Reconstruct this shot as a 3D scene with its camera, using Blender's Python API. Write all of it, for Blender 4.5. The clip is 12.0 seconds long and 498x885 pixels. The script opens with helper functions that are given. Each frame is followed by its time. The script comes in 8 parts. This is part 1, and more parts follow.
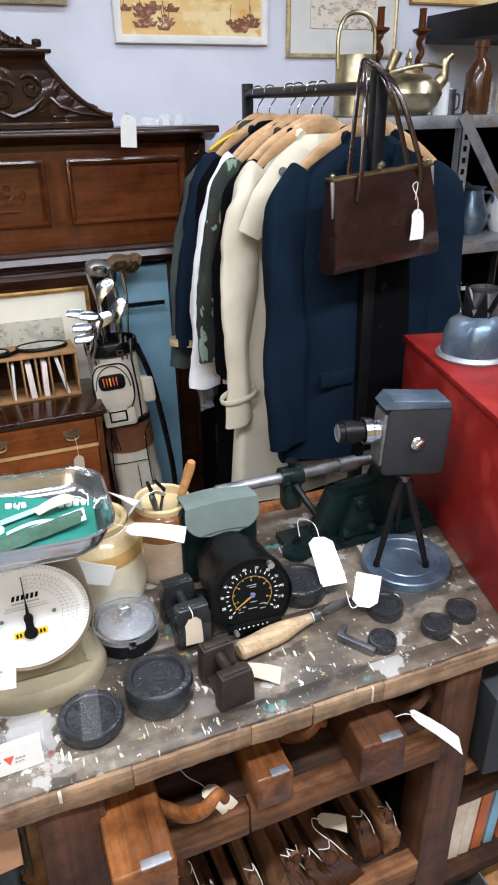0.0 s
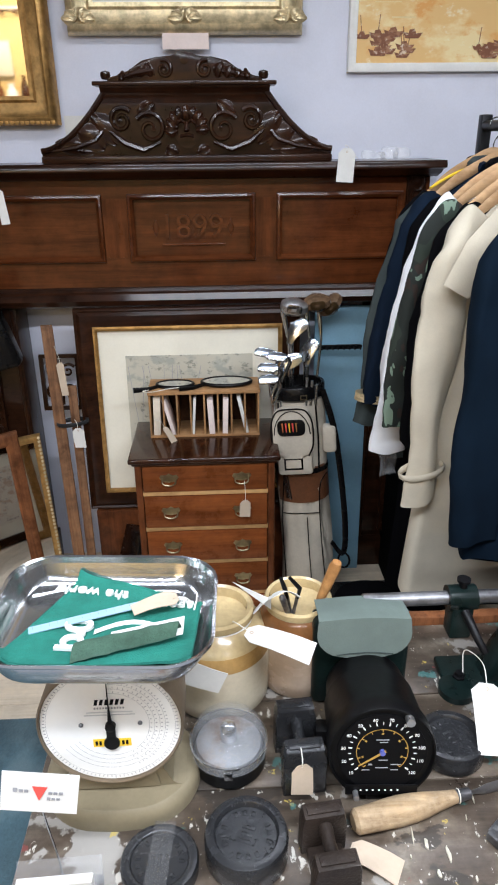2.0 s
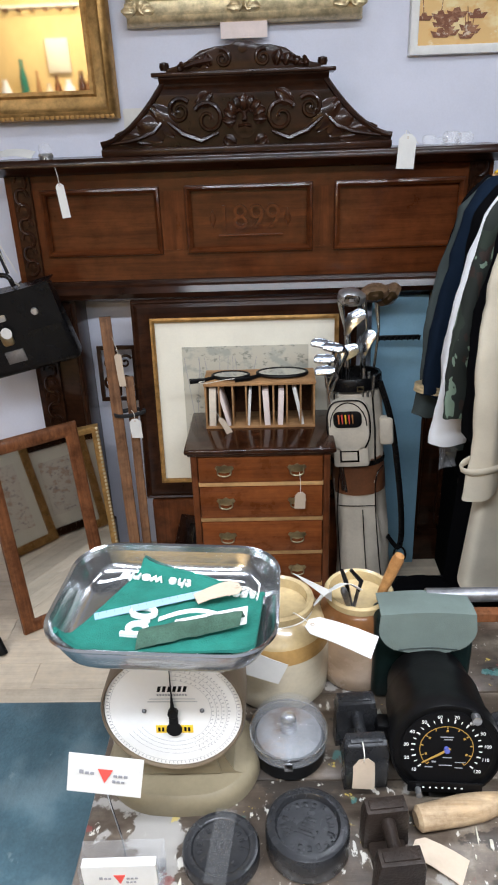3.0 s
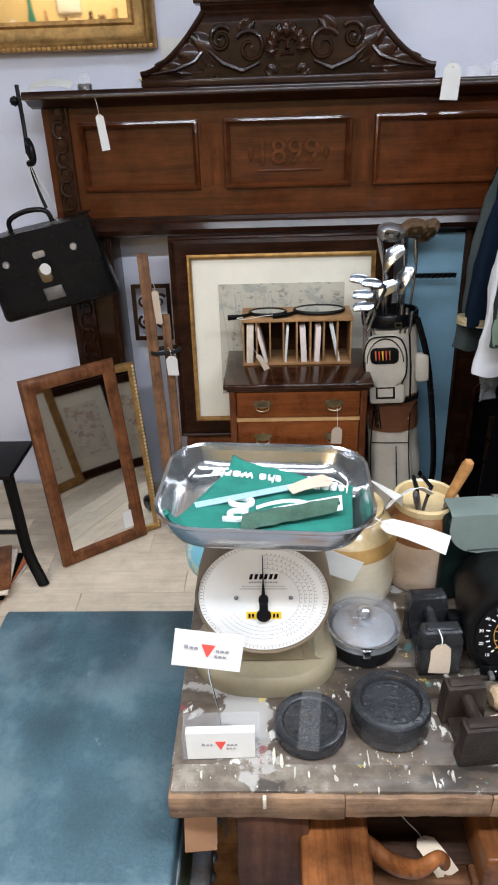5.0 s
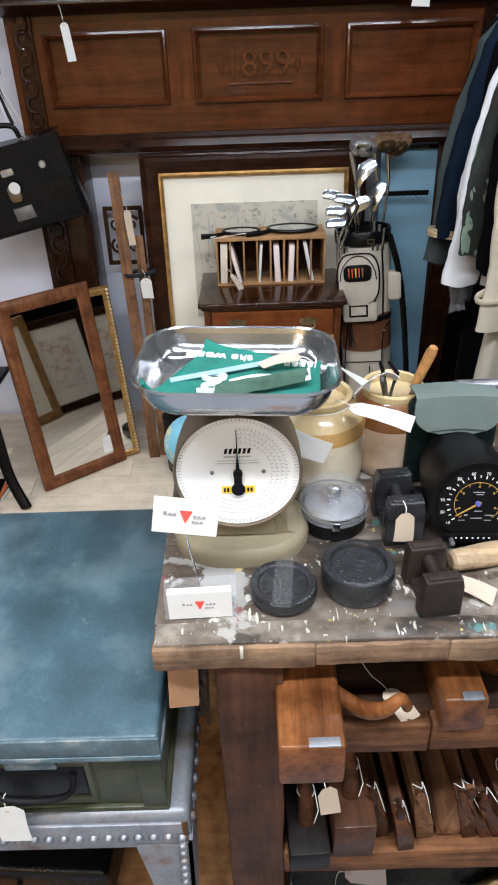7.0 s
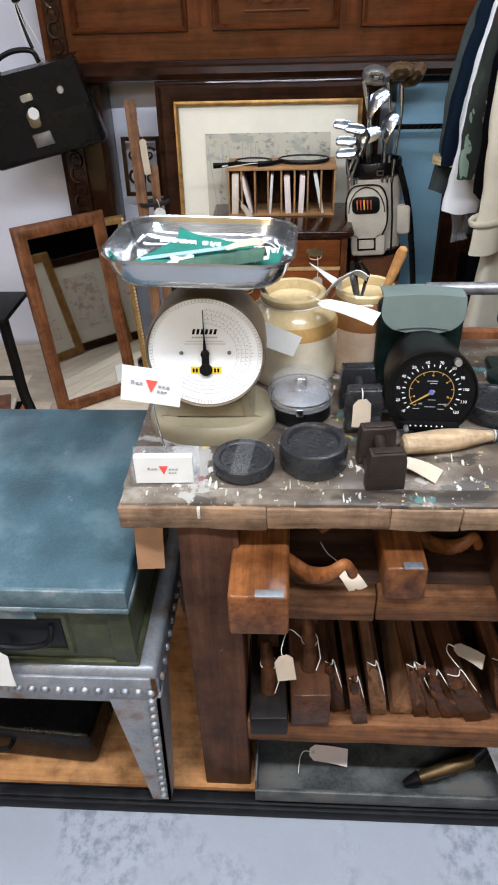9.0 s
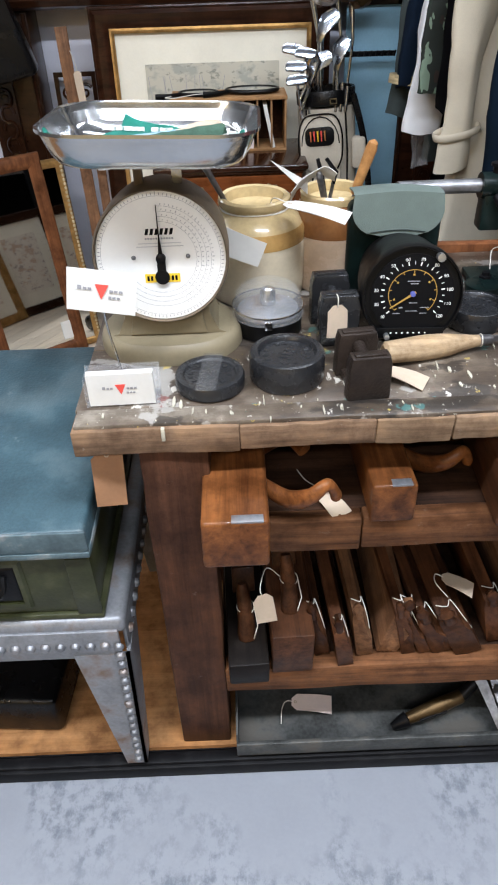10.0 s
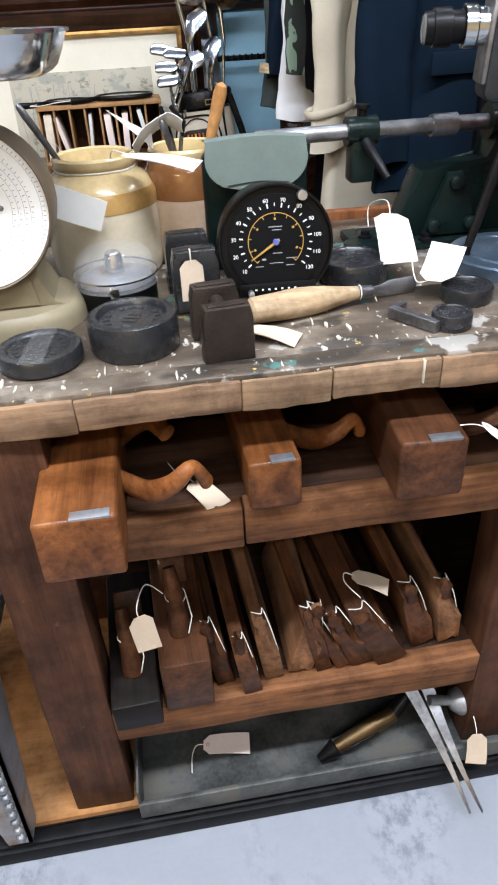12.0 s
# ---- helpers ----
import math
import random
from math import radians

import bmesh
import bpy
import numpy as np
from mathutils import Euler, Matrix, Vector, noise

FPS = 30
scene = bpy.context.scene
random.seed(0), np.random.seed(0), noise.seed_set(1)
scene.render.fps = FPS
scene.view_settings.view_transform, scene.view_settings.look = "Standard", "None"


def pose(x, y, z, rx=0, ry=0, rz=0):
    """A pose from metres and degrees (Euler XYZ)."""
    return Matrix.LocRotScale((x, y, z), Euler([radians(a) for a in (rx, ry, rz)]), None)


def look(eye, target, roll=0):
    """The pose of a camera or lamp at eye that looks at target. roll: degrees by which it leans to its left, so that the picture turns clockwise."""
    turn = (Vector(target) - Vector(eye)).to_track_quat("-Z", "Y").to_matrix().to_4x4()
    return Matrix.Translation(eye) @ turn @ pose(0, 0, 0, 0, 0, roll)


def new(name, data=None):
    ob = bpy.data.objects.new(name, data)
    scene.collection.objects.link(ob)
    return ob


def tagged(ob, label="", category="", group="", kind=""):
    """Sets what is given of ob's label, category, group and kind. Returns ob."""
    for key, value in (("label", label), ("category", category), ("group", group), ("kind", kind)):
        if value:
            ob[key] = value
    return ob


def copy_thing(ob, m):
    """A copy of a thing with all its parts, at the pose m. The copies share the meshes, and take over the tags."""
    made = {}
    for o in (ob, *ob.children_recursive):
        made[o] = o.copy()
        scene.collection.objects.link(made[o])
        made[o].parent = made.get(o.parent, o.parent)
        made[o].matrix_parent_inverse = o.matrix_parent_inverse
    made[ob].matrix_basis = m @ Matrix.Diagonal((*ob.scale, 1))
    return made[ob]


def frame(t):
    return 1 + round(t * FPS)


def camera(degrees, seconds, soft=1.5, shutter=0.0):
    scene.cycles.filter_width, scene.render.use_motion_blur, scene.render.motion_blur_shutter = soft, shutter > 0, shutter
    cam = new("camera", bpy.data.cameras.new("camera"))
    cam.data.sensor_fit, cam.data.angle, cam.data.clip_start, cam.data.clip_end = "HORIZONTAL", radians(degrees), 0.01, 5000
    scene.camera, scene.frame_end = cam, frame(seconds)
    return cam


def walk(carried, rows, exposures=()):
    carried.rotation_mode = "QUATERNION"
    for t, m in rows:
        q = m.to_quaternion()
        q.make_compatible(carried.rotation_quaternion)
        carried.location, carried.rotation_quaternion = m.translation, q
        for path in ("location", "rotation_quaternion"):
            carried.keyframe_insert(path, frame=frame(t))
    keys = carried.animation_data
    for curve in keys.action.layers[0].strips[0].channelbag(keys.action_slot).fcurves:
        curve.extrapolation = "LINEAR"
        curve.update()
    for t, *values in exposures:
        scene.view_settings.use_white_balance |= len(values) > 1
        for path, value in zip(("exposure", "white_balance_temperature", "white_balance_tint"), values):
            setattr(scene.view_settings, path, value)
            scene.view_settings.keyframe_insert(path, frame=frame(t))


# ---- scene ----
cam = camera(40.4, 12.0, 2.0)
PATH = [
    (0, (-0.162, 0.341, 1.655), (0.486, 2.012, 0.768), -0.9),
    (0.5, (-0.145, 0.386, 1.658), (0.389, 2.108, 0.793), -1.0),
    (1, (-0.103, 0.464, 1.666), (0.266, 2.245, 0.834), -0.4),
    (1.5, (-0.056, 0.516, 1.668), (0.168, 2.319, 0.831), -0.2),
    (2, (-0.031, 0.547, 1.666), (0.05, 2.37, 0.849), -0.6),
    (2.5, (-0.033, 0.553, 1.666), (-0.073, 2.376, 0.845), -1.8),
    (3, (-0.049, 0.552, 1.661), (-0.116, 2.368, 0.826), -2.1),
    (3.2, (-0.06, 0.547, 1.662), (-0.153, 2.355, 0.816), -2.3),
    (4.8, (-0.164, 0.481, 1.621), (-0.235, 2.253, 0.698), -2.1),
    (5, (-0.168, 0.479, 1.608), (-0.244, 2.242, 0.667), -2.0),
    (5.5, (-0.184, 0.465, 1.589), (-0.232, 2.209, 0.61), -2.0),
    (6, (-0.187, 0.445, 1.573), (-0.215, 2.171, 0.563), -1.8),
    (6.5, (-0.178, 0.41, 1.56), (-0.201, 2.118, 0.52), -2.1),
    (7, (-0.16, 0.393, 1.543), (-0.178, 2.079, 0.468), -2.1),
    (7.2, (-0.147, 0.387, 1.535), (-0.2, 2.077, 0.467), -2.7),
    (8.8, (-0.052, 0.264, 1.488), (-0.206, 1.9, 0.352), -1.7),
    (9, (-0.053, 0.259, 1.475), (-0.17, 1.884, 0.315), -1.9),
    (9.5, (-0.077, 0.278, 1.416), (-0.11, 1.866, 0.201), -2.2),
    (10, (-0.08, 0.294, 1.338), (-0.065, 1.881, 0.121), -1.9),
    (10.5, (-0.077, 0.33, 1.265), (-0.039, 1.931, 0.068), -2.0),
    (11, (-0.058, 0.339, 1.214), (0.041, 1.966, 0.055), -3.1),
    (11.5, (-0.024, 0.355, 1.174), (0.134, 1.998, 0.045), -3.1),
    (12, (0.021, 0.368, 1.17), (0.231, 2.014, 0.053), -3.1),
]
walk(cam, [(t, look(eye, target, roll)) for t, eye, target, roll in PATH], [(0, 0.2), (1, 0.04), (3, -0.06), (5.5, -0.06), (7, 0.02), (9, 0.06), (10, 0.0), (11, 0.08), (12, 0.34)])

# ---- light ----
world = bpy.data.worlds.new("shop_world")
scene.world = world
world.use_nodes = True
world.node_tree.nodes["Background"].inputs[0].default_value = (0.75, 0.82, 1.0, 1)
world.node_tree.nodes["Background"].inputs[1].default_value = 0.1


def ceiling_lamp(x, y, sx, sy, watts, colour=(0.835, 0.895, 1.0)):
    data = bpy.data.lights.new("tube_light", "AREA")
    data.shape, data.size, data.size_y, data.energy, data.color = "RECTANGLE", sx, sy, watts, colour
    new("tube_light", data).matrix_world = pose(x, y, 2.68, 0, 0, 0)


# Colour of an added lamp that brightens the cream wall for the gilt mirror.
WARM_FILL = (1.0, 0.78, 0.5)
# Lamps out of view; those at negative y are added as fill from behind.
LAMPS = [(-0.75, 0.35, 1.5, 0.14, 57), (0.75, 0.35, 1.5, 0.14, 59), (-0.75, -1.2, 1.5, 0.14, 22), (0.75, -1.2, 1.5, 0.14, 24), (0.2, 2.0, 1.5, 0.14, 14), (2.0, 1.7, 0.14, 1.5, 16), (-2.0, 1.7, 0.14, 1.5, 12), (-2.2, -2.5, 1.5, 0.14, 62, WARM_FILL)]
for lamp in LAMPS:
    ceiling_lamp(*lamp)

# ---- materials ----
MATS = {}


def nodes_of(name):
    m = bpy.data.materials.new(name)
    m.use_nodes = True
    nt = m.node_tree
    return m, nt, nt.nodes["Principled BSDF"]


def mk(nt, kind, **values):
    n = nt.nodes.new(kind)
    for key, value in values.items():
        n.inputs[key.replace("_", " ")].default_value = value
    return n


def ramp(nt, fac, stops):
    r = nt.nodes.new("ShaderNodeValToRGB")
    while len(r.color_ramp.elements) < len(stops):
        r.color_ramp.elements.new(0.5)
    for e, (p, c) in zip(r.color_ramp.elements, stops):
        e.position, e.color = p, (*c, 1) if len(c) == 3 else c
    nt.links.new(fac, r.inputs[0])
    return r


def coords(nt, scale=(1, 1, 1), offset=True):
    tc = nt.nodes.new("ShaderNodeTexCoord")
    mp = nt.nodes.new("ShaderNodeMapping")
    mp.inputs["Scale"].default_value = scale
    nt.links.new(tc.outputs["Object"], mp.inputs["Vector"])
    if offset:
        info = nt.nodes.new("ShaderNodeObjectInfo")
        add = nt.nodes.new("ShaderNodeVectorMath")
        add.operation = "MULTIPLY_ADD"
        nt.links.new(info.outputs["Random"], add.inputs[0])
        add.inputs[1].default_value = (13.1, 7.7, 5.3)
        nt.links.new(tc.outputs["Object"], add.inputs[2])
        nt.links.new(add.outputs[0], mp.inputs["Vector"])
    return mp.outputs[0]


def mix(nt, fac, a, b, blend="MIX"):
    n = nt.nodes.new("ShaderNodeMix")
    n.data_type, n.blend_type = "RGBA", blend
    for socket, value in ((n.inputs[0], fac), (n.inputs[6], a), (n.inputs[7], b)):
        if hasattr(value, "is_output"):
            nt.links.new(value, socket)
        else:
            socket.default_value = value if isinstance(value, float) else (*value, 1)
    return n.outputs[2]


def bump(nt, p, height, strength=0.2, distance=0.002):
    b = mk(nt, "ShaderNodeBump", Strength=strength, Distance=distance)
    nt.links.new(height, b.inputs["Height"])
    nt.links.new(b.outputs[0], p.inputs["Normal"])


def surf(name, c, rough=0.5, metal=0.0, var=0.25, scale=18, bmp=0.15, fine=150, spec=0.32, dirt=None, coat=0.0):
    """A plain surface with variation at two scales."""
    m, nt, p = nodes_of(name)
    v = coords(nt)
    big, small = mk(nt, "ShaderNodeTexNoise", Scale=scale, Detail=6.0, Roughness=0.6), mk(nt, "ShaderNodeTexNoise", Scale=fine, Detail=4.0)
    nt.links.new(v, big.inputs[0]), nt.links.new(v, small.inputs[0])
    lo, hi = tuple(x * (1 - var) for x in c), tuple(min(1, x * (1 + var)) for x in c)
    col = ramp(nt, big.outputs[0], [(0.38, lo), (0.62, hi)]).outputs[0]
    col = mix(nt, 0.25, col, ramp(nt, small.outputs[0], [(0.35, lo), (0.65, hi)]).outputs[0])
    if dirt:
        mask = ramp(nt, big.outputs[0], [(0.52, (0, 0, 0)), (0.66, (1, 1, 1))]).outputs[0]
        col = mix(nt, mask, col, dirt)
    nt.links.new(col, p.inputs["Base Color"])
    r = nt.nodes.new("ShaderNodeMapRange")
    r.inputs["To Min"].default_value, r.inputs["To Max"].default_value = max(0.02, rough - 0.12), min(1, rough + 0.12)
    nt.links.new(big.outputs[0], r.inputs[0]), nt.links.new(r.outputs[0], p.inputs["Roughness"])
    p.inputs["Metallic"].default_value, p.inputs["Specular IOR Level"].default_value = metal, spec
    p.inputs["Coat Weight"].default_value = coat
    if bmp:
        bump(nt, p, small.outputs[0], bmp)
    MATS[name] = m
    return m


def wood(name, dark, light, axis=0, rough=0.4, grain=60, bmp=0.15, coat=0.0, scratch=0.0, stain=0.7):
    """Wood with grain drawn out along one axis, varied from piece to piece."""
    m, nt, p = nodes_of(name)
    s = [1.0, 1.0, 1.0]
    s[axis] = 0.06
    v = coords(nt, tuple(s))
    g, f = mk(nt, "ShaderNodeTexNoise", Scale=grain * 3.0, Detail=9.0, Roughness=0.7, Distortion=0.4), mk(nt, "ShaderNodeTexNoise", Scale=13.0, Detail=9.0, Roughness=0.68)
    h = mk(nt, "ShaderNodeTexNoise", Scale=grain * 0.8, Detail=3.0, Roughness=0.5, Distortion=1.2)
    nt.links.new(v, g.inputs[0]), nt.links.new(coords(nt), f.inputs[0]), nt.links.new(v, h.inputs[0])
    mid = tuple((a + b) / 2 for a, b in zip(dark, light))
    col = ramp(nt, g.outputs[0], [(0.3, dark), (0.5, mid), (0.74, light)]).outputs[0]
    col = mix(nt, 0.3, col, ramp(nt, h.outputs[0], [(0.38, dark), (0.62, light)]).outputs[0])
    cloud = ramp(nt, f.outputs[0], [(0.36, (0.34, 0.3, 0.28)), (0.5, (0.9, 0.9, 0.9)), (0.64, (1.4, 1.33, 1.2))]).outputs[0]
    col = mix(nt, stain, col, cloud, "MULTIPLY")
    info = nt.nodes.new("ShaderNodeObjectInfo")
    col = mix(nt, 0.6, col, ramp(nt, info.outputs["Random"], [(0.0, (0.62, 0.6, 0.58)), (1.0, (1.15, 1.1, 1.05))]).outputs[0], "MULTIPLY")
    if scratch:
        n = mk(nt, "ShaderNodeTexNoise", Scale=34.0, Detail=10.0, Roughness=0.75)
        nt.links.new(coords(nt), n.inputs[0])
        col = mix(nt, ramp(nt, n.outputs[0], [(0.62, (0, 0, 0)), (0.72, (scratch,) * 3)]).outputs[0], col, (0.5, 0.46, 0.42))
    nt.links.new(col, p.inputs["Base Color"])
    r = nt.nodes.new("ShaderNodeMapRange")
    r.inputs["To Min"].default_value, r.inputs["To Max"].default_value = max(0.05, rough - 0.12), rough + 0.15
    nt.links.new(f.outputs[0], r.inputs[0]), nt.links.new(r.outputs[0], p.inputs["Roughness"])
    p.inputs["Coat Weight"].default_value, p.inputs["Coat Roughness"].default_value, p.inputs["Specular IOR Level"].default_value = coat * 0.6, 0.12, 0.1
    bump(nt, p, g.outputs[0], min(1.0, bmp * 1.6), 0.0016)
    MATS[name] = m
    return m


def bench_wood(name):
    """Old bench top: grey-brown wood, worn pale at places, spattered with old paint."""
    m, nt, p = nodes_of(name)
    v = coords(nt, (0.12, 1, 1))
    w = coords(nt)
    g = mk(nt, "ShaderNodeTexNoise", Scale=45.0, Detail=8.0, Roughness=0.7)
    b = mk(nt, "ShaderNodeTexNoise", Scale=7.0, Detail=8.0, Roughness=0.65)
    nt.links.new(v, g.inputs[0]), nt.links.new(w, b.inputs[0])
    col = ramp(nt, g.outputs[0], [(0.3, (0.035, 0.024, 0.016)), (0.5, (0.09, 0.066, 0.047)), (0.72, (0.2, 0.155, 0.115))]).outputs[0]
    col = mix(nt, 0.6, col, ramp(nt, b.outputs[0], [(0.36, (0.016, 0.012, 0.01)), (0.48, (0.075, 0.056, 0.042)), (0.58, (0.19, 0.155, 0.12)), (0.66, (0.42, 0.37, 0.3))]).outputs[0])
    for size, lo, tint, stretch in ((6, 0.56, (0.03, 0.026, 0.023), (0.7, 1, 1)), (9, 0.6, (0.4, 0.38, 0.35), (1, 1, 1)), (13, 0.62, (0.02, 0.017, 0.016), (0.6, 1, 1)), (28, 0.645, (0.6, 0.57, 0.5), (1, 0.45, 1)), (48, 0.655, (0.7, 0.67, 0.6), (1, 0.5, 1)), (120, 0.66, (0.6, 0.57, 0.5), (1, 0.7, 1)), (45, 0.67, (0.6, 0.45, 0.1), (1, 1, 1)), (17, 0.655, (0.06, 0.17, 0.16), (1, 1, 1)), (24, 0.68, (0.2, 0.05, 0.045), (1, 1, 1))):
        n = mk(nt, "ShaderNodeTexNoise", Scale=float(size), Detail=6.0, Roughness=0.6)
        mp = coords(nt, stretch)
        nt.links.new(mp, n.inputs[0])
        col = mix(nt, ramp(nt, n.outputs[0], [(lo, (0, 0, 0)), (lo + 0.02, (0.75,) * 3)]).outputs[0], col, tint)
    nt.links.new(col, p.inputs["Base Color"])
    r = nt.nodes.new("ShaderNodeMapRange")
    r.inputs["To Min"].default_value, r.inputs["To Max"].default_value = 0.17, 0.46
    nt.links.new(b.outputs[0], r.inputs[0]), nt.links.new(r.outputs[0], p.inputs["Roughness"])
    p.inputs["Coat Weight"].default_value, p.inputs["Coat Roughness"].default_value = 0.25, 0.25
    bump(nt, p, g.outputs[0], 0.45, 0.002)
    MATS[name] = m
    return m


def camo(name):
    m, nt, p = nodes_of(name)
    v = coords(nt, (1, 1, 0.55))
    col = (0.01, 0.014, 0.011)
    for size, seed, lo, tint in ((15, 3, 0.53, (0.018, 0.028, 0.019)), (17, 11, 0.56, (0.025, 0.014, 0.01)), (27, 23, 0.6, (0.17, 0.24, 0.18))):
        n = mk(nt, "ShaderNodeTexNoise", Scale=float(size), Detail=2.5, Distortion=0.8)
        n.noise_dimensions = "4D"
        n.inputs["W"].default_value = float(seed)
        nt.links.new(v, n.inputs[0])
        col = mix(nt, ramp(nt, n.outputs[0], [(lo, (0, 0, 0)), (lo + 0.015, (1, 1, 1))]).outputs[0], col, tint)
    nt.links.new(col, p.inputs["Base Color"])
    p.inputs["Roughness"].default_value = 0.85
    MATS[name] = m
    return m


def glass(name, tint=(1, 1, 1), rough=0.03, body=0.1):
    m, nt, p = nodes_of(name)
    p.inputs["Base Color"].default_value = (*tint, 1)
    p.inputs["Alpha"].default_value, p.inputs["Roughness"].default_value, p.inputs["IOR"].default_value = body, rough, 1.6
    MATS[name] = m
    return m


def blotch(name, base, shapes, rough=0.6):
    """A painted picture: soft patches of colour. shapes: (scale, seed, threshold, colour)."""
    m, nt, p = nodes_of(name)
    v = coords(nt, (1, 1, 1.6), False)
    col = base
    for size, seed, lo, tint in shapes:
        n = mk(nt, "ShaderNodeTexNoise", Scale=float(size), Detail=5.0, Roughness=0.6)
        n.noise_dimensions = "4D"
        n.inputs["W"].default_value = float(seed)
        nt.links.new(v, n.inputs[0])
        col = mix(nt, ramp(nt, n.outputs[0], [(lo, (0, 0, 0)), (lo + 0.08, (1, 1, 1))]).outputs[0], col, tint)
    nt.links.new(col, p.inputs["Base Color"])
    p.inputs["Roughness"].default_value = rough
    MATS[name] = m
    return m


surf("wall_paint", (0.66, 0.675, 0.77), 0.75, var=0.05, scale=4, bmp=0.12)
# Dark colour of the unseen side walls, set low to cut bounced light.
surf("low_bounce_paint", (0.09, 0.075, 0.065), 0.8, var=0.06, scale=4)
surf("cream_paint", (0.74, 0.56, 0.27), 0.8, var=0.08, scale=4)
# Dark grey so that the unseen ceiling bounces little light.
surf("low_bounce_ceiling", (0.12, 0.12, 0.13), 0.85, var=0.04, scale=4)
m = surf("concrete", (0.29, 0.31, 0.35), 0.42, var=0.06, scale=5, bmp=0.08)
nt = m.node_tree
p = nt.nodes["Principled BSDF"]
scuff = mk(nt, "ShaderNodeTexNoise", Scale=42.0, Detail=9.0, Roughness=0.72)
cloud = mk(nt, "ShaderNodeTexNoise", Scale=5.0, Detail=3.0)
nt.links.new(coords(nt, (1, 0.75, 1)), scuff.inputs[0]), nt.links.new(coords(nt), cloud.inputs[0])
fac = mix(nt, 1.0, ramp(nt, scuff.outputs[0], [(0.46, (0, 0, 0)), (0.62, (0.7,) * 3)]).outputs[0], ramp(nt, cloud.outputs[0], [(0.46, (0, 0, 0)), (0.6, (1, 1, 1))]).outputs[0], "MULTIPLY")
nt.links.new(mix(nt, fac, p.inputs["Base Color"].links[0].from_socket, (0.12, 0.14, 0.17)), p.inputs["Base Color"])
wood("pale_floor", (0.6, 0.5, 0.38), (0.8, 0.7, 0.56), 0, 0.4, 22, 0.05, stain=0.2)
wood("orange_ply", (0.28, 0.135, 0.055), (0.47, 0.25, 0.11), 0, 0.5, 30, 0.08)
surf("black_trim", (0.006, 0.006, 0.007), 0.5, var=0.4, scale=20, spec=0.12, dirt=(0.013, 0.013, 0.014))
bench_wood("bench_top")
wood("bench_pale", (0.12, 0.075, 0.045), (0.4, 0.28, 0.185), 0, 0.6, 28, 0.5, scratch=0.3)
wood("bench_edge", (0.06, 0.035, 0.023), (0.34, 0.225, 0.145), 0, 0.6, 22, 0.6, scratch=0.45)
wood("bench_leg", (0.034, 0.015, 0.009), (0.105, 0.048, 0.028), 2, 0.42, 30, 0.3, scratch=0.14)
# Darker copy of the shelf wood, with the under-bench shade in the colour.
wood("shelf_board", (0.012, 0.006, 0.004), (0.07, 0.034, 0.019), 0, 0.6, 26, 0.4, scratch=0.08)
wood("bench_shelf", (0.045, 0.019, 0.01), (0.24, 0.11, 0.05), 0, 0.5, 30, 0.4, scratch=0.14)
wood("plane_beech", (0.055, 0.017, 0.006), (0.28, 0.105, 0.033), 1, 0.36, 25, 0.15, coat=0.4)
wood("plane_dark", (0.022, 0.009, 0.005), (0.12, 0.05, 0.024), 1, 0.4, 35, 0.15, coat=0.2)
wood("plane_pale", (0.07, 0.032, 0.016), (0.27, 0.14, 0.075), 1, 0.5, 35, 0.2)
wood("plane_black", (0.007, 0.006, 0.006), (0.026, 0.02, 0.017), 1, 0.4, 35, 0.15)
wood("mahogany", (0.05, 0.013, 0.0045), (0.15, 0.045, 0.014), 0, 0.3, 25, 0.06, coat=0.8, stain=0.4)
wood("mahogany_up", (0.055, 0.015, 0.0055), (0.15, 0.047, 0.0155), 2, 0.3, 25, 0.06, coat=0.35, stain=0.4)
wood("dark_oak", (0.01, 0.004, 0.0022), (0.046, 0.017, 0.008), 0, 0.3, 30, 0.04, coat=0.65)
wood("chest_top", (0.018, 0.006, 0.003), (0.07, 0.024, 0.01), 0, 0.22, 22, 0.03, coat=1.2)
wood("drawer_front", (0.1, 0.024, 0.007), (0.27, 0.085, 0.025), 0, 0.28, 20, 0.04, coat=0.4, stain=0.4)
wood("chest_frame", (0.05, 0.014, 0.006), (0.16, 0.054, 0.02), 2, 0.3, 20, 0.05, coat=0.3)
wood("string_inlay", (0.42, 0.24, 0.1), (0.6, 0.38, 0.18), 0, 0.35, 20, 0.02, stain=0.4)
wood("pigeon_wood", (0.3, 0.16, 0.07), (0.5, 0.3, 0.15), 0, 0.5, 30, 0.1, stain=0.4)
wood("club_head", (0.05, 0.03, 0.018), (0.2, 0.13, 0.08), 0, 0.25, 20, 0.05, coat=0.8)
wood("red_brown_wood", (0.1, 0.035, 0.015), (0.27, 0.11, 0.048), 2, 0.4, 30, 0.1, coat=0.15)
wood("stick_wood", (0.1, 0.045, 0.024), (0.27, 0.15, 0.085), 2, 0.55, 35, 0.2)
wood("hanger_wood", (0.45, 0.26, 0.13), (0.7, 0.47, 0.27), 0, 0.4, 25, 0.05, stain=0.4)
wood("chisel_wood", (0.3, 0.19, 0.1), (0.72, 0.56, 0.37), 0, 0.45, 30, 0.3, scratch=0.3)
wood("orange_wood", (0.4, 0.18, 0.06), (0.62, 0.33, 0.13), 2, 0.35, 25, 0.05)
surf("gold", (0.4, 0.23, 0.08), 0.42, 0.7, 0.35, 25, 0.3, 90)
surf("gold_pale", (0.62, 0.5, 0.3), 0.4, 0.55, 0.35, 25, 0.4, 90)
surf("old_brass", (0.095, 0.06, 0.027), 0.45, 0.8, 0.35, 14, 0.2)
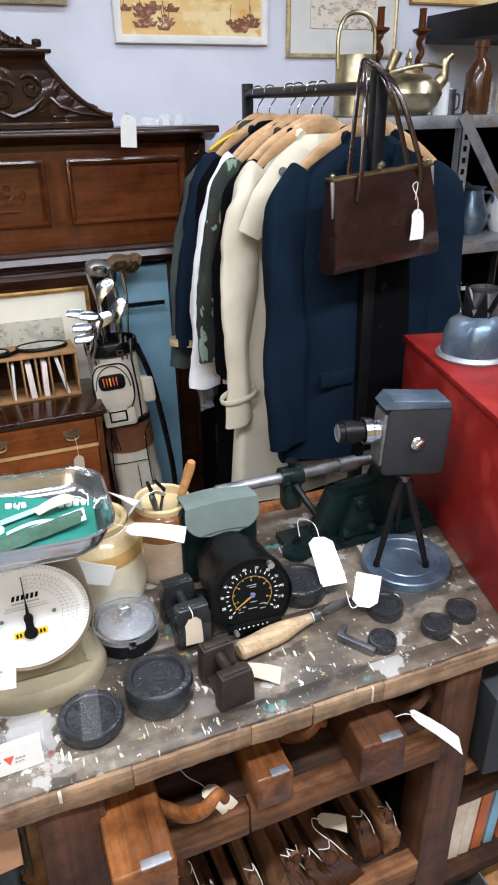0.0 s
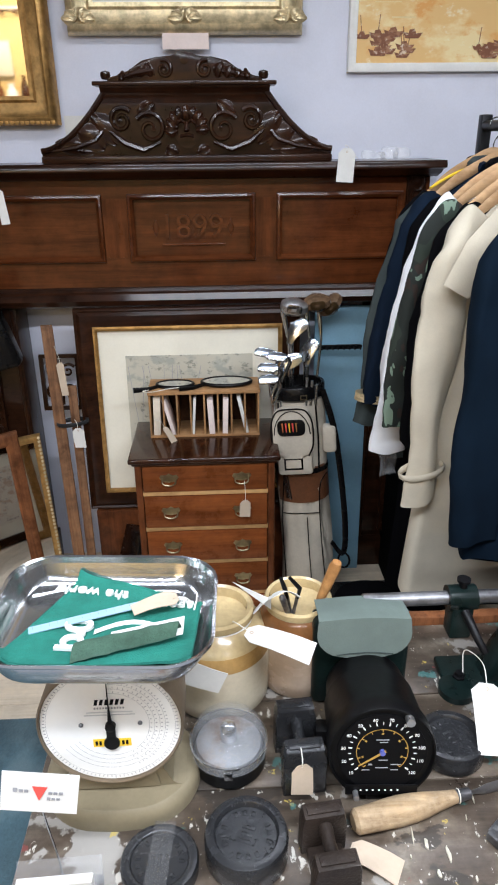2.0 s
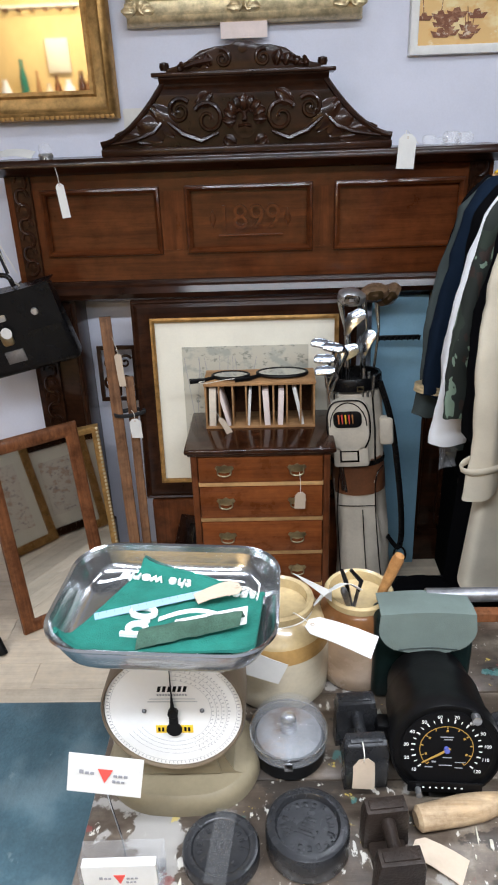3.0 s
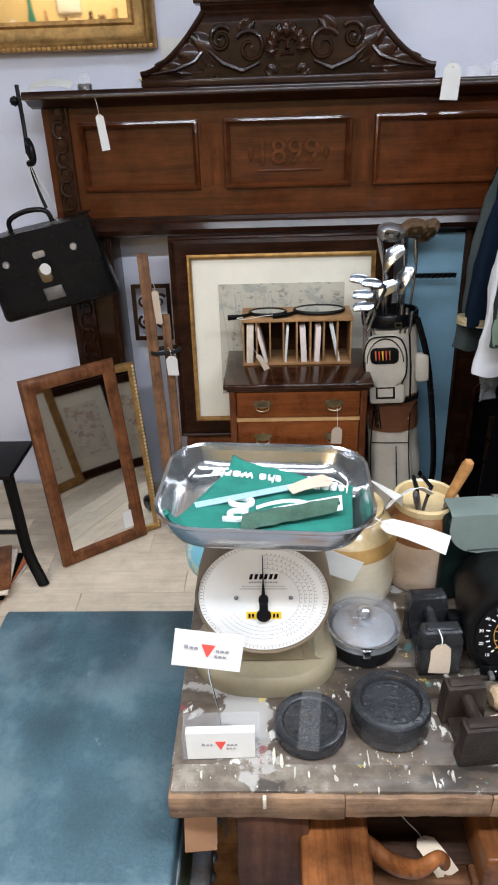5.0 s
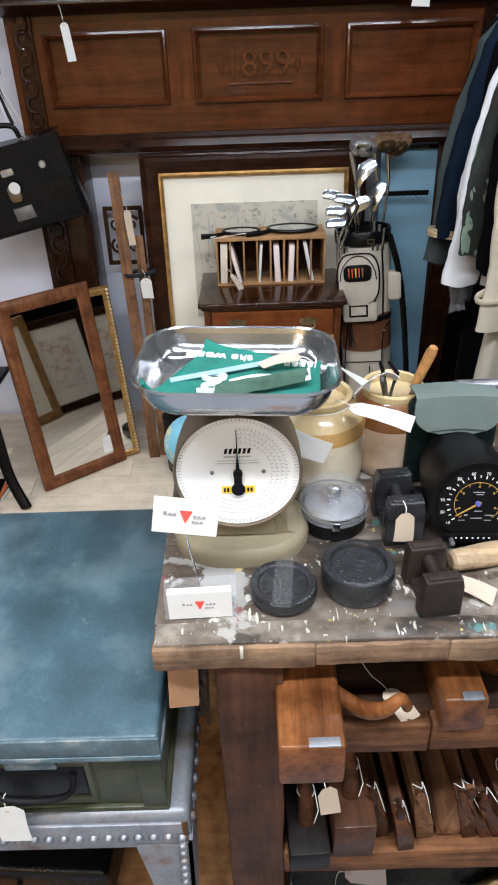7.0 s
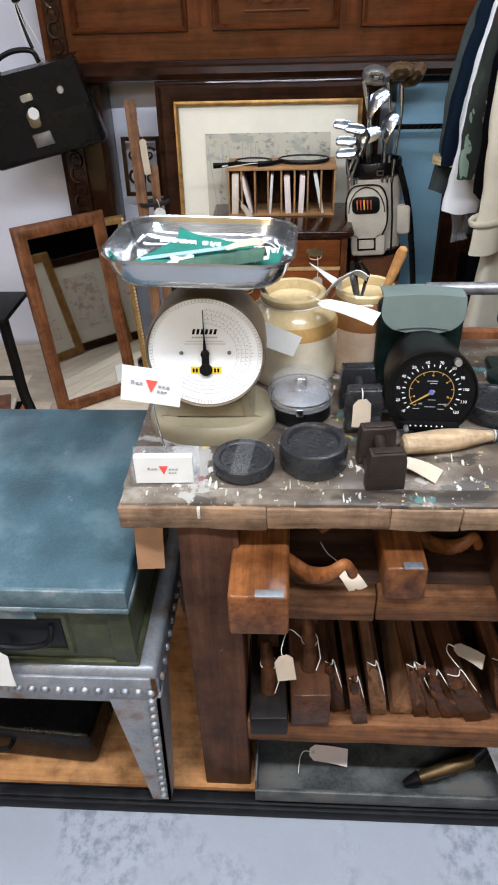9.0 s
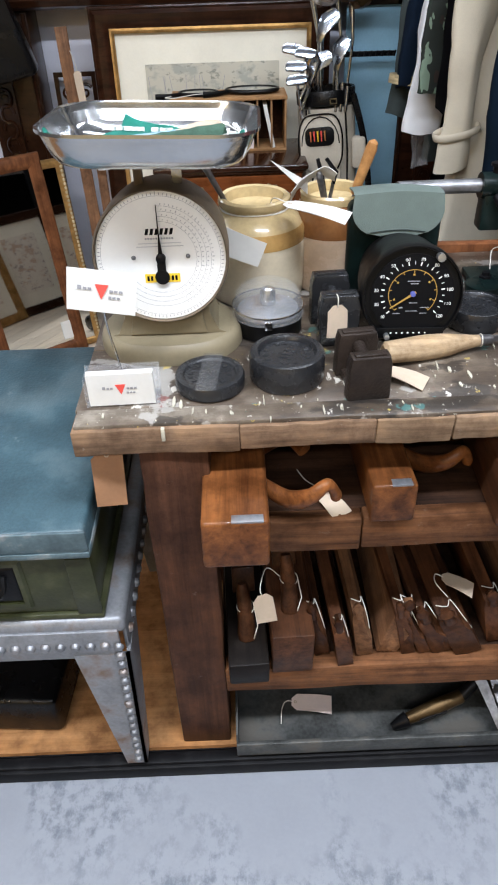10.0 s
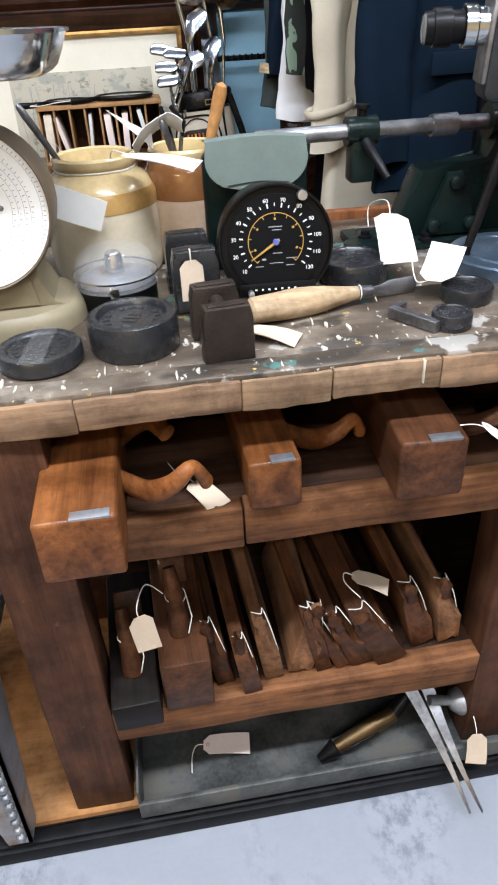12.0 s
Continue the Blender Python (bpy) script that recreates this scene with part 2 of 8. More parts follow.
surf("chrome", (0.5, 0.54, 0.6), 0.16, 1.0, 0.08, 20, 0.03)
surf("brass", (0.42, 0.36, 0.23), 0.34, 1.0, 0.3, 14, 0.1)
surf("steel", (0.62, 0.63, 0.65), 0.22, 1.0, 0.12, 20, 0.05)
surf("pan_steel", (0.55, 0.56, 0.565), 0.17, 0.95, 0.1, 12, 0.05)
surf("dull_steel", (0.22, 0.22, 0.23), 0.42, 0.9, 0.4, 20, 0.2)
surf("galvanised", (0.3, 0.31, 0.33), 0.5, 0.75, 0.35, 9, 0.25, dirt=(0.27, 0.2, 0.16))
surf("grey_iron", (0.25, 0.26, 0.28), 0.42, 0.35, 0.3, 10, 0.3, dirt=(0.19, 0.13, 0.1))
surf("tray_metal", (0.085, 0.088, 0.085), 0.5, 0.45, 0.5, 12, 0.25, dirt=(0.13, 0.12, 0.105))
surf("cast_iron", (0.028, 0.029, 0.032), 0.26, 0.35, 0.14, 30, 0.25, 260, spec=0.7)
surf("cast_brown", (0.028, 0.02, 0.016), 0.36, 0.2, 0.35, 30, 0.6, 260, spec=0.3)
surf("black_plastic", (0.003, 0.003, 0.0034), 0.4, var=0.3, scale=30, bmp=0.1, spec=0.2)
surf("black_metal", (0.007, 0.007, 0.008), 0.38, 0.3, 0.3, 30, spec=0.2)
surf("ink", (0.004, 0.004, 0.0045), 0.6, var=0.1, spec=0.1)
surf("white_ink", (0.82, 0.82, 0.8), 0.6, var=0.05)
surf("yellow_ink", (0.85, 0.55, 0.04), 0.5, var=0.05)
surf("amber_ink", (0.42, 0.25, 0.06), 0.5, var=0.05)
surf("red_ink", (0.75, 0.09, 0.07), 0.5, var=0.08)
surf("blue_ink", (0.1, 0.12, 0.4), 0.5, var=0.08)
surf("pale_ink", (0.55, 0.55, 0.56), 0.6, var=0.1)
surf("faint_ink", (0.3, 0.3, 0.32), 0.6, var=0.1)
surf("paper", (0.68, 0.67, 0.64), 0.75, var=0.05, scale=15, bmp=0.05)
surf("buff_card", (0.52, 0.42, 0.32), 0.8, var=0.08, scale=15, bmp=0.05)
surf("brown_card", (0.36, 0.19, 0.1), 0.8, var=0.1, scale=15)
surf("pink_card", (0.78, 0.66, 0.62), 0.8, var=0.06, scale=15)
surf("string", (0.72, 0.69, 0.62), 0.9, var=0.12, scale=60)
surf("dial_white", (0.83, 0.82, 0.79), 0.45, var=0.03, scale=10, bmp=0.0)
surf("scale_beige", (0.21, 0.175, 0.112), 0.4, var=0.12, scale=12, bmp=0.08)
surf("scale_brown", (0.16, 0.12, 0.08), 0.45, 0.2, 0.2, 12)
surf("stoneware", (0.66, 0.58, 0.43), 0.22, var=0.1, scale=10, bmp=0.08, coat=0.4)
surf("stoneware_brown", (0.42, 0.25, 0.09), 0.2, var=0.22, scale=12, bmp=0.08, coat=0.5)
surf("stoneware_rim", (0.5, 0.38, 0.2), 0.22, var=0.2, scale=12, bmp=0.06, coat=0.5)
surf("stoneware_rust", (0.2, 0.085, 0.03), 0.22, var=0.25, scale=12, bmp=0.06, coat=0.5)
surf("stoneware_pink", (0.55, 0.42, 0.31), 0.25, var=0.1, scale=12, bmp=0.06, coat=0.4)
surf("trunk_lid", (0.05, 0.096, 0.118), 0.4, var=0.3, scale=7, bmp=0.6, fine=170, spec=0.4, dirt=(0.1, 0.15, 0.17))
nt = MATS["trunk_lid"].node_tree
p = nt.nodes["Principled BSDF"]
# Broad dark patches paint the lid's shadow; the fine pale ones are rubs.
for size, lo, hi, tint in ((2.6, 0.5, 0.6, (0.022, 0.036, 0.042)), (34.0, 0.66, 0.7, (0.16, 0.2, 0.21))):
    shade_rub = mk(nt, "ShaderNodeTexNoise", Scale=size, Detail=7.0, Roughness=0.65)
    nt.links.new(coords(nt, (1, 0.6, 1)), shade_rub.inputs[0])
    nt.links.new(mix(nt, ramp(nt, shade_rub.outputs[0], [(lo, (0, 0, 0)), (hi, (0.6,) * 3)]).outputs[0], p.inputs["Base Color"].links[0].from_socket, tint), p.inputs["Base Color"])
surf("trunk_edge", (0.11, 0.16, 0.18), 0.5, 0.3, 0.35, 16, 0.3, dirt=(0.28, 0.28, 0.27))
surf("olive_paint", (0.034, 0.038, 0.015), 0.34, var=0.35, scale=12, bmp=0.2, dirt=(0.065, 0.066, 0.035))
surf("brown_glaze", (0.06, 0.022, 0.009), 0.2, var=0.3, scale=12, coat=0.4)
surf("red_paint", (0.2, 0.011, 0.009), 0.42, var=0.25, scale=8, bmp=0.1, spec=0.3, dirt=(0.3, 0.03, 0.022))
surf("green_paint", (0.006, 0.014, 0.013), 0.3, 0.1, 0.35, 18, 0.15, spec=0.22)
surf("grey_leather", (0.016, 0.017, 0.019), 0.5, var=0.15, scale=20, bmp=0.5, fine=600)
surf("canvas_green", (0.12, 0.152, 0.136), 0.85, var=0.12, scale=14, bmp=0.35, fine=700)
surf("blue_can", (0.1, 0.14, 0.19), 0.32, 0.6, 0.3, 10, 0.1, dirt=(0.2, 0.22, 0.25))
surf("towel_green", (0.016, 0.165, 0.125), 0.95, var=0.2, scale=30, bmp=0.8, fine=500)
surf("towel_dark", (0.05, 0.1, 0.07), 0.95, var=0.3, scale=30, bmp=0.8, fine=500)
surf("ruler_mark", (0.2, 0.3, 0.36), 0.5, var=0.05)
surf("towel_white", (0.8, 0.82, 0.8), 0.95, var=0.06, scale=30, bmp=0.6, fine=500)
surf("blue_ruler", (0.3, 0.46, 0.58), 0.4, var=0.05)
surf("bag_cream", (0.5, 0.45, 0.37), 0.5, var=0.12, scale=10, bmp=0.12)
surf("bag_brown", (0.14, 0.055, 0.025), 0.4, var=0.25, scale=10, bmp=0.12)
surf("black_leather", (0.0035, 0.0035, 0.004), 0.27, var=0.3, scale=14, bmp=0.3, fine=400, spec=0.25)
surf("brown_leather", (0.016, 0.006, 0.004), 0.26, var=0.3, scale=10, bmp=0.12, fine=400, spec=0.5, coat=0.35)
surf("navy_wool", (0.0045, 0.0105, 0.02), 0.95, var=0.16, scale=10, bmp=0.3, fine=700, spec=0.06)
surf("blue_wool", (0.006, 0.012, 0.024), 0.95, var=0.16, scale=10, bmp=0.3, fine=700, spec=0.06)
surf("black_wool", (0.0025, 0.0025, 0.0032), 0.95, var=0.2, scale=10, bmp=0.3, fine=700, spec=0.05)
surf("grey_wool", (0.05, 0.062, 0.062), 0.95, var=0.16, scale=10, bmp=0.3, fine=700, spec=0.06)
surf("cream_cotton", (0.58, 0.52, 0.41), 0.85, var=0.09, scale=8, bmp=0.25, fine=400)
surf("white_cotton", (0.8, 0.81, 0.84), 0.85, var=0.05, scale=8, bmp=0.2, fine=400)
surf("blue_board", (0.22, 0.4, 0.52), 0.6, var=0.1, scale=6, bmp=0.1)
surf("mat_cream", (0.78, 0.74, 0.62), 0.7, var=0.05, scale=6)
surf("white_frame", (0.78, 0.77, 0.74), 0.5, var=0.06, scale=15)
surf("silver_cap", (0.6, 0.6, 0.6), 0.3, 0.9, 0.2, 20)
surf("orange_book", (0.5, 0.14, 0.05), 0.6, var=0.15, scale=15)
surf("paint_cream", (0.5, 0.47, 0.38), 0.6, var=0.25, scale=40)
surf("cream_page", (0.72, 0.62, 0.5), 0.8, var=0.1, scale=25)
# Near-black, for black things and for shade put into back panels.
surf("black_and_shade", (0.003, 0.003, 0.003), 0.9, var=0.3, spec=0.03)
surf("crate_wood", (0.2, 0.1, 0.045), 0.6, var=0.3, scale=12)
glass("dome_plastic", (0.8, 0.82, 0.85), 0.03, 0.06)
camo("camo")
glass("clear_plastic", (0.75, 0.77, 0.8), 0.03)
glass("clear_glass")
glass("tape_film", (0.25, 0.25, 0.25), 0.2)
m, nt, p = nodes_of("mirror")
p.inputs["Base Color"].default_value, p.inputs["Metallic"].default_value, p.inputs["Roughness"].default_value = (0.82, 0.84, 0.84, 1), 1.0, 0.03
MATS["mirror"] = m
m, nt, p = nodes_of("tube_glow")
p.inputs["Emission Color"].default_value, p.inputs["Emission Strength"].default_value = (0.9, 0.96, 1.0, 1), 3.0
MATS["tube_glow"] = m
blotch("harbour_paint", (0.78, 0.5, 0.2), [(5, 1, 0.5, (0.85, 0.68, 0.36)), (9, 4, 0.56, (0.75, 0.36, 0.1)), (14, 7, 0.6, (0.88, 0.8, 0.55))])
surf("gold_wash", (0.8, 0.62, 0.32), 0.6, var=0.1)
surf("rust_wash", (0.4, 0.12, 0.05), 0.6, var=0.2)
blotch("harbour_dark", (0.2, 0.07, 0.03), [(30, 2, 0.5, (0.35, 0.16, 0.08)), (50, 5, 0.58, (0.75, 0.6, 0.45))])
blotch("map_paper", (0.5, 0.47, 0.38), [(12, 3, 0.52, (0.36, 0.36, 0.31)), (40, 8, 0.56, (0.25, 0.25, 0.21))])
blotch("sketch", (0.72, 0.66, 0.56), [(16, 3, 0.52, (0.55, 0.4, 0.3)), (35, 8, 0.56, (0.35, 0.3, 0.28))])
blotch("globe_map", (0.2, 0.5, 0.62), [(16, 3, 0.5, (0.72, 0.66, 0.35)), (30, 9, 0.56, (0.75, 0.75, 0.66))], 0.35)


# ---- shaping helpers ----
def finish(me, sharp=38):
    me.shade_smooth()
    me.set_sharp_from_angle(angle=radians(sharp))


def part(name, bm, material, parent=None, label="", sharp=38):
    me = bpy.data.meshes.new(name)
    bmesh.ops.recalc_face_normals(bm, faces=bm.faces)
    bm.to_mesh(me)
    bm.free()
    finish(me, sharp)
    me.materials.append(MATS[material])
    ob = new(name, me)
    if parent:
        ob.parent = parent
    return tagged(ob, label)


def thing(name, label, category, place=None, group=""):
    ob = new(name)
    ob.empty_display_size = 0.05
    ob.matrix_world = place or Matrix()
    return tagged(ob, label, category, group)


def solid(name, bm, material, label, category, place=None, group="", sharp=38):
    ob = part(name, bm, material, None, label, sharp)
    ob.matrix_world = place or Matrix()
    return tagged(ob, "", category, group)


def structure(name, bm, material, label):
    return tagged(part(name, bm, material, None, label), "", "", "", "structure")


def add(bm, piece, m=None):
    """Join a small bmesh into another."""
    if m:
        piece.transform(m)
    me = bpy.data.meshes.new("piece")
    piece.to_mesh(me)
    piece.free()
    bm.from_mesh(me)
    bpy.data.meshes.remove(me)
    return bm


def block(x0, x1, y0, y1, z0, z1, bevel=0.0, seg=2, rough=0.0):
    bm = bmesh.new()
    bmesh.ops.create_cube(bm, size=1)
    for v in bm.verts:
        v.co = Vector(((x0 + x1) / 2 + v.co.x * (x1 - x0), (y0 + y1) / 2 + v.co.y * (y1 - y0), (z0 + z1) / 2 + v.co.z * (z1 - z0)))
    if bevel:
        bmesh.ops.bevel(bm, geom=bm.edges[:], offset=bevel, segments=seg, profile=0.5, affect="EDGES", clamp_overlap=True)
    if rough:
        for v in bm.verts:
            v.co += Vector([random.uniform(-rough, rough) for _ in range(3)])
    return bm


def slab(x0, x1, y0, y1, z0, z1, cuts, bevel=0.003, wobble=0.0015):
    """A long board whose faces wander a little."""
    bm = block(x0, x1, y0, y1, z0, z1)
    longest = max(range(3), key=lambda k: (x1 - x0, y1 - y0, z1 - z0)[k])
    edges = [e for e in bm.edges if abs((e.verts[0].co - e.verts[1].co)[longest]) > 1e-6]
    bmesh.ops.subdivide_edges(bm, edges=edges, cuts=cuts)
    sharp = [e for e in bm.edges if e.calc_face_angle(0) > 0.5]
    bmesh.ops.bevel(bm, geom=sharp, offset=bevel, segments=2, profile=0.5, affect="EDGES", clamp_overlap=True)
    for v in bm.verts:
        v.co += Vector([wobble * noise.noise(v.co * 9 + Vector((k * 7.1, x0, z0))) for k in range(3)])
    return bm


def lathe(profile, n=32, close=False):
    """Turned round z. profile: (radius, z) from one end to the other."""
    bm = bmesh.new()
    rings = []
    for r, z in profile:
        if r < 1e-5:
            rings.append([bm.verts.new((0, 0, z))])
        else:
            rings.append([bm.verts.new((r * math.cos(2 * math.pi * k / n), r * math.sin(2 * math.pi * k / n), z)) for k in range(n)])
    pairs = list(zip(rings, rings[1:])) + ([(rings[-1], rings[0])] if close else [])
    for a, b in pairs:
        for k in range(n):
            j = (k + 1) % n
            if len(a) == 1 and len(b) == 1:
                continue
            if len(a) == 1:
                bm.faces.new((a[0], b[j], b[k]))
            elif len(b) == 1:
                bm.faces.new((a[k], a[j], b[0]))
            else:
                bm.faces.new((a[k], a[j], b[j], b[k]))
    for ring in (rings[0], rings[-1]):
        if len(ring) > 1 and not close:
            bm.faces.new(ring)
    return bm


def bowl(profile_out, thick, n=32):
    inner = [(max(0.0, r - thick), z + (thick if i == 0 else 0)) for i, (r, z) in enumerate(profile_out)]
    return lathe([(0, profile_out[0][1])] + profile_out + inner[::-1] + [(0, inner[0][1])], n)


def tube(points, radius, n=8, squash=1.0):
    """A rod swept along points; radius one number or one for each point."""
    bm = bmesh.new()
    pts = [Vector(q) for q in points]
    rad = radius if hasattr(radius, "__len__") else [radius] * len(pts)
    rings, side = [], None
    for i, q in enumerate(pts):
        way = (pts[min(i + 1, len(pts) - 1)] - pts[max(i - 1, 0)]).normalized()
        ref = side if side is not None else (Vector((0, 0, 1)) if abs(way.z) < 0.9 else Vector((1, 0, 0)))
        up = (ref - way * ref.dot(way)).normalized()
        side = up
        other = way.cross(up)
        rings.append([bm.verts.new(q + rad[i] * (math.cos(2 * math.pi * k / n) * up + squash * math.sin(2 * math.pi * k / n) * other)) for k in range(n)])
    for a, b in zip(rings, rings[1:]):
        for k in range(n):
            bm.faces.new((a[k], a[(k + 1) % n], b[(k + 1) % n], b[k]))
    bm.faces.new(rings[0]), bm.faces.new(rings[-1])
    return bm


def curve(points, steps=6):
    """Catmull-Rom points through a few given ones."""
    p = [Vector(points[0])] + [Vector(q) for q in points] + [Vector(points[-1])]
    out = []
    for a, b, c, d in zip(p, p[1:], p[2:], p[3:]):
        for k in range(steps):
            t = k / steps
            out.append(0.5 * ((2 * b) + (c - a) * t + (2 * a - 5 * b + 4 * c - d) * t * t + (3 * b - a - 3 * c + d) * t ** 3))
    return out + [p[-1]]


def prism(outline, depth, bevel=0.0, seg=2):
    """An outline in x and z, given thickness from y = 0 to depth."""
    bm = bmesh.new()
    a = [bm.verts.new((x, 0, z)) for x, z in outline]
    b = [bm.verts.new((x, depth, z)) for x, z in outline]
    fa, fb = bm.faces.new(a), bm.faces.new(b[::-1])
    for k in range(len(a)):
        j = (k + 1) % len(a)
        bm.faces.new((a[k], b[k], b[j], a[j]))
    if bevel:
        bmesh.ops.bevel(bm, geom=list({e for f in (fa, fb) for e in f.edges}), offset=bevel, segments=seg, profile=0.5, affect="EDGES", clamp_overlap=True)
    return bm


def sheet(fn, nu, nv, thick=0.001):
    """A thin bent sheet: fn(u, v) over 0 to 1."""
    bm = bmesh.new()
    g = [[bm.verts.new(fn(i / nu, j / nv)) for j in range(nv + 1)] for i in range(nu + 1)]
    for i in range(nu):
        for j in range(nv):
            bm.faces.new((g[i][j], g[i + 1][j], g[i + 1][j + 1], g[i][j + 1]))
    bmesh.ops.recalc_face_normals(bm, faces=bm.faces)
    bmesh.ops.solidify(bm, geom=bm.faces[:], thickness=thick)
    return bm


def rounded(w, h, r, n=5):
    """A rounded rectangle outline round the origin."""
    out = []
    for cx, cz, a0 in ((w / 2 - r, h / 2 - r, 0), (-w / 2 + r, h / 2 - r, 90), (-w / 2 + r, -h / 2 + r, 180), (w / 2 - r, -h / 2 + r, 270)):
        for k in range(n + 1):
            a = radians(a0 + 90 * k / n)
            out.append((cx + r * math.cos(a), cz + r * math.sin(a)))
    return out


def letters(name, text, size, material, parent, place, extrude=0.0006, align="CENTER"):
    """Lettering as a flat mesh in the plane of place (x right, y up)."""
    c = bpy.data.curves.new(name, "FONT")
    c.body, c.size, c.extrude, c.align_x, c.align_y = text, size, extrude, align, "CENTER"
    tmp = bpy.data.objects.new("tmp", c)
    me = bpy.data.meshes.new_from_object(tmp)
    bpy.data.objects.remove(tmp)
    me.materials.append(MATS[material])
    ob = new(name, me)
    ob.parent, ob.matrix_basis = parent, place
    return ob


def ring_frame(w, h, profile, m=None):
    """A mitred frame round the opening w by h in x and z. profile: (outwards, forwards) steps; forwards is -y."""
    bm = bmesh.new()
    loops = []
    for out, fwd in profile:
        x, z = w / 2 + out, h / 2 + out
        loops.append([bm.verts.new(q) for q in ((-x, -fwd, -z), (x, -fwd, -z), (x, -fwd, z), (-x, -fwd, z))])
    for a, b in zip(loops, loops[1:] + loops[:1]):
        for k in range(4):
            bm.faces.new((a[k], a[(k + 1) % 4], b[(k + 1) % 4], b[k]))
    if m:
        bm.transform(m)
    return bm


def wobbly(bm, amount, freq, seed=0.0):
    for v in bm.verts:
        v.co += amount * noise.noise_vector(v.co * freq + Vector((seed, seed * 0.7, seed * 1.3)))
    return bm


def swing_tag(label, place, w=0.04, h=0.075, material="paper", cord=None, group="price tags", bend=0.004):
    """A paper price tag with clipped corners, hanging from the origin downwards in x and z, and its cord."""
    t = thing("price_tag", label, "price tag", place, group)
    c = w * 0.28
    o = [(-w / 2, -h), (w / 2, -h), (w / 2, -c), (w / 2 - c, 0), (-w / 2 + c, 0), (-w / 2, -c)]
    bm = prism(o, 0.0009)
    bmesh.ops.subdivide_edges(bm, edges=bm.edges[:], cuts=2, use_grid_fill=True)
    for v in bm.verts:
        v.co.y += bend * math.sin(v.co.z / h * 3.0 + v.co.x / w)
    part("card", bm, material, t)
    part("eyelet", add(bmesh.new(), lathe([(0.0018, -0.0012), (0.0035, -0.0012), (0.0035, 0.0016), (0.0018, 0.0016)], 10, True), pose(0, 0, -c * 0.7, 90)), "buff_card", t)
    if cord:
        part("cord", tube(curve([(0, 0, -c * 0.7)] + list(cord), 5), 0.0009, 5), "string", t)
    return t

# ---- room ----
X0, X1, Y0, YW, ZF, ZC = -4.2, 3.0, -3.2, 3.12, -0.055, 2.75
structure("floor", block(X0, X1, Y0, 0.995, ZF - 0.1, ZF), "concrete", "worn blue-grey painted concrete shop floor")
structure("wall_north", block(X0, X1, YW, YW + 0.12, ZF - 0.1, ZC), "wall_paint", "pale lilac-grey painted plaster wall")
structure("wall_south", block(X0, X1, Y0 - 0.12, Y0, ZF - 0.1, ZC), "cream_paint", "warm cream painted wall across the shop")
# Out-of-view side walls close the room; their darkness holds fill light down.
structure("wall_west", block(X0 - 0.12, X0, Y0 - 0.12, YW + 0.12, ZF - 0.1, ZC), "low_bounce_paint", "unseen side wall kept dark to cut bounced light")
structure("wall_east", block(X1, X1 + 0.12, Y0 - 0.12, YW + 0.12, ZF - 0.1, ZC), "low_bounce_paint", "unseen side wall kept dark to cut bounced light")
# Unseen ceiling, darkened against bounce instead of painted white.
structure("ceiling", block(X0 - 0.12, X1 + 0.12, Y0 - 0.12, YW + 0.12, ZC, ZC + 0.1), "low_bounce_ceiling", "unseen ceiling kept dark grey to cut bounced light")
platform = structure("platform", block(X0, X1, 1.02, YW, ZF - 0.1, -0.012), "black_trim", "low raised display platform")
structure("trim", add(block(X0, X1, 0.995, 1.02, ZF - 0.05, -0.012, 0.004), block(X0, X1, 0.988, 1.012, -0.055, -0.02, 0.004)), "black_trim", "black painted edge of the raised platform")
structure("plywood_strip", block(X0, X1, 1.022, 1.75, -0.011, 0.0), "orange_ply", "orange-brown plywood sheet on the platform")
# A fitting for each placed lamp, the added fill lamps included.
for fixture in LAMPS:
    fx, fy, sx, sy = fixture[:4]
    lamp = thing("ceiling_light", "unseen batten light fitting on the ceiling, placed to light the shop", "ceiling light", pose(fx, fy, ZC), "ceiling lights")
    part("housing", block(-sx / 2, sx / 2, -sy / 2, sy / 2, -0.04, 0, 0.006), "low_bounce_ceiling", lamp)
    part("diffuser", block(-sx / 2 + 0.02, sx / 2 - 0.02, -sy / 2 + 0.02, sy / 2 - 0.02, -0.058, -0.041, 0.005), "tube_glow", lamp)

# ---- fire surround ----
MY = 2.97
mantel = thing("fire_surround", "tall carved mahogany fire surround dated 1899 against the wall", "fireplace", pose(0, MY, 0))


def moulding(x0, x1, z0, z1, depth=0.016, width=0.015):
    w, h = x1 - x0, z1 - z0
    prof = [(0, -0.004), (0, 0.003), (-width * 0.3, 0.003 + depth * 0.2), (width * 0.35, depth), (width * 0.8, depth * 0.8), (width, 0.0), (width, -0.004)]
    return ring_frame(w, h, prof, Matrix.Translation(((x0 + x1) / 2, 0, (z0 + z1) / 2)))


# the frieze: rails, stiles and three sunk panels
PANELS = [(-0.802, -0.425), (-0.311, 0.092), (0.194, 0.597)]
ZP0, ZP1 = 1.295, 1.488
frieze = block(-0.93, 0.70, 0, 0.03, 1.488, 1.572)
part("top_rail", frieze, "mahogany", mantel)
part("bottom_rail", block(-0.93, 0.70, 0, 0.03, 1.195, 1.295), "mahogany", mantel)
edges = [-0.93] + [v for q in PANELS for v in q] + [0.70]
for a, b in zip(edges[::2], edges[1::2]):
    part("stile", block(a, b, 0.0005, 0.03, 1.295, 1.488), "mahogany_up", mantel)
for a, b in PANELS:
    part("panel", block(a, b, 0.014, 0.03, 1.295, 1.488), "mahogany", mantel)
    part("panel_moulding", moulding(a, b, ZP0, ZP1), "mahogany", mantel)
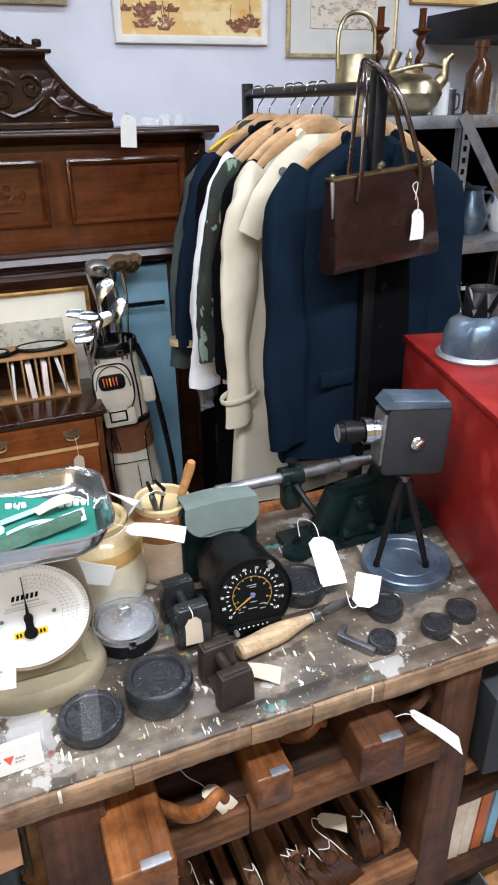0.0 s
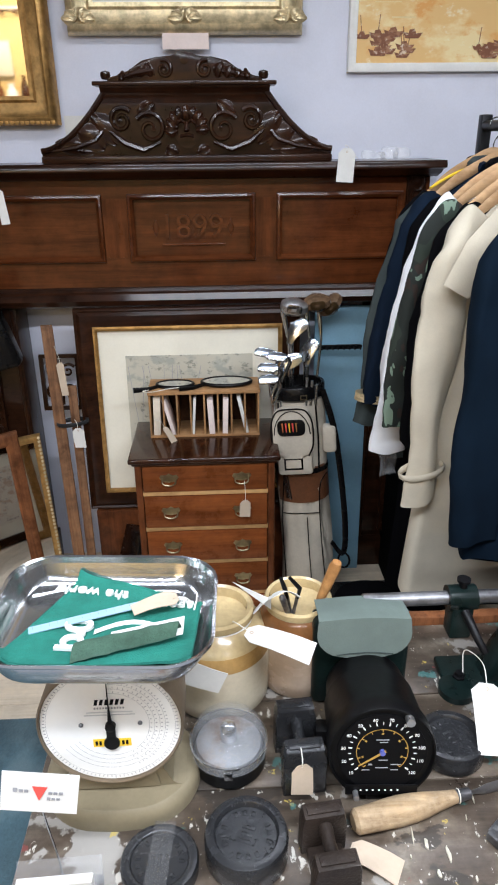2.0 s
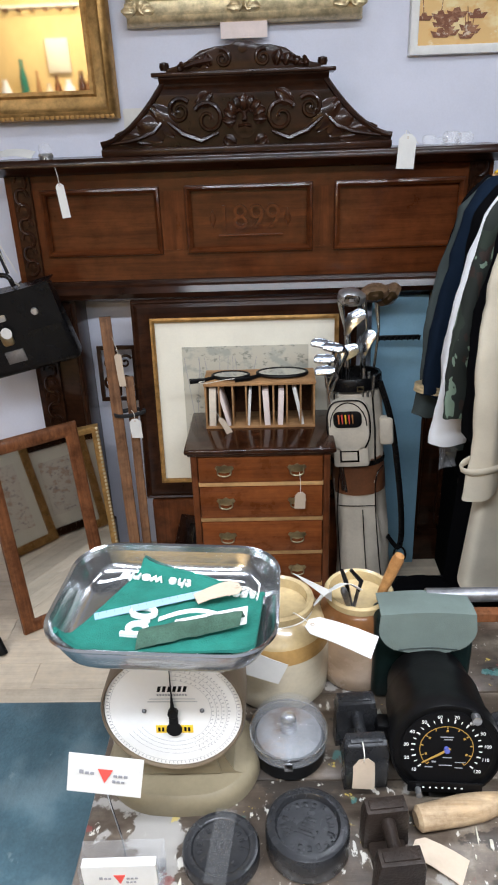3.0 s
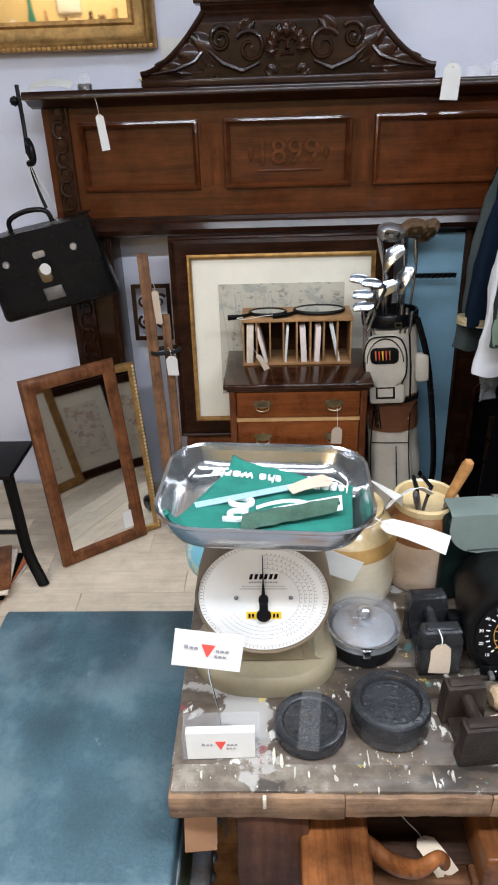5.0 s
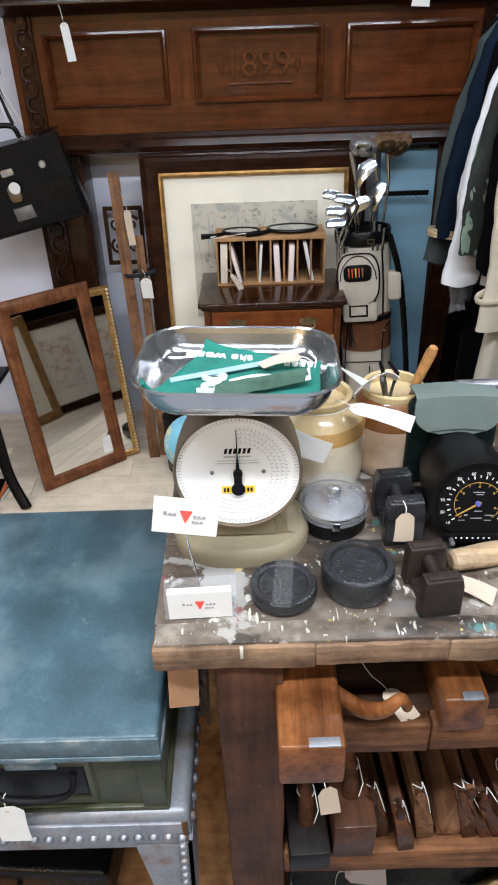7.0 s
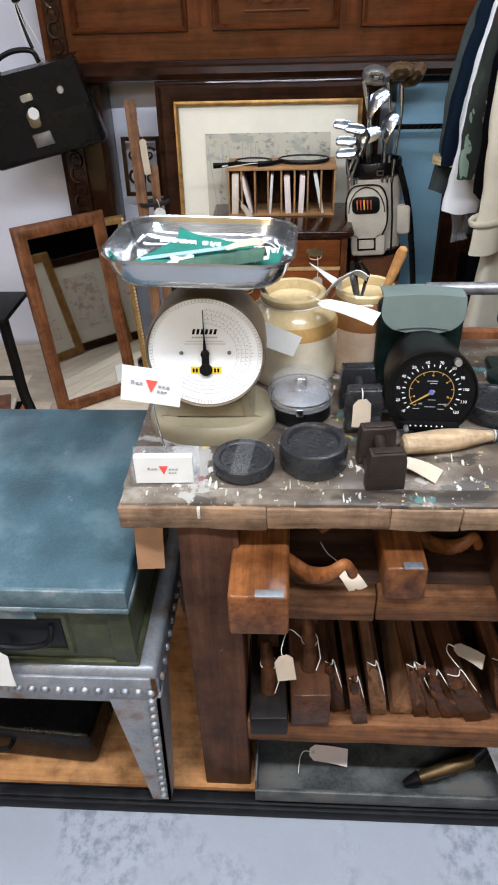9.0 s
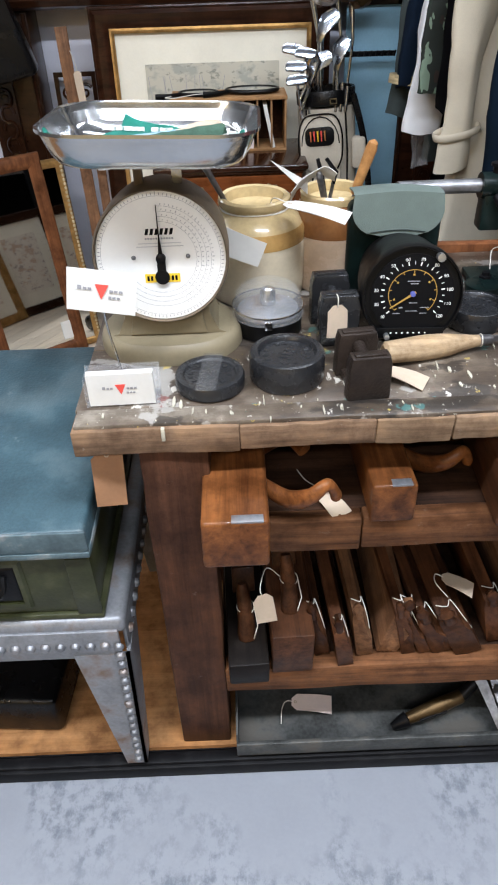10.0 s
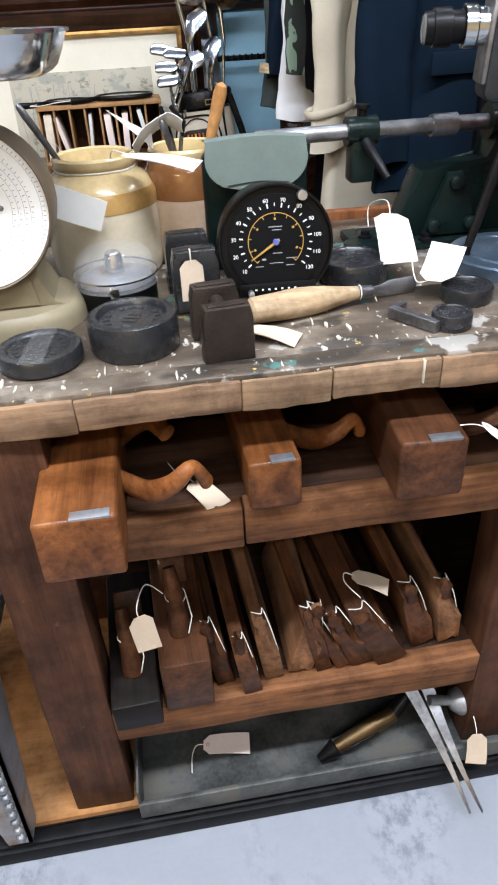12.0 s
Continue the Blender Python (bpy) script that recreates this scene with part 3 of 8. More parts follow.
part("back_board", block(-0.93, 0.70, 0.031, 0.148, 1.13, 1.60), "dark_oak", mantel)
letters("date", "1899", 0.112, "mahogany", mantel, pose(-0.112, 0.007, 1.392, 90), 0.0075)
part("date_rule", block(-0.215, 0.005, 0.006, 0.015, 1.333, 1.338, 0.001), "mahogany", mantel)
for x in (-0.235, 0.022):
    part("date_leaf", add(bmesh.new(), prism([(0, -0.03), (0.012, 0), (0, 0.03), (-0.012, 0)], 0.006, 0.002), pose(x, 0.009, 1.392)), "mahogany", mantel)
# shelf
shelf_profile = [(-0.115, 0.0), (-0.115, 0.012), (-0.108, 0.022), (0.148, 0.022), (0.148, -0.03), (-0.02, -0.03), (-0.035, -0.024), (-0.06, -0.018), (-0.078, -0.006), (-0.1, -0.002)]


def extrude_x(profile, x0, x1, bevel=0.0):
    """A (y, z) section drawn out along x."""
    bm = bmesh.new()
    a, b = [bm.verts.new((x0, y, z)) for y, z in profile], [bm.verts.new((x1, y, z)) for y, z in profile]
    bm.faces.new(a), bm.faces.new(b[::-1])
    for k in range(len(a)):
        j = (k + 1) % len(a)
        bm.faces.new((a[k], b[k], b[j], a[j]))
    return bm


part("shelf", add(bmesh.new(), extrude_x(shelf_profile, -0.952, 0.718), Matrix.Translation((0, 0, 1.578))), "dark_oak", mantel)
# swelling moulding under the frieze
swell = [(0.03, 0.07), (-0.012, 0.066), (-0.02, 0.055), (-0.038, 0.05), (-0.052, 0.03), (-0.045, 0.012), (-0.02, 0.002), (0.03, 0.0)]
part("lower_moulding", add(bmesh.new(), extrude_x(swell, -0.945, 0.715), Matrix.Translation((0, 0, 1.127))), "dark_oak", mantel)


def guilloche(length, width):
    """A carved strip of interlaced rings running down z."""
    bm = block(-width / 2, width / 2, 0.004, 0.03, -length, 0)
    n = int(length / (width * 0.75))
    for k in range(n):
        z = -width * 0.55 - k * width * 0.75
        s = 1 if k % 2 else -1
        pts = [(s * width * 0.33 * math.cos(a), 0.004 - 0.003 * math.sin(a * 0.5), z + width * 0.42 * math.sin(a)) for a in [i * math.pi / 6 for i in range(11)]]
        add(bm, tube(pts, width * 0.085, 6))
        add(bm, lathe([(0, -0.008), (width * 0.12, -0.006), (width * 0.16, 0.002), (0, 0.003)], 10), pose(0, 0.0, z, -90) @ Matrix.Diagonal((1, 1, -1, 1)))
    return bm


for x in (-0.872, 0.652):
    part("carved_strip", add(bmesh.new(), guilloche(0.36, 0.062), Matrix.Translation((x, -0.022, 1.565))), "dark_oak", mantel)
for x0, x1, xs in ((-0.935, -0.75, -0.875), (0.525, 0.70, 0.645)):
    jamb = part("jamb", add(block(x0, x1, 0.0, 0.148, 0, 1.127, 0.004), block(x0 - 0.01, x1 + 0.01, -0.02, 0.148, 0, 0.14, 0.004)), "dark_oak", mantel)
    part("jamb_carving", add(bmesh.new(), guilloche(0.95, 0.07), Matrix.Translation((xs, -0.022, 1.12))), "dark_oak", jamb)
    part("inner_bead", tube([(x1 - 0.012 if x0 < 0 else x0 + 0.012, -0.004, 0.14), (x1 - 0.012 if x0 < 0 else x0 + 0.012, -0.004, 1.12)], 0.008, 8), "dark_oak", jamb)
# pediment
half = []
for u in range(13):
    t = u / 12
    half.append((0.465 - 0.215 * t, 0.035 + 0.17 * (t ** 1.7)))
CX = -0.112
outline = [(-0.465, 0.0), (0.465, 0.0)] + half + [(-x, z) for x, z in half[::-1]]
ped = part("pediment", add(bmesh.new(), prism(outline, 0.045, 0.004), pose(CX, -0.045, 1.60)), "dark_oak", mantel)
rim = tube([(CX + x, -0.048, 1.602 + z) for x, z in half], 0.009, 8)
add(rim, tube([(CX - x, -0.048, 1.602 + z) for x, z in half], 0.009, 8))
add(rim, block(CX - 0.465, CX + 0.465, -0.062, 0.0, 1.60, 1.622, 0.004))
part("pediment_rim", rim, "dark_oak", ped)


def scroll(cx, cz, r, turns, s, start=0.0, y=-0.05, thick=0.009):
    pts, rad = [], []
    n = int(18 * turns)
    for k in range(n + 1):
        t = k / n
        a = start + s * 2 * math.pi * turns * t
        q = r * (1 - 0.82 * t)
        pts.append((cx + q * math.cos(a), y - 0.006 * t, cz + q * math.sin(a)))
        rad.append(thick * (1.0 - 0.55 * t))
    b = tube(pts, rad, 7)
    add(b, lathe([(0, -0.01), (thick * 0.8, -0.006), (thick, 0), (0, 0.002)], 8), pose(pts[-1][0], y, pts[-1][2], -90) @ Matrix.Diagonal((1, 1, -1, 1)))
    return b


def leaf(x0, z0, x1, z1, w, y=-0.048):
    """A carved leaf lying on the board."""
    d = Vector((x1 - x0, 0, z1 - z0))
    side = Vector((-d.z, 0, d.x)).normalized()
    def at(u, v):
        q = Vector((x0, 0, z0)) + d * u + side * (v - 0.5) * w * (1.7 * math.sin(math.pi * (0.1 + 0.84 * u)) ** 0.7) + side * 0.12 * w * math.sin(u * 3)
        return Vector((q.x, y + 0.002 - 0.009 * math.sin(math.pi * v) * math.sin(math.pi * u) - 0.0015 * math.cos(v * 18), q.z))
    return sheet(at, 8, 6, 0.004)


for s in (1, -1):
    carve = bmesh.new()
    c = lambda x: CX + s * x
    add(carve, scroll(c(0.115), 1.70, 0.05, 1.4, s, 0.6 if s > 0 else math.pi - 0.6))
    add(carve, scroll(c(0.205), 1.725, 0.038, 1.5, -s, 2.4 if s > 0 else math.pi - 2.4))
    add(carve, tube([(c(0.085), -0.05, 1.66), (c(0.14), -0.055, 1.638), (c(0.2), -0.055, 1.66), (c(0.25), -0.052, 1.70)], [0.006, 0.01, 0.01, 0.005], 7))
    add(carve, tube([(c(0.24), -0.05, 1.72), (c(0.29), -0.054, 1.668), (c(0.35), -0.054, 1.648), (c(0.43), -0.05, 1.637)], [0.006, 0.009, 0.008, 0.004], 7))
    for x0, z0, x1, z1, w in ((0.26, 1.65, 0.345, 1.70, 0.045), (0.22, 1.66, 0.3, 1.745, 0.04), (0.3, 1.638, 0.42, 1.655, 0.035), (0.15, 1.74, 0.1, 1.775, 0.03), (0.07, 1.64, 0.03, 1.625, 0.03)):
        add(carve, leaf(c(x0), z0, c(x1), z1, w * s))
    part("foliage_carving", carve, "dark_oak", ped)
mask = lathe([(0, -0.055), (0.02, -0.05), (0.036, -0.03), (0.042, 0.0)], 14)
mask.transform(pose(0, 0, 0, -90) @ Matrix.Diagonal((1, 1.35, -1, 1)))
for dx in (-0.016, 0.016):
    add(mask, tube([(dx - 0.01, -0.045, 0.02), (dx, -0.052, 0.025), (dx + 0.01, -0.045, 0.018)], 0.005, 6))
add(mask, tube([(0, -0.056, 0.02), (0, -0.066, -0.006)], [0.005, 0.009], 7))
add(mask, tube([(-0.02, -0.048, -0.02), (0, -0.056, -0.016), (0.02, -0.048, -0.02)], 0.005, 6))
for a in range(9):
    t = radians(a * 22.5)
    part("mask_leaf", add(bmesh.new(), leaf(0.03 * math.cos(t), 0.03 * math.sin(t), 0.068 * math.cos(t), 0.068 * math.sin(t), 0.024, -0.012), pose(CX, -0.048, 1.697)), "dark_oak", ped)
part("mask_carving", add(bmesh.new(), mask, pose(CX, -0.048, 1.697)), "dark_oak", ped)
# cornice and cresting
neck = extrude_x([(0.0, 0.0), (-0.045, 0.0), (-0.048, 0.012), (-0.055, 0.03), (-0.075, 0.042), (-0.08, 0.05), (-0.08, 0.06), (0.0, 0.06)], CX - 0.262, CX + 0.262)
part("cornice", add(add(bmesh.new(), neck, Matrix.Translation((0, 0, 1.772))), block(CX - 0.282, CX + 0.282, -0.085, 0.0, 1.82, 1.832, 0.003)), "dark_oak", mantel)
crest_half = [(0.24, 0.0), (0.235, 0.012), (0.205, 0.014), (0.17, 0.03), (0.13, 0.056), (0.085, 0.066), (0.04, 0.066), (0.02, 0.078), (0.0, 0.082)]
crest = prism([(x, z) for x, z in crest_half] + [(-x, z) for x, z in crest_half[-2::-1]], 0.024, 0.003)
for s in (1, -1):
    add(crest, scroll(s * 0.062, 0.032, 0.026, 1.4, s, 1.2 if s > 0 else math.pi - 1.2, -0.002, 0.007))
    add(crest, tube([(s * 0.1, 0, 0.03), (s * 0.15, -0.004, 0.022), (s * 0.2, 0, 0.008)], [0.01, 0.009, 0.004], 7))
    for k in range(4):
        add(crest, leaf(s * (0.1 + 0.028 * k), 0.012, s * (0.115 + 0.028 * k), 0.05 - 0.011 * k, 0.02, -0.002))
    add(crest, lathe([(0, -0.012), (0.012, -0.01), (0.016, 0), (0.014, 0.01), (0, 0.014)], 12), pose(s * 0.243, 0.01, 0.017))
add(crest, lathe([(0, -0.008), (0.012, -0.006), (0.014, 0.0), (0, 0.002)], 10), pose(0, -0.004, 0.06, -90) @ Matrix.Diagonal((1, 1, -1, 1)))
part("cresting", add(bmesh.new(), crest, pose(CX, -0.06, 1.832)), "dark_oak", mantel)

# ---- pictures on the wall ----
def picture(name, label, category, x0, x1, z0, z1, y, profile, frame_mat, glass_mat, mount=0.0, mount_mat="mat_cream", lean=0.0, depth=0.02):
    """A framed picture; outer size in x and z; profile runs from the sight edge outwards."""
    fw = max(q[0] for q in profile)
    w, h = x1 - x0 - 2 * fw, z1 - z0 - 2 * fw
    t = thing(name, label, category, pose((x0 + x1) / 2, y, z0, lean) @ Matrix.Translation((0, 0, (z1 - z0) / 2)))
    part("frame", ring_frame(w, h, profile), frame_mat, t)
    if mount:
        part("mount", block(-w / 2 - 0.004, w / 2 + 0.004, -0.008, -0.002, -h / 2 - 0.004, h / 2 + 0.004), mount_mat, t)
        part("image", block(-w / 2 + mount, w / 2 - mount, -0.012, -0.0085, -h / 2 + mount, h / 2 - mount), glass_mat, t)
    else:
        part("image", block(-w / 2 - 0.004, w / 2 + 0.004, -0.012, -0.004, -h / 2 - 0.004, h / 2 + 0.004), glass_mat, t)
    part("backing", block(-w / 2 - 0.004, w / 2 + 0.004, -0.0015, 0.004, -h / 2 - 0.004, h / 2 + 0.004), "crate_wood", t)
    return t, w, h


WIDE = [(0, 0.0), (0, 0.018), (0.012, 0.022), (0.02, 0.016), (0.05, 0.03), (0.062, 0.045), (0.075, 0.04), (0.085, 0.026), (0.09, 0.0)]
PLAIN = [(0, 0.0), (0, 0.016), (0.006, 0.02), (0.02, 0.022), (0.026, 0.02), (0.028, 0.0)]
wall_face = YW - 0.004
gold_mirror, w, h = picture("gilt_mirror", "broad gilt moulded mirror reflecting the cream shop wall", "mirror", -1.45, -0.54, 1.715, 2.45, wall_face - 0.01, WIDE, "gold", "mirror", lean=3)
egg = bmesh.new()
for k in range(52):
    add(egg, lathe([(0, -0.006), (0.006, -0.004), (0.008, 0.0), (0, 0.002)], 7), pose(-w / 2 - 0.07 + k * (w + 0.14) / 51, -0.04, -h / 2 - 0.078, -90) @ Matrix.Diagonal((1, 1, -1, 1)))
part("beading", egg, "gold", gold_mirror)
ornate, w, h = picture("ornate_picture", "pale gilt frame with cast corner ornaments round a white-mounted print", "picture", -0.489, 0.271, 1.977, 2.56, wall_face - 0.01, WIDE, "gold_pale", "sketch", 0.09, "paper", lean=2)
for cx in (-1, 0, 1):
    orn = bmesh.new()
    for k in range(7):
        a = radians(20 + k * 23)
        add(orn, leaf(0.008 * math.cos(a), 0.0, 0.055 * math.cos(a), 0.05 * math.sin(a) - 0.02, 0.02, -0.042))
    add(orn, scroll(0.02, 0, 0.02, 1.2, 1, 0, -0.044, 0.005))
    add(orn, scroll(-0.02, 0, 0.02, 1.2, -1, math.pi, -0.044, 0.005))
    part("ornament", add(bmesh.new(), orn, pose(cx * (w / 2 + 0.045), 0, -h / 2 - 0.045)), "gold_pale", ornate)
harbour, w, h = picture("harbour_painting", "white framed painting of boats on an orange harbour", "picture", 0.424, 1.012, 1.867, 2.35, wall_face, PLAIN, "white_frame", "harbour_paint")
for k in range(26):
    bx0 = random.uniform(-0.25, -0.08) if k < 16 else random.uniform(0.12, 0.24)
    q = random.uniform(0.35, 0.7)
    hull = [(bx0 + q * u, q * v) for u, v in ((-0.05, 0.018), (-0.034, -0.012), (0.035, -0.014), (0.055, 0.012), (0.02, 0.01), (0.01, 0.03), (-0.015, 0.026), (-0.02, 0.01))]
    zz = -h / 2 + 0.016 + 0.07 * random.random() * (1.0 if k < 16 else 0.6)
    part("boat", add(bmesh.new(), prism(hull, 0.0006), pose(0, -0.0135 - 0.0001 * k, zz)), "harbour_dark", harbour)
    if k % 3 == 0:
        part("mast", add(bmesh.new(), block(-0.0012, 0.0012, -0.0135, -0.0125, 0, 0.06), pose(bx0, 0, zz, 0, random.uniform(-14, 14))), "harbour_dark", harbour)
for k in range(18):
    x, zz = random.uniform(-0.2, 0.2), random.uniform(-0.12, 0.16)
    part("ripple", block(x - random.uniform(0.02, 0.06), x + random.uniform(0.02, 0.06), -0.0132, -0.0122, zz, zz + random.uniform(0.002, 0.005)), "gold_wash", harbour)
part("red_boat", add(bmesh.new(), prism([(-0.035, 0.012), (-0.02, -0.01), (0.025, -0.01), (0.04, 0.012), (0.012, 0.01), (0.004, 0.05), (-0.004, 0.05), (-0.006, 0.01)], 0.0006), pose(0.06, -0.0136, 0.03)), "rust_wash", harbour)
picture("etching", "thin gilt framed pale street sketch in a cream mount", "picture", 1.093, 1.585, 1.828, 2.4, wall_face, [(0, 0.0), (0, 0.012), (0.006, 0.016), (0.014, 0.012), (0.015, 0.0)], "gold_pale", "sketch", 0.085, "paper")
picture("poster", "orange paper notice high on the wall", "picture", 1.64, 2.1, 2.02, 2.5, wall_face, [(0, 0.0), (0, 0.008), (0.01, 0.01), (0.012, 0.0)], "pigeon_wood", "harbour_paint")
solid("paper_label", block(-0.532, -0.455, 3.112, 3.1135, 1.685, 1.745), "paper", "small white paper label on the wall", "label")
solid("paper_label", block(-0.185, -0.035, 3.08, 3.0815, 1.935, 1.985), "pink_card", "pinkish paper label under the ornate picture", "label")
solid("nail", add(bmesh.new(), lathe([(0, 0), (0.006, 0.002), (0.006, 0.006), (0, 0.008)], 10), pose(-0.61, 3.115, 1.625, 90)), "brass", "small brass screw head in the wall", "screw")

# ---- across the shop, on the cream wall ----
ledge = thing("wall_shelf", "pale wooden display shelf on the cream wall across the shop", "shelf", pose(-2.5, Y0, 1.42))
part("board", block(-1.1, 1.0, 0.001, 0.3, -0.03, 0, 0.004), "pigeon_wood", ledge)
for x in (-0.9, 0.0, 0.85):
    part("bracket", block(x, x + 0.03, 0.001, 0.22, -0.2, -0.031, 0.003), "pigeon_wood", ledge)
canvas = thing("wall_canvas", "small pale unframed canvas on the cream wall", "picture", pose(-2.38, Y0 + 0.001, 1.86))
part("cloth", block(-0.13, 0.13, 0.001, 0.035, -0.17, 0.17, 0.004), "mat_cream", canvas)
part("stretcher", block(-0.125, -0.131, 0.001, 0.036, -0.17, 0.17), "crate_wood", canvas)
pole = thing("hanging_batten", "white batten with small lamps high on the cream wall", "batten", pose(-2.5, Y0, 2.34))
part("rail", block(-0.9, 0.5, 0.001, 0.05, -0.015, 0.015, 0.004), "white_frame", pole)
for k in range(9):
    part("clip", block(-0.85 + 0.15 * k, -0.81 + 0.15 * k, 0.02, 0.09, -0.05, -0.016, 0.006), "stick_wood", pole)
for x, r, h, mtl in ((-2.78, 0.045, 0.42, "towel_green"), (-2.62, 0.03, 0.3, "pigeon_wood"), (-2.5, 0.05, 0.17, "stoneware"), (-2.4, 0.04, 0.24, "red_brown_wood"), (-2.27, 0.07, 0.2, "white_cotton"), (-2.12, 0.05, 0.28, "brown_glaze"), (-2.0, 0.09, 0.24, "crate_wood"), (-1.85, 0.06, 0.3, "stoneware_brown"), (-3.0, 0.06, 0.22, "white_cotton")):
    vase = thing("display_vase", "slender ornament on the shelf across the shop", "vase", pose(x, Y0 + 0.15, 1.42), "ornaments across the shop")
    part("body", lathe([(0, 0), (r * 0.8, 0), (r, h * 0.25), (r * 0.85, h * 0.6), (r * 0.45, h * 0.8), (r * 0.5, h), (0, h)], 20), mtl, vase)

# ---- things on the shelf ----
knob = thing("glass_stopper", "clear glass and silver stopper with a hanging tag, on the shelf", "stopper", pose(-0.757, 2.905, 1.6))
part("cap", lathe([(0, 0), (0.022, 0), (0.024, 0.012), (0.02, 0.018), (0, 0.018)], 20), "silver_cap", knob)
part("dome", lathe([(0.02, 0.018), (0.022, 0.03), (0.016, 0.045), (0, 0.052)], 20), "clear_glass", knob)
swing_tag("narrow white price tag hanging from a glass stopper", pose(-0.708, 2.84, 1.53, -3, -5, 20), 0.026, 0.105, "paper", [(0, 0.01, 0.04), (-0.01, 0.05, 0.072), (-0.035, 0.06, 0.09)])
solid("folded_note", sheet(lambda u, v: Vector((-0.945 + 0.14 * u, 2.9 + 0.06 * v, 1.603 + 0.02 * v + 0.012 * math.sin(u * 3))), 6, 3), "paper", "crumpled white paper note lying on the shelf", "paper")
for x, s in ((0.475, 1.0), (0.545, 1.3), (0.585, 1.2), (0.515, 0.8)):
    g = thing("ink_pot", "small clear glass pot on the shelf", "glass pot", pose(x, 2.93, 1.6), "small glass pots")
    part("bowl", bowl([(0.022 * s, 0.0), (0.025 * s, 0.015 * s), (0.022 * s, 0.026 * s), (0.016 * s, 0.031 * s)], 0.003, 16), "clear_glass", g)
swing_tag("white price tag hanging over the front of the shelf", pose(0.39, 2.845, 1.638, 0, 3, 0), 0.054, 0.1, "paper", [(0, 0.03, 0.01), (0.05, 0.07, -0.03)])

# ---- workbench ----
T = 0.811
bench = thing("workbench", "heavy old wooden workbench spattered with paint, on the platform", "workbench", pose(0, 0, 0))
BX0, BX1, BY0, BY1 = -0.312, 1.35, 1.022, 1.575
ys = [BY0 + 0.045, 1.235, 1.40, BY1]
for a, b in zip(ys, ys[1:]):
    part("top_plank", slab(BX0, BX1, a + 0.0006, b - 0.0006, T - 0.045, T, 30, 0.003, 0.0008), "bench_top", bench)
lip = [BX0, -0.085, 0.1, 0.205, 0.335, 0.62, BX1]
for k, (a, b) in enumerate(zip(lip, lip[1:])):
    part("edge_block", wobbly(slab(a + 0.0002, b - 0.0002, BY0 + 0.001 * (k % 3), BY0 + 0.044, T - 0.045 + 0.003 * (k % 2), T - 0.004 - 0.0005 * (k % 3), 40, 0.002, 0.0024), 0.0014, 45, k), "bench_pale" if k in (2, 3) else "bench_edge", bench)
# worn top skin of the lipping
part("lipping_top", slab(BX0 + 0.004, BX1, BY0 + 0.007, BY0 + 0.046, T - 0.0075, T + 0.0012, 40, 0.002, 0.001), "bench_top", bench)
for x0, x1 in ((-0.228, -0.13), (0.468, 0.548)):
    part("leg", slab(x0, x1, 1.03, 1.11, 0, T - 0.045, 12, 0.004, 0.003), "bench_leg", bench)
    part("leg", slab(x0, x1, 1.46, 1.54, 0, T - 0.045, 12, 0.004, 0.003), "bench_leg", bench)
# Boards take the darkened wood for shade; the rails keep the lighter copy.
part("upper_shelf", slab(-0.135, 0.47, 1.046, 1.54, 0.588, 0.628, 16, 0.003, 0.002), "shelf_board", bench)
part("upper_rail", slab(-0.129, 0.092, 1.018, 1.045, 0.567, 0.63, 8, 0.003, 0.002), "bench_shelf", bench)
part("upper_rail", slab(0.094, 0.467, 1.018, 1.045, 0.57, 0.632, 10, 0.003, 0.002), "bench_shelf", bench)
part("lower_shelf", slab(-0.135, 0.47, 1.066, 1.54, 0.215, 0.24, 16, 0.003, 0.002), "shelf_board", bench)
part("lower_rail", slab(-0.13, 0.468, 1.028, 1.065, 0.18, 0.246, 16, 0.004, 0.003), "bench_shelf", bench)
# Near-black board: the deep shade behind the bench shelves is in its colour.
part("back_board", block(-0.22, 1.35, 1.545, 1.56, 0.02, T - 0.05), "black_and_shade", bench)
# Same shade-darkened wood for the boards right of the leg.
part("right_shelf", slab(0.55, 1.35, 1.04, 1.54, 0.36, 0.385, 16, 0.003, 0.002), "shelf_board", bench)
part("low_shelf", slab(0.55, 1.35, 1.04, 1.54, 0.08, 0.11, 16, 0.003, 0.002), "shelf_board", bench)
part("back_lath", slab(0.28, 0.8, 1.577, 1.6, T - 0.03, T + 0.014, 8, 0.003, 0.002), "red_brown_wood", bench)
dabs = bmesh.new()
DABS = [(-0.27, 1.05), (-0.148, 1.055), (-0.13, 1.052), (-0.095, 1.046), (-0.05, 1.075), (-0.043, 1.03), (0.03, 1.045), (0.055, 1.05), (0.14, 1.056), (0.15, 1.043), (0.23, 1.095), (0.2, 1.12), (0.225, 1.135), (0.21, 1.15), (0.25, 1.12), (0.5, 1.06), (0.33, 1.06), (-0.175, 1.078), (-0.165, 1.07), (0.42, 1.07), (0.0, 1.055), (0.31, 1.2), (0.47, 1.2)]
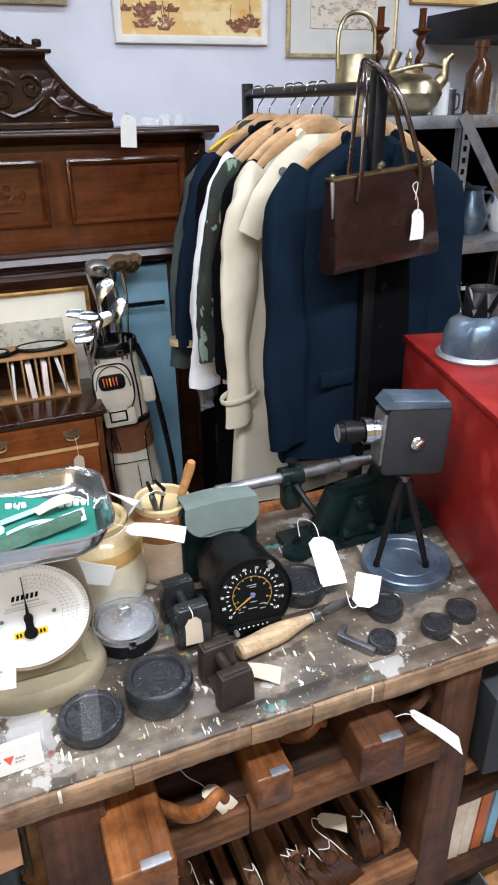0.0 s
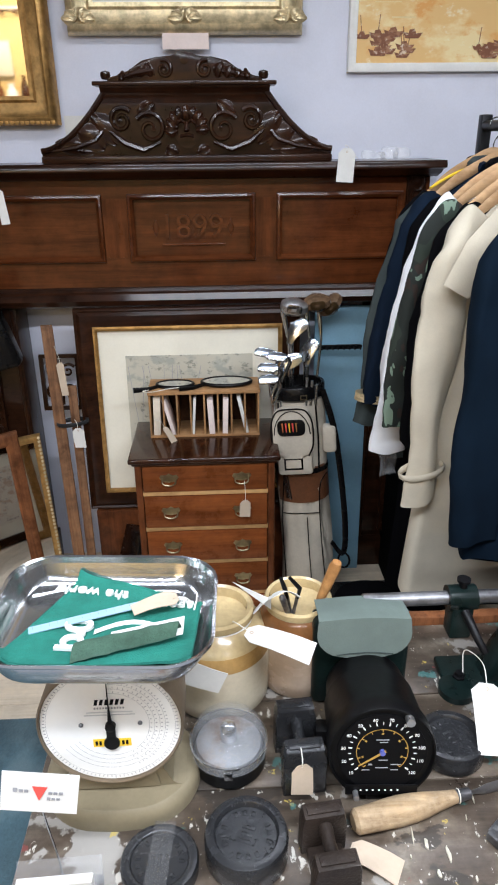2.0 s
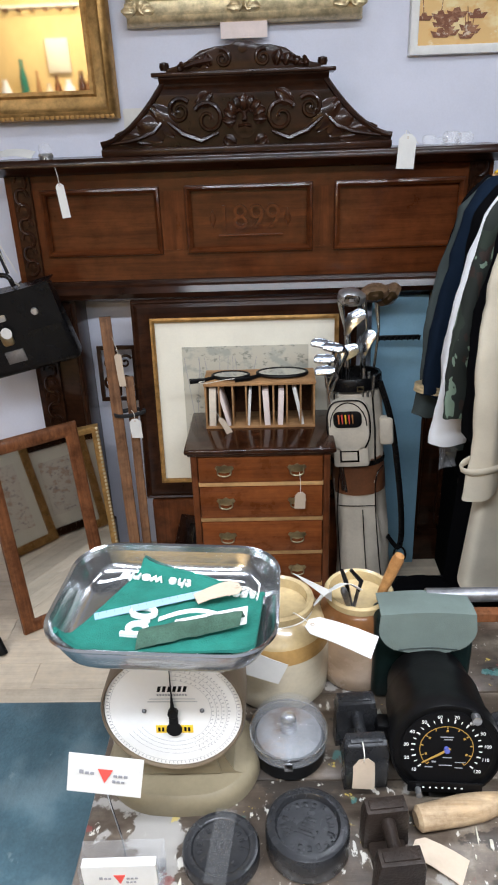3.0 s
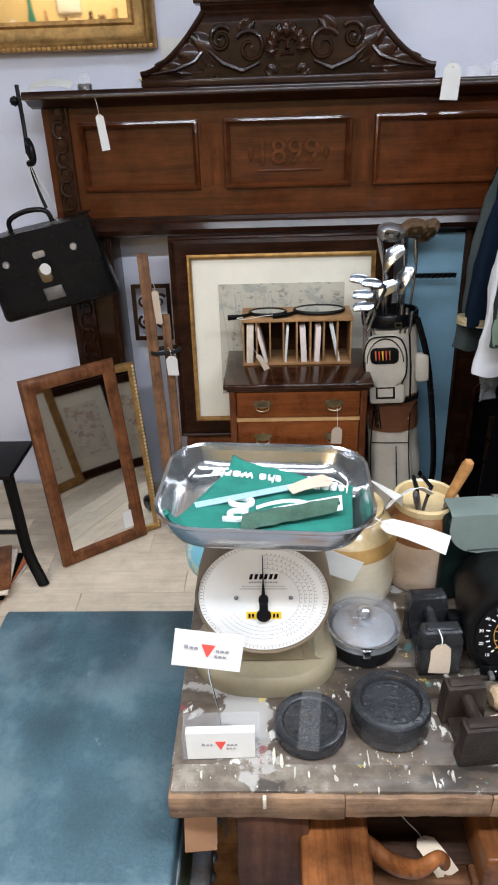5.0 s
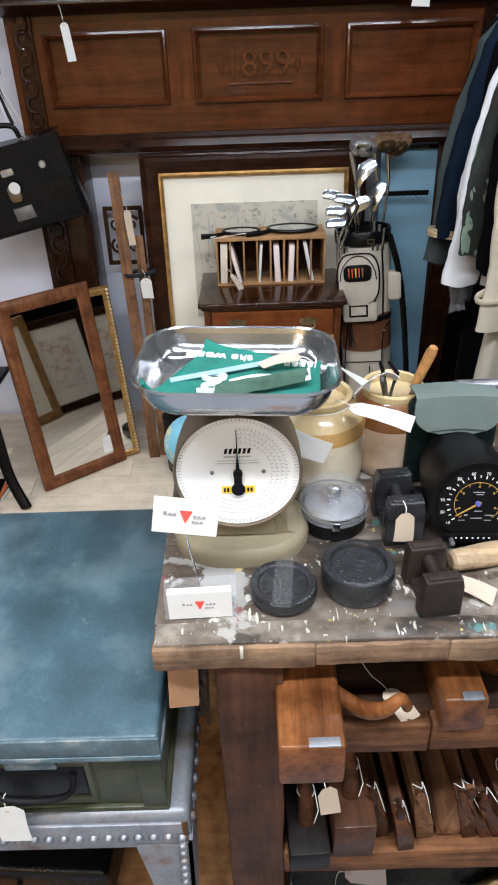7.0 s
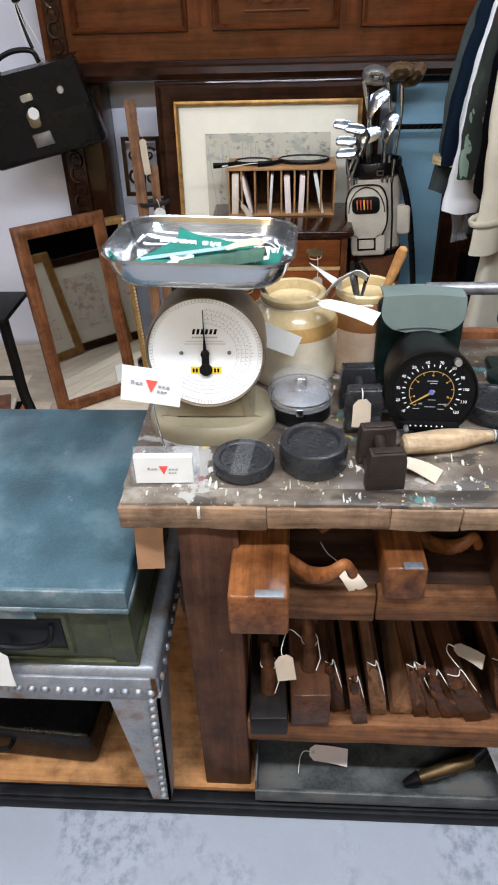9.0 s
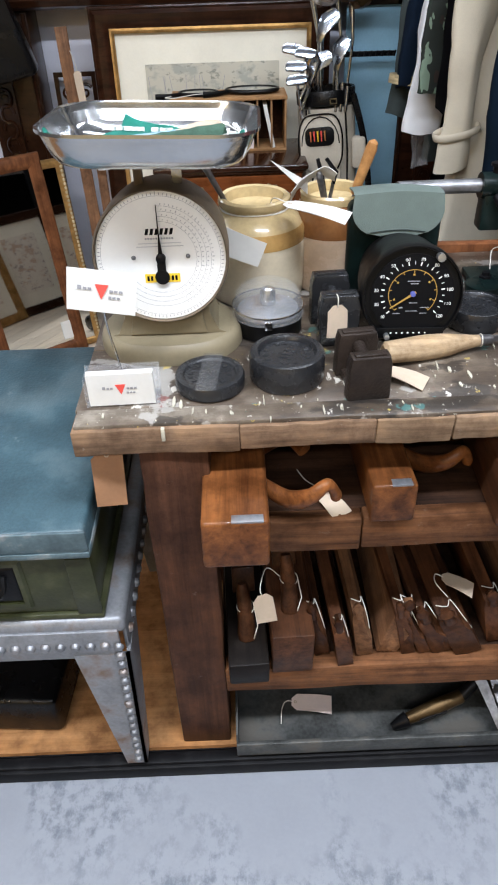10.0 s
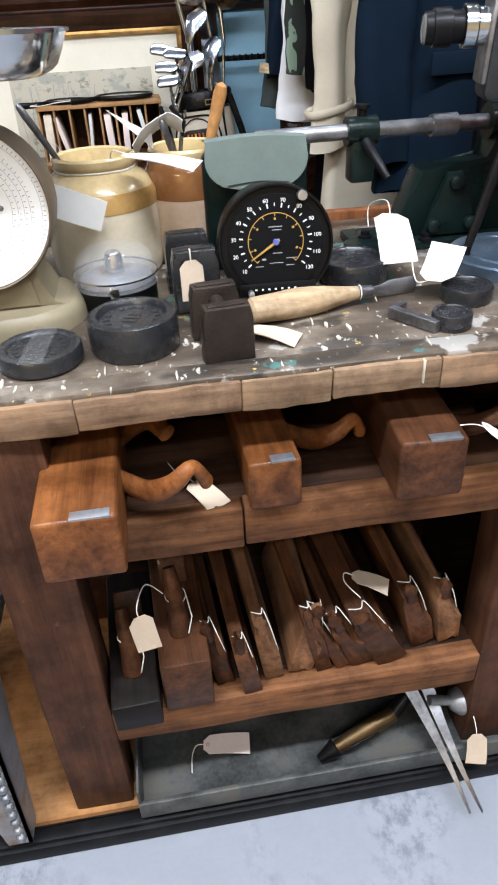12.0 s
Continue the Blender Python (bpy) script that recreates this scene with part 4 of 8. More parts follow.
for k in range(48):
    x, y = DABS[k] if k < len(DABS) else (random.uniform(-0.29, 0.6), random.choice((random.uniform(1.03, 1.1), random.uniform(1.03, 1.5))))
    big = 1.0 if k < len(DABS) else 0.45
    n = 9
    rx, ry = random.uniform(0.001, 0.0032) * big, random.uniform(0.003, 0.015) * big
    ang = random.uniform(-0.16, 0.16)
    ring = []
    for i in range(n):
        q = random.uniform(0.6, 1.2)
        a = 2 * math.pi * i / n
        u, v = q * rx * math.cos(a), q * ry * math.sin(a)
        ring.append((x + u * math.cos(ang) - v * math.sin(ang), y + u * math.sin(ang) + v * math.cos(ang)))
    vs = [dabs.verts.new((q[0], q[1], T + 0.0024)) for q in ring]
    low = [dabs.verts.new((x + (q[0] - x) * 1.05, y + (q[1] - y) * 1.05, T - 0.001)) for q in ring]
    dabs.faces.new(vs)
    for i in range(n):
        dabs.faces.new((vs[i], low[i], low[(i + 1) % n], vs[(i + 1) % n]))
for x in (-0.19, 0.31):
    add(dabs, block(x, x + random.uniform(0.002, 0.006), BY0 - 0.0025, BY0 + 0.004, T - random.uniform(0.02, 0.05), T - 0.002, 0.001))
part("paint_splash", dabs, "paint_cream", bench, "dried splashes of white paint")["kind"] = "stuff"

# ---- kitchen scale ----
scale = thing("kitchen_scale", "beige dial kitchen scale with a steel pan on the bench", "scale", pose(-0.187, 1.222, T))
base = bmesh.new()
outl = [(0.112 * math.cos(a) * (abs(math.cos(a)) ** -0.25 if abs(math.cos(a)) > 0.2 else 1), 0.09 * math.sin(a)) for a in [i * math.pi / 24 for i in range(48)]]
for s, z in ((1.0, 0.0), (1.0, 0.014), (0.97, 0.024), (0.9, 0.03)):
    for x, y in outl:
        base.verts.new((x * s, 0.045 + y * s, z))
base.verts.ensure_lookup_table()
for r in range(3):
    for k in range(48):
        j = (k + 1) % 48
        base.faces.new([base.verts[i] for i in (r * 48 + k, r * 48 + j, (r + 1) * 48 + j, (r + 1) * 48 + k)])
base.faces.new([base.verts[144 + k] for k in range(48)]), base.faces.new([base.verts[47 - k] for k in range(48)])
part("base", base, "scale_beige", scale)
foot = [(-0.092, 0.03), (-0.075, 0.034), (-0.062, 0.062), (-0.06, 0.12), (0.06, 0.12), (0.062, 0.062), (0.075, 0.034), (0.092, 0.03)]
part("pedestal", add(add(bmesh.new(), prism(foot, 0.085, 0.004), pose(0, 0.0, 0)), add(bmesh.new(), prism([(-0.058, 0.033), (-0.05, 0.075), (0.05, 0.075), (0.058, 0.033)], 0.003, 0.001), pose(0, -0.0032, 0))), "scale_beige", scale)
D = pose(0, -0.004, 0.155, 90 - 4)
case = lathe([(0, -0.1), (0.075, -0.1), (0.094, -0.085), (0.0965, -0.05), (0.0965, 0.004), (0.094, 0.008), (0.0925, 0.007), (0.0925, 0.0), (0, 0.0)], 56)
body = part("case", add(bmesh.new(), case, D), "scale_brown", scale)
face = part("dial_face", add(bmesh.new(), lathe([(0, 0.0012), (0.0918, 0.0012), (0.0918, 0.0026), (0, 0.0026)], 56), D), "dial_white", body)
ticks = bmesh.new()
for r, n, ln, wd in ((0.086, 100, 0.003, 0.0004), (0.073, 80, 0.0022, 0.0004), (0.066, 64, 0.0022, 0.0004), (0.059, 56, 0.002, 0.0004), (0.052, 48, 0.002, 0.0004)):
    for k in range(n):
        a = 2 * math.pi * k / n + math.pi / 2
        if r < 0.08 and not (-2.2 < ((a - math.pi / 2 + math.pi) % (2 * math.pi)) - math.pi < 0.0 or ((a - math.pi / 2) % (2 * math.pi)) > math.pi + 0.4):
            continue
        add(ticks, block(-wd, wd, 0, ln * (1.6 if k % 10 == 0 else 1), 0.0026, 0.0031), pose(r * math.cos(a), r * math.sin(a), 0, 0, 0, math.degrees(a) - 90))
for r in (0.0845, 0.0715, 0.0645, 0.0575, 0.0505):
    for k in range(72):
        a0, a1 = 2 * math.pi * k / 72, 2 * math.pi * (k + 1) / 72
        if r < 0.08 and not (3.6 < a0 or a0 < 1.5):
            continue
        q = [ticks.verts.new((rr * math.cos(a), rr * math.sin(a), 0.0029)) for rr, a in ((r, a0), (r + 0.0004, a0), (r + 0.0004, a1), (r, a1))]
        ticks.faces.new(q)
part("dial_scale", add(bmesh.new(), ticks, D), "faint_ink", body)
def dial_bar(x, z, w, h, slant, mtl):
    o_ = [(-w / 2, -h / 2), (w / 2, -h / 2), (w / 2 + slant, h / 2), (-w / 2 + slant, h / 2)]
    part("printed_bar", add(bmesh.new(), prism(o_, 0.0006), D @ pose(x, z, 0.0036, -90)), mtl, body)


for k in range(6):
    dial_bar(-0.0175 + 0.0068 * k, 0.037, 0.0042, 0.0085, 0.0022, "ink")
for k in range(11):
    dial_bar(-0.0185 + 0.0037 * k, 0.0275, 0.0022, 0.0024, 0, "faint_ink")
dial_bar(0, 0.021, 0.06, 0.0012, 0, "pale_ink")
dial_bar(0, 0.0165, 0.066, 0.0012, 0, "pale_ink")
dial_bar(0, -0.029, 0.05, 0.0125, 0, "yellow_ink")
for x in (-0.0205, -0.0155, 0.0145, 0.0195):
    part("printed_bar", add(bmesh.new(), block(x - 0.0016, x + 0.0016, -0.0325, -0.0258, 0.0037, 0.0041), D), "ink", body)
for x in (-0.0385, 0.0385):
    part("screw", add(bmesh.new(), lathe([(0, 0.002), (0.0032, 0.002), (0.0032, 0.0042), (0.0016, 0.0056), (0, 0.0056)], 12), D @ pose(x, 0.0015, 0)), "dull_steel", body)
hub = lathe([(0, 0.003), (0.007, 0.003), (0.007, 0.009), (0.004, 0.0105), (0, 0.0105)], 16)
add(hub, prism([(-0.0035, 0), (-0.0009, 0.032), (-0.0006, 0.074), (0.0006, 0.074), (0.0009, 0.032), (0.0035, 0)], 0.001), pose(0, 0, 0.008, -90) @ Matrix.Diagonal((1, 1, 1, 1)))
add(hub, lathe([(0, 0.005), (0.0105, 0.005), (0.0105, 0.0075), (0, 0.0078)], 20), pose(0, -0.027, 0))
add(hub, block(-0.006, 0.006, -0.022, -0.004, 0.005, 0.007), None)
part("needle", add(bmesh.new(), hub, D), "black_plastic", body)
part("stem", block(-0.03, -0.018, 0.03, 0.042, 0.245, 0.286), "scale_brown", scale)
part("stem", block(0.022, 0.036, 0.03, 0.042, 0.245, 0.286), "steel", scale)
part("stem_plate", block(-0.06, 0.06, -0.02, 0.09, 0.282, 0.289, 0.002), "dull_steel", scale)


def dish(w, d, h, r, lip):
    """A rounded rectangular pan with sloping sides and a rolled rim."""
    bm = bmesh.new()
    loops = []
    prof = [(0.0, 0.0), (0.76, 0.0), (0.83, 0.0025), (0.885, 0.009), (0.925, 0.02), (0.958, h * 0.78), (0.972, h * 0.96), (1.0, h), (1.0, h - lip), (0.99, h - lip), (0.975, h * 0.9), (0.95, h * 0.72), (0.915, 0.017), (0.875, 0.006), (0.825, 0.0), (0.76, -0.002), (0.0, -0.002)]
    out = rounded(w, d, r, 8)
    for s, z in prof:
        if s == 0:
            loops.append([bm.verts.new((0, 0, z))])
        else:
            loops.append([bm.verts.new((x * s, y * s, z)) for x, y in out])
    for a, b in zip(loops, loops[1:]):
        for k in range(len(out)):
            j = (k + 1) % len(out)
            if len(a) == 1:
                bm.faces.new((a[0], b[k], b[j]))
            elif len(b) == 1:
                bm.faces.new((a[k], b[0], a[j]))
            else:
                bm.faces.new((a[k], b[k], b[j], a[j]))
    return bm


PANM = pose(0.006, 0.01, 0.294, -1.5, 1.5, -2)
part("weighing_pan", add(bmesh.new(), dish(0.274, 0.222, 0.042, 0.058, 0.004), PANM), "pan_steel", scale, "polished stainless steel pan")

PAN = pose(-0.187, 1.222, T) @ PANM
towel = thing("bar_towel", "green bar towel with white lettering folded in the scale pan", "towel", PAN)


def towel_pt(u, v):
    x = (-0.122 + 0.232 * u) * (1 - v) + (-0.052 + 0.168 * u) * v
    y = (-0.076 + 0.01 * u) * (1 - v) + (0.1 - 0.062 * u + 0.012 * math.sin(u * 3.1)) * v
    return Vector((x, y, pan_z(x, y) + 0.007 + 0.001 * math.sin(u * 9 + v * 4)))


def pan_z(x, y):
    """Height of the pan's inside over its bottom."""
    s = ((x / 0.137) ** 4 + (y / 0.111) ** 4) ** 0.25
    steps = ((0, 0), (0.74, 0), (0.83, 0.004), (0.885, 0.012), (0.925, 0.023), (0.958, 0.034), (1.2, 0.08))
    for (a, za), (b, zb) in zip(steps, steps[1:]):
        if s <= b:
            return za + (zb - za) * (s - a) / (b - a)
    return 0.06



part("cloth", wobbly(sheet(towel_pt, 20, 14, 0.004), 0.001, 40), "towel_green", towel)
fold = sheet(lambda u, v: Vector((-0.03 + 0.12 * u + 0.006 * v, -0.07 + 0.034 * u + 0.026 * v * (1 - 0.5 * u), pan_z(-0.03 + 0.12 * u, -0.07 + 0.034 * u) + 0.011 + 0.012 * math.sin(math.pi * v) + 0.012 * u)), 14, 8, 0.004)
part("rolled_edge", wobbly(fold, 0.0018, 60), "towel_dark", towel)
hem = [towel_pt(k / 24, 0.985) + Vector((0, 0, 0.002)) for k in range(25)]
part("hem", tube(hem, 0.003, 6), "towel_green", towel)
part("hem", tube([towel_pt(0.012, k / 24) + Vector((0, 0, 0.002)) for k in range(25)], 0.003, 6), "towel_green", towel)
for word, x, y, s, turn in (("the world", -0.03, 0.066, 0.025, 170), ("lager", 0.088, 0.038, 0.024, 174), ("g", -0.035, -0.038, 0.085, 176)):
    letters("lettering", word, s, "towel_white", towel, pose(x, y, pan_z(x, y) + 0.0135, 5 if y > 0.05 else 0, 0, turn), 0.0022)
part("white_stripe", sheet(lambda u, v: Vector((-0.012 + 0.09 * u, -0.02 + 0.008 * v + 0.02 * math.sin(u * 3), 0.0125)), 8, 2, 0.001), "towel_white", towel)
solid("paper_slip", sheet(lambda u, v: Vector((0.01 + 0.088 * u, -0.052 + 0.03 * v + 0.016 * u, 0.014 + 0.012 * u + 0.003 * v)), 6, 4), "paper", "white paper slip lying in the pan", "paper", PAN)
rule = thing("ruler", "pale blue flat rule lying on the towel", "ruler", PAN @ pose(-0.012, 0.012, 0.0165, 0, -3, 19))
part("blade", block(-0.085, 0.06, -0.0065, 0.0065, 0.0, 0.0012), "blue_ruler", rule)
for k in range(14):
    part("mark", block(-0.08 + 0.01 * k, -0.0794 + 0.01 * k, 0.001 if k % 2 else -0.001, 0.006, 0.0012, 0.0016), "ruler_mark", rule)
swing_tag("buff price tag lying on the green towel", PAN @ pose(0.086, 0.036, 0.028, -84, 0, -68), 0.026, 0.06, "buff_card", [(0, 0.006, 0.01), (0.012, 0.012, 0.018), (-0.004, 0.012, 0.026)])

# ---- globe behind the scale ----
globe = thing("small_globe", "small blue and yellow globe ball on the bench", "globe", pose(-0.272, 1.44, T))
part("ball", add(bmesh.new(), lathe([(0.055 * math.cos(a), 0.055 * math.sin(a)) if abs(math.cos(a)) > 1e-4 else (0, 0.055 * math.sin(a)) for a in [-math.pi / 2 + i * math.pi / 16 for i in range(17)]], 28), pose(0, 0, 0.066, 20)), "globe_map", globe)
part("foot", lathe([(0, 0), (0.03, 0), (0.028, 0.008), (0.01, 0.013), (0, 0.014)], 20), "brass", globe)

# ---- card stand ----
stand = thing("card_holder", "clear plastic business card holder with white cards, on the bench", "card holder", pose(-0.245, 1.082, T, 0, 0, 2))
part("holder", add(add(block(-0.05, 0.05, -0.005, 0.035, 0, 0.0018), block(-0.05, 0.05, -0.0055, -0.0045, 0, 0.04)), add(bmesh.new(), block(-0.052, 0.052, 0.018, 0.0195, 0, 0.052), pose(0, 0, 0, -12))), "clear_plastic", stand)
for x in (-0.051, 0.0495):
    part("cheek", block(x, x + 0.0015, -0.0055, 0.03, 0, 0.042), "clear_plastic", stand)
cards = part("card_block", block(-0.045, 0.045, -0.0075, 0.004, 0.003, 0.052), "paper", stand)
up = part("raised_card", add(bmesh.new(), block(-0.045, 0.045, 0, 0.0012, -0.028, 0.028), pose(-0.012, 0.04, 0.15, -8, 9, -2)), "paper", stand)


def emblem(parent, m):
    """The printed red triangle and the grey bars of lettering."""
    part("red_triangle", add(bmesh.new(), prism([(-0.009, 0.01), (0.009, 0.01), (0, -0.01)], 0.0005), m), "red_ink", parent)
    for x, z, w, h in ((-0.0285, 0.004, 0.005, 0.0055), (-0.0215, 0.003, 0.0045, 0.0036), (-0.0155, 0.003, 0.0045, 0.0036), (0.0125, 0.002, 0.0045, 0.0036), (0.0185, 0.002, 0.0045, 0.0036), (0.025, 0.002, 0.0045, 0.0036), (0.011, -0.0065, 0.004, 0.004), (0.0165, -0.0065, 0.004, 0.003), (0.022, -0.0065, 0.004, 0.003)):
        part("printed_bar", add(bmesh.new(), block(x - w / 2, x + w / 2, -0.0002, 0.0003, z - h / 2, z + h / 2), m), "faint_ink", parent)


emblem(up, pose(-0.012, 0.0385, 0.15, -8, 9, -2))
emblem(cards, pose(0.0, -0.0081, 0.028) @ Matrix.Diagonal((0.8, 1, 0.8, 1)))
part("wire", tube(curve([(-0.014, 0.042, 0.13), (-0.012, 0.044, 0.09), (-0.003, 0.036, 0.04), (0.0, 0.03, 0.003)], 5), 0.0014, 6), "steel", stand)

# ---- disc weights ----
def disc_weight(x, y, r, h, label, material="cast_iron", marks=True, turn=None):
    w = thing("disc_weight", label, "weight", pose(x, y, T, 0, 0, random.uniform(0, 360) if turn is None else turn), "iron scale weights")
    part("body", lathe([(0, 0), (r * 0.94, 0), (r, h * 0.12), (r, h * 0.82), (r * 0.96, h * 0.97), (r * 0.9, h), (r * 0.78, h), (r * 0.74, h * 0.93), (r * 0.72, h * 0.84), (0, h * 0.84)], 44), material, w)
    if marks:
        raised = bmesh.new()
        for k in range(16):
            a = math.radians(k * 22.5)
            if k % 8 in (3, 7):
                continue
            add(raised, block(-r * 0.05, r * 0.05, -r * 0.07, r * 0.07, h * 0.84 - 0.001, h * 0.84 + 0.0012, 0.0005), pose(r * 0.56 * math.cos(a), r * 0.56 * math.sin(a), 0, 0, 0, math.degrees(a) - 90))
        for dx in (-0.18, 0.0, 0.18):
            add(raised, block((dx - 0.05) * r, (dx + 0.05) * r, -r * 0.16, r * 0.16, h * 0.84 - 0.001, h * 0.84 + 0.0012, 0.0005))
        part("raised_lettering", raised, material, w)["kind"] = "stuff"
    return w


w1 = disc_weight(-0.125, 1.122, 0.05, 0.022, "flat round iron weight wrapped in clear tape, on the bench", turn=-6)
part("tape", block(-0.014, 0.014, -0.0505, 0.0505, 0.0222, 0.0225), "tape_film", w1, "clear sticky tape")
disc_weight(-0.0135, 1.137, 0.0545, 0.044, "thick round iron weight with raised lettering, on the bench")
disc_weight(0.303, 1.283, 0.05, 0.034, "round iron weight half hidden behind the speedometer")
disc_weight(0.425, 1.172, 0.034, 0.022, "small round dark iron weight on the bench", marks=True)
disc_weight(0.373, 1.097, 0.025, 0.02, "very small glossy black weight on the bench")
disc_weight(0.483, 1.093, 0.028, 0.02, "small glossy black weight on the bench")
disc_weight(0.548, 1.11, 0.028, 0.02, "small glossy black weight near the bench end")


def bar_weight(x, y, w, gap, h, turn, material, label):
    """Two square iron blocks joined by a round grip."""
    b = thing("bar_weight", label, "weight", pose(x, y, T, 0, 0, turn), "iron bar weights")
    for s, nm in ((-1, "front_block"), (1, "back_block")):
        o = [(-w / 2, 0), (w / 2, 0), (w / 2 - 0.001, h * 0.8), (w / 2 - 0.004, h), (-w / 2 + 0.004, h), (-w / 2 + 0.001, h * 0.8)]
        bl = add(bmesh.new(), prism(o, gap * 0.36, 0.003), pose(0, s * gap / 2 - gap * 0.18, 0))
        add(bl, block(-w * 0.36, w * 0.36, s * gap / 2 - gap * 0.1, s * gap / 2 + gap * 0.1, h - 0.001, h + 0.002, 0.001))
        part(nm, bl, material, b)
    part("grip", tube([(0, -gap / 2, h * 0.72), (0, 0, h * 0.7), (0, gap / 2, h * 0.72)], [0.011, 0.0085, 0.011], 12), material, b)
    part("web", block(-w * 0.4, w * 0.4, -gap * 0.4, gap * 0.4, 0.0, h * 0.2, 0.004), material, b)
    return b


bar_weight(0.07, 1.27, 0.062, 0.075, 0.083, 4, "cast_iron", "black iron bar weight with a round grip, on the bench")
bar_weight(0.09, 1.112, 0.06, 0.068, 0.066, 6, "cast_brown", "brown iron bar weight with a round grip, on the bench")
swing_tag("buff price tag hanging on a black iron bar weight", pose(0.066, 1.204, 0.888, -4, 0, 4), 0.03, 0.052, "buff_card", [(0, -0.002, 0.012), (0.003, 0.03, 0.006), (0.004, 0.05, -0.01)])
swing_tag("cream price tag lying beside a brown iron weight", pose(0.122, 1.13, T + 0.012, -82, 4, 62), 0.036, 0.068, "buff_card", [(-0.01, 0.0, 0.006), (-0.02, 0.008, 0.02), (-0.03, 0.0, 0.03)])

# ---- glass domed tin ----
tin = thing("domed_tin", "round black tin under a clear plastic dome on the bench", "tin", pose(-0.033, 1.285, T))
part("tin_base", lathe([(0, 0), (0.05, 0), (0.054, 0.004), (0.054, 0.03), (0.05, 0.033), (0, 0.033)], 40), "black_plastic", tin)
part("rim_band", lathe([(0.0545, 0.03), (0.0575, 0.031), (0.0575, 0.044), (0.0545, 0.045)], 40, True), "clear_plastic", tin)
# Steel ring added for the bright highlight round the clear rim.
part("bright_ring", lathe([(0.0562, 0.0445), (0.0582, 0.0445), (0.0582, 0.0465), (0.0562, 0.0465)], 40, True), "steel", tin)
part("dome", lathe([(0.0545, 0.036), (0.0555, 0.046), (0.053, 0.062), (0.046, 0.073), (0.034, 0.079), (0.015, 0.081), (0, 0.0815), (0, 0.0795), (0.015, 0.079), (0.033, 0.077), (0.0445, 0.0715), (0.0512, 0.061), (0.0535, 0.046), (0.0525, 0.036)], 40, False), "dome_plastic", tin)
part("knob", lathe([(0, 0.046), (0.013, 0.046), (0.012, 0.066), (0.0105, 0.071), (0.006, 0.0735), (0, 0.0735)], 24), "steel", tin)
part("inner_plate", lathe([(0, 0.034), (0.05, 0.034), (0.048, 0.04), (0.03, 0.046), (0.022, 0.044), (0, 0.045)], 32), "grey_iron", tin)
part("catch", block(-0.008, 0.004, -0.0605, -0.0565, 0.028, 0.042, 0.001), "steel", tin)

# ---- stoneware jars ----
jar = thing("stoneware_jar", "two-tone cream and ochre glazed stoneware jar, on the bench", "jar", pose(-0.047, 1.44, T), "stoneware jars")
part("lower_body", lathe([(0, 0), (0.08, 0), (0.084, 0.006), (0.0855, 0.03), (0.0855, 0.088), (0.0853, 0.1)], 48), "stoneware", jar)
part("ochre_band", lathe([(0.0851, 0.0995), (0.0862, 0.1), (0.0858, 0.118), (0.082, 0.126), (0.0815, 0.1255)], 48, True), "stoneware_brown", jar)
part("shoulder", lathe([(0.0815, 0.124), (0.074, 0.137), (0.06, 0.147), (0.0555, 0.151), (0.0555, 0.15)], 48, True), "stoneware_rim", jar)
part("rim", lathe([(0.053, 0.15), (0.058, 0.152), (0.0615, 0.158), (0.0605, 0.166), (0.056, 0.169), (0.05, 0.167), (0.0485, 0.155), (0.05, 0.14), (0.07, 0.12), (0.07, 0.02), (0, 0.015)], 48), "stoneware_rim", jar)
jar2 = thing("stoneware_jar", "smaller rust-brown and buff stoneware jar full of tools, on the bench", "jar", pose(0.088, 1.46, T), "stoneware jars")
part("lower_body", lathe([(0, 0), (0.058, 0), (0.062, 0.005), (0.064, 0.03), (0.0642, 0.1)], 40), "stoneware_pink", jar2)
part("glazed_band", lathe([(0.0642, 0.1), (0.0646, 0.1), (0.064, 0.135), (0.058, 0.148), (0.053, 0.153), (0.052, 0.15)], 40, True), "stoneware_rust", jar2)
part("rim", lathe([(0.05, 0.15), (0.055, 0.153), (0.056, 0.164), (0.053, 0.168), (0.048, 0.166), (0.047, 0.15), (0.055, 0.13), (0.055, 0.03), (0, 0.02)], 40), "stoneware_rim", jar2)


def rod_tool(name, label, category, a, b, ra, rb, ma, mb, split=0.5):
    t = thing(name, label, category)
    A, B = Vector(a), Vector(b)
    c = A.lerp(B, split)
    part("shaft", tube([A, A.lerp(c, 0.5), c], ra, 10), ma, t)
    part("grip", tube([c, c.lerp(B, 0.12), c.lerp(B, 0.5), c.lerp(B, 0.85), c.lerp(B, 0.96), B], [rb * 0.7, rb * 0.85, rb, rb * 1.1, rb * 0.85, rb * 0.3], 14), mb, t)
    return t


rod_tool("wooden_handled_tool", "tool with an orange wooden handle standing in the small jar", "hand tool", (0.085, 1.47, T + 0.03), (0.147, 1.437, 1.059), 0.003, 0.009, "dull_steel", "orange_wood", 0.6)
rod_tool("file", "steel file standing in the small jar", "hand tool", (0.1, 1.47, T + 0.03), (0.055, 1.40, 1.023), 0.004, 0.005, "dull_steel", "dull_steel", 0.7)
rod_tool("spatula", "dark steel rod leaning in the larger jar", "hand tool", (-0.03, 1.46, T + 0.03), (-0.135, 1.41, 1.053), 0.004, 0.005, "dull_steel", "dull_steel", 0.6)
sc = thing("pliers", "dark steel pliers standing in the small jar", "pliers", pose(0.075, 1.43, 0.983))
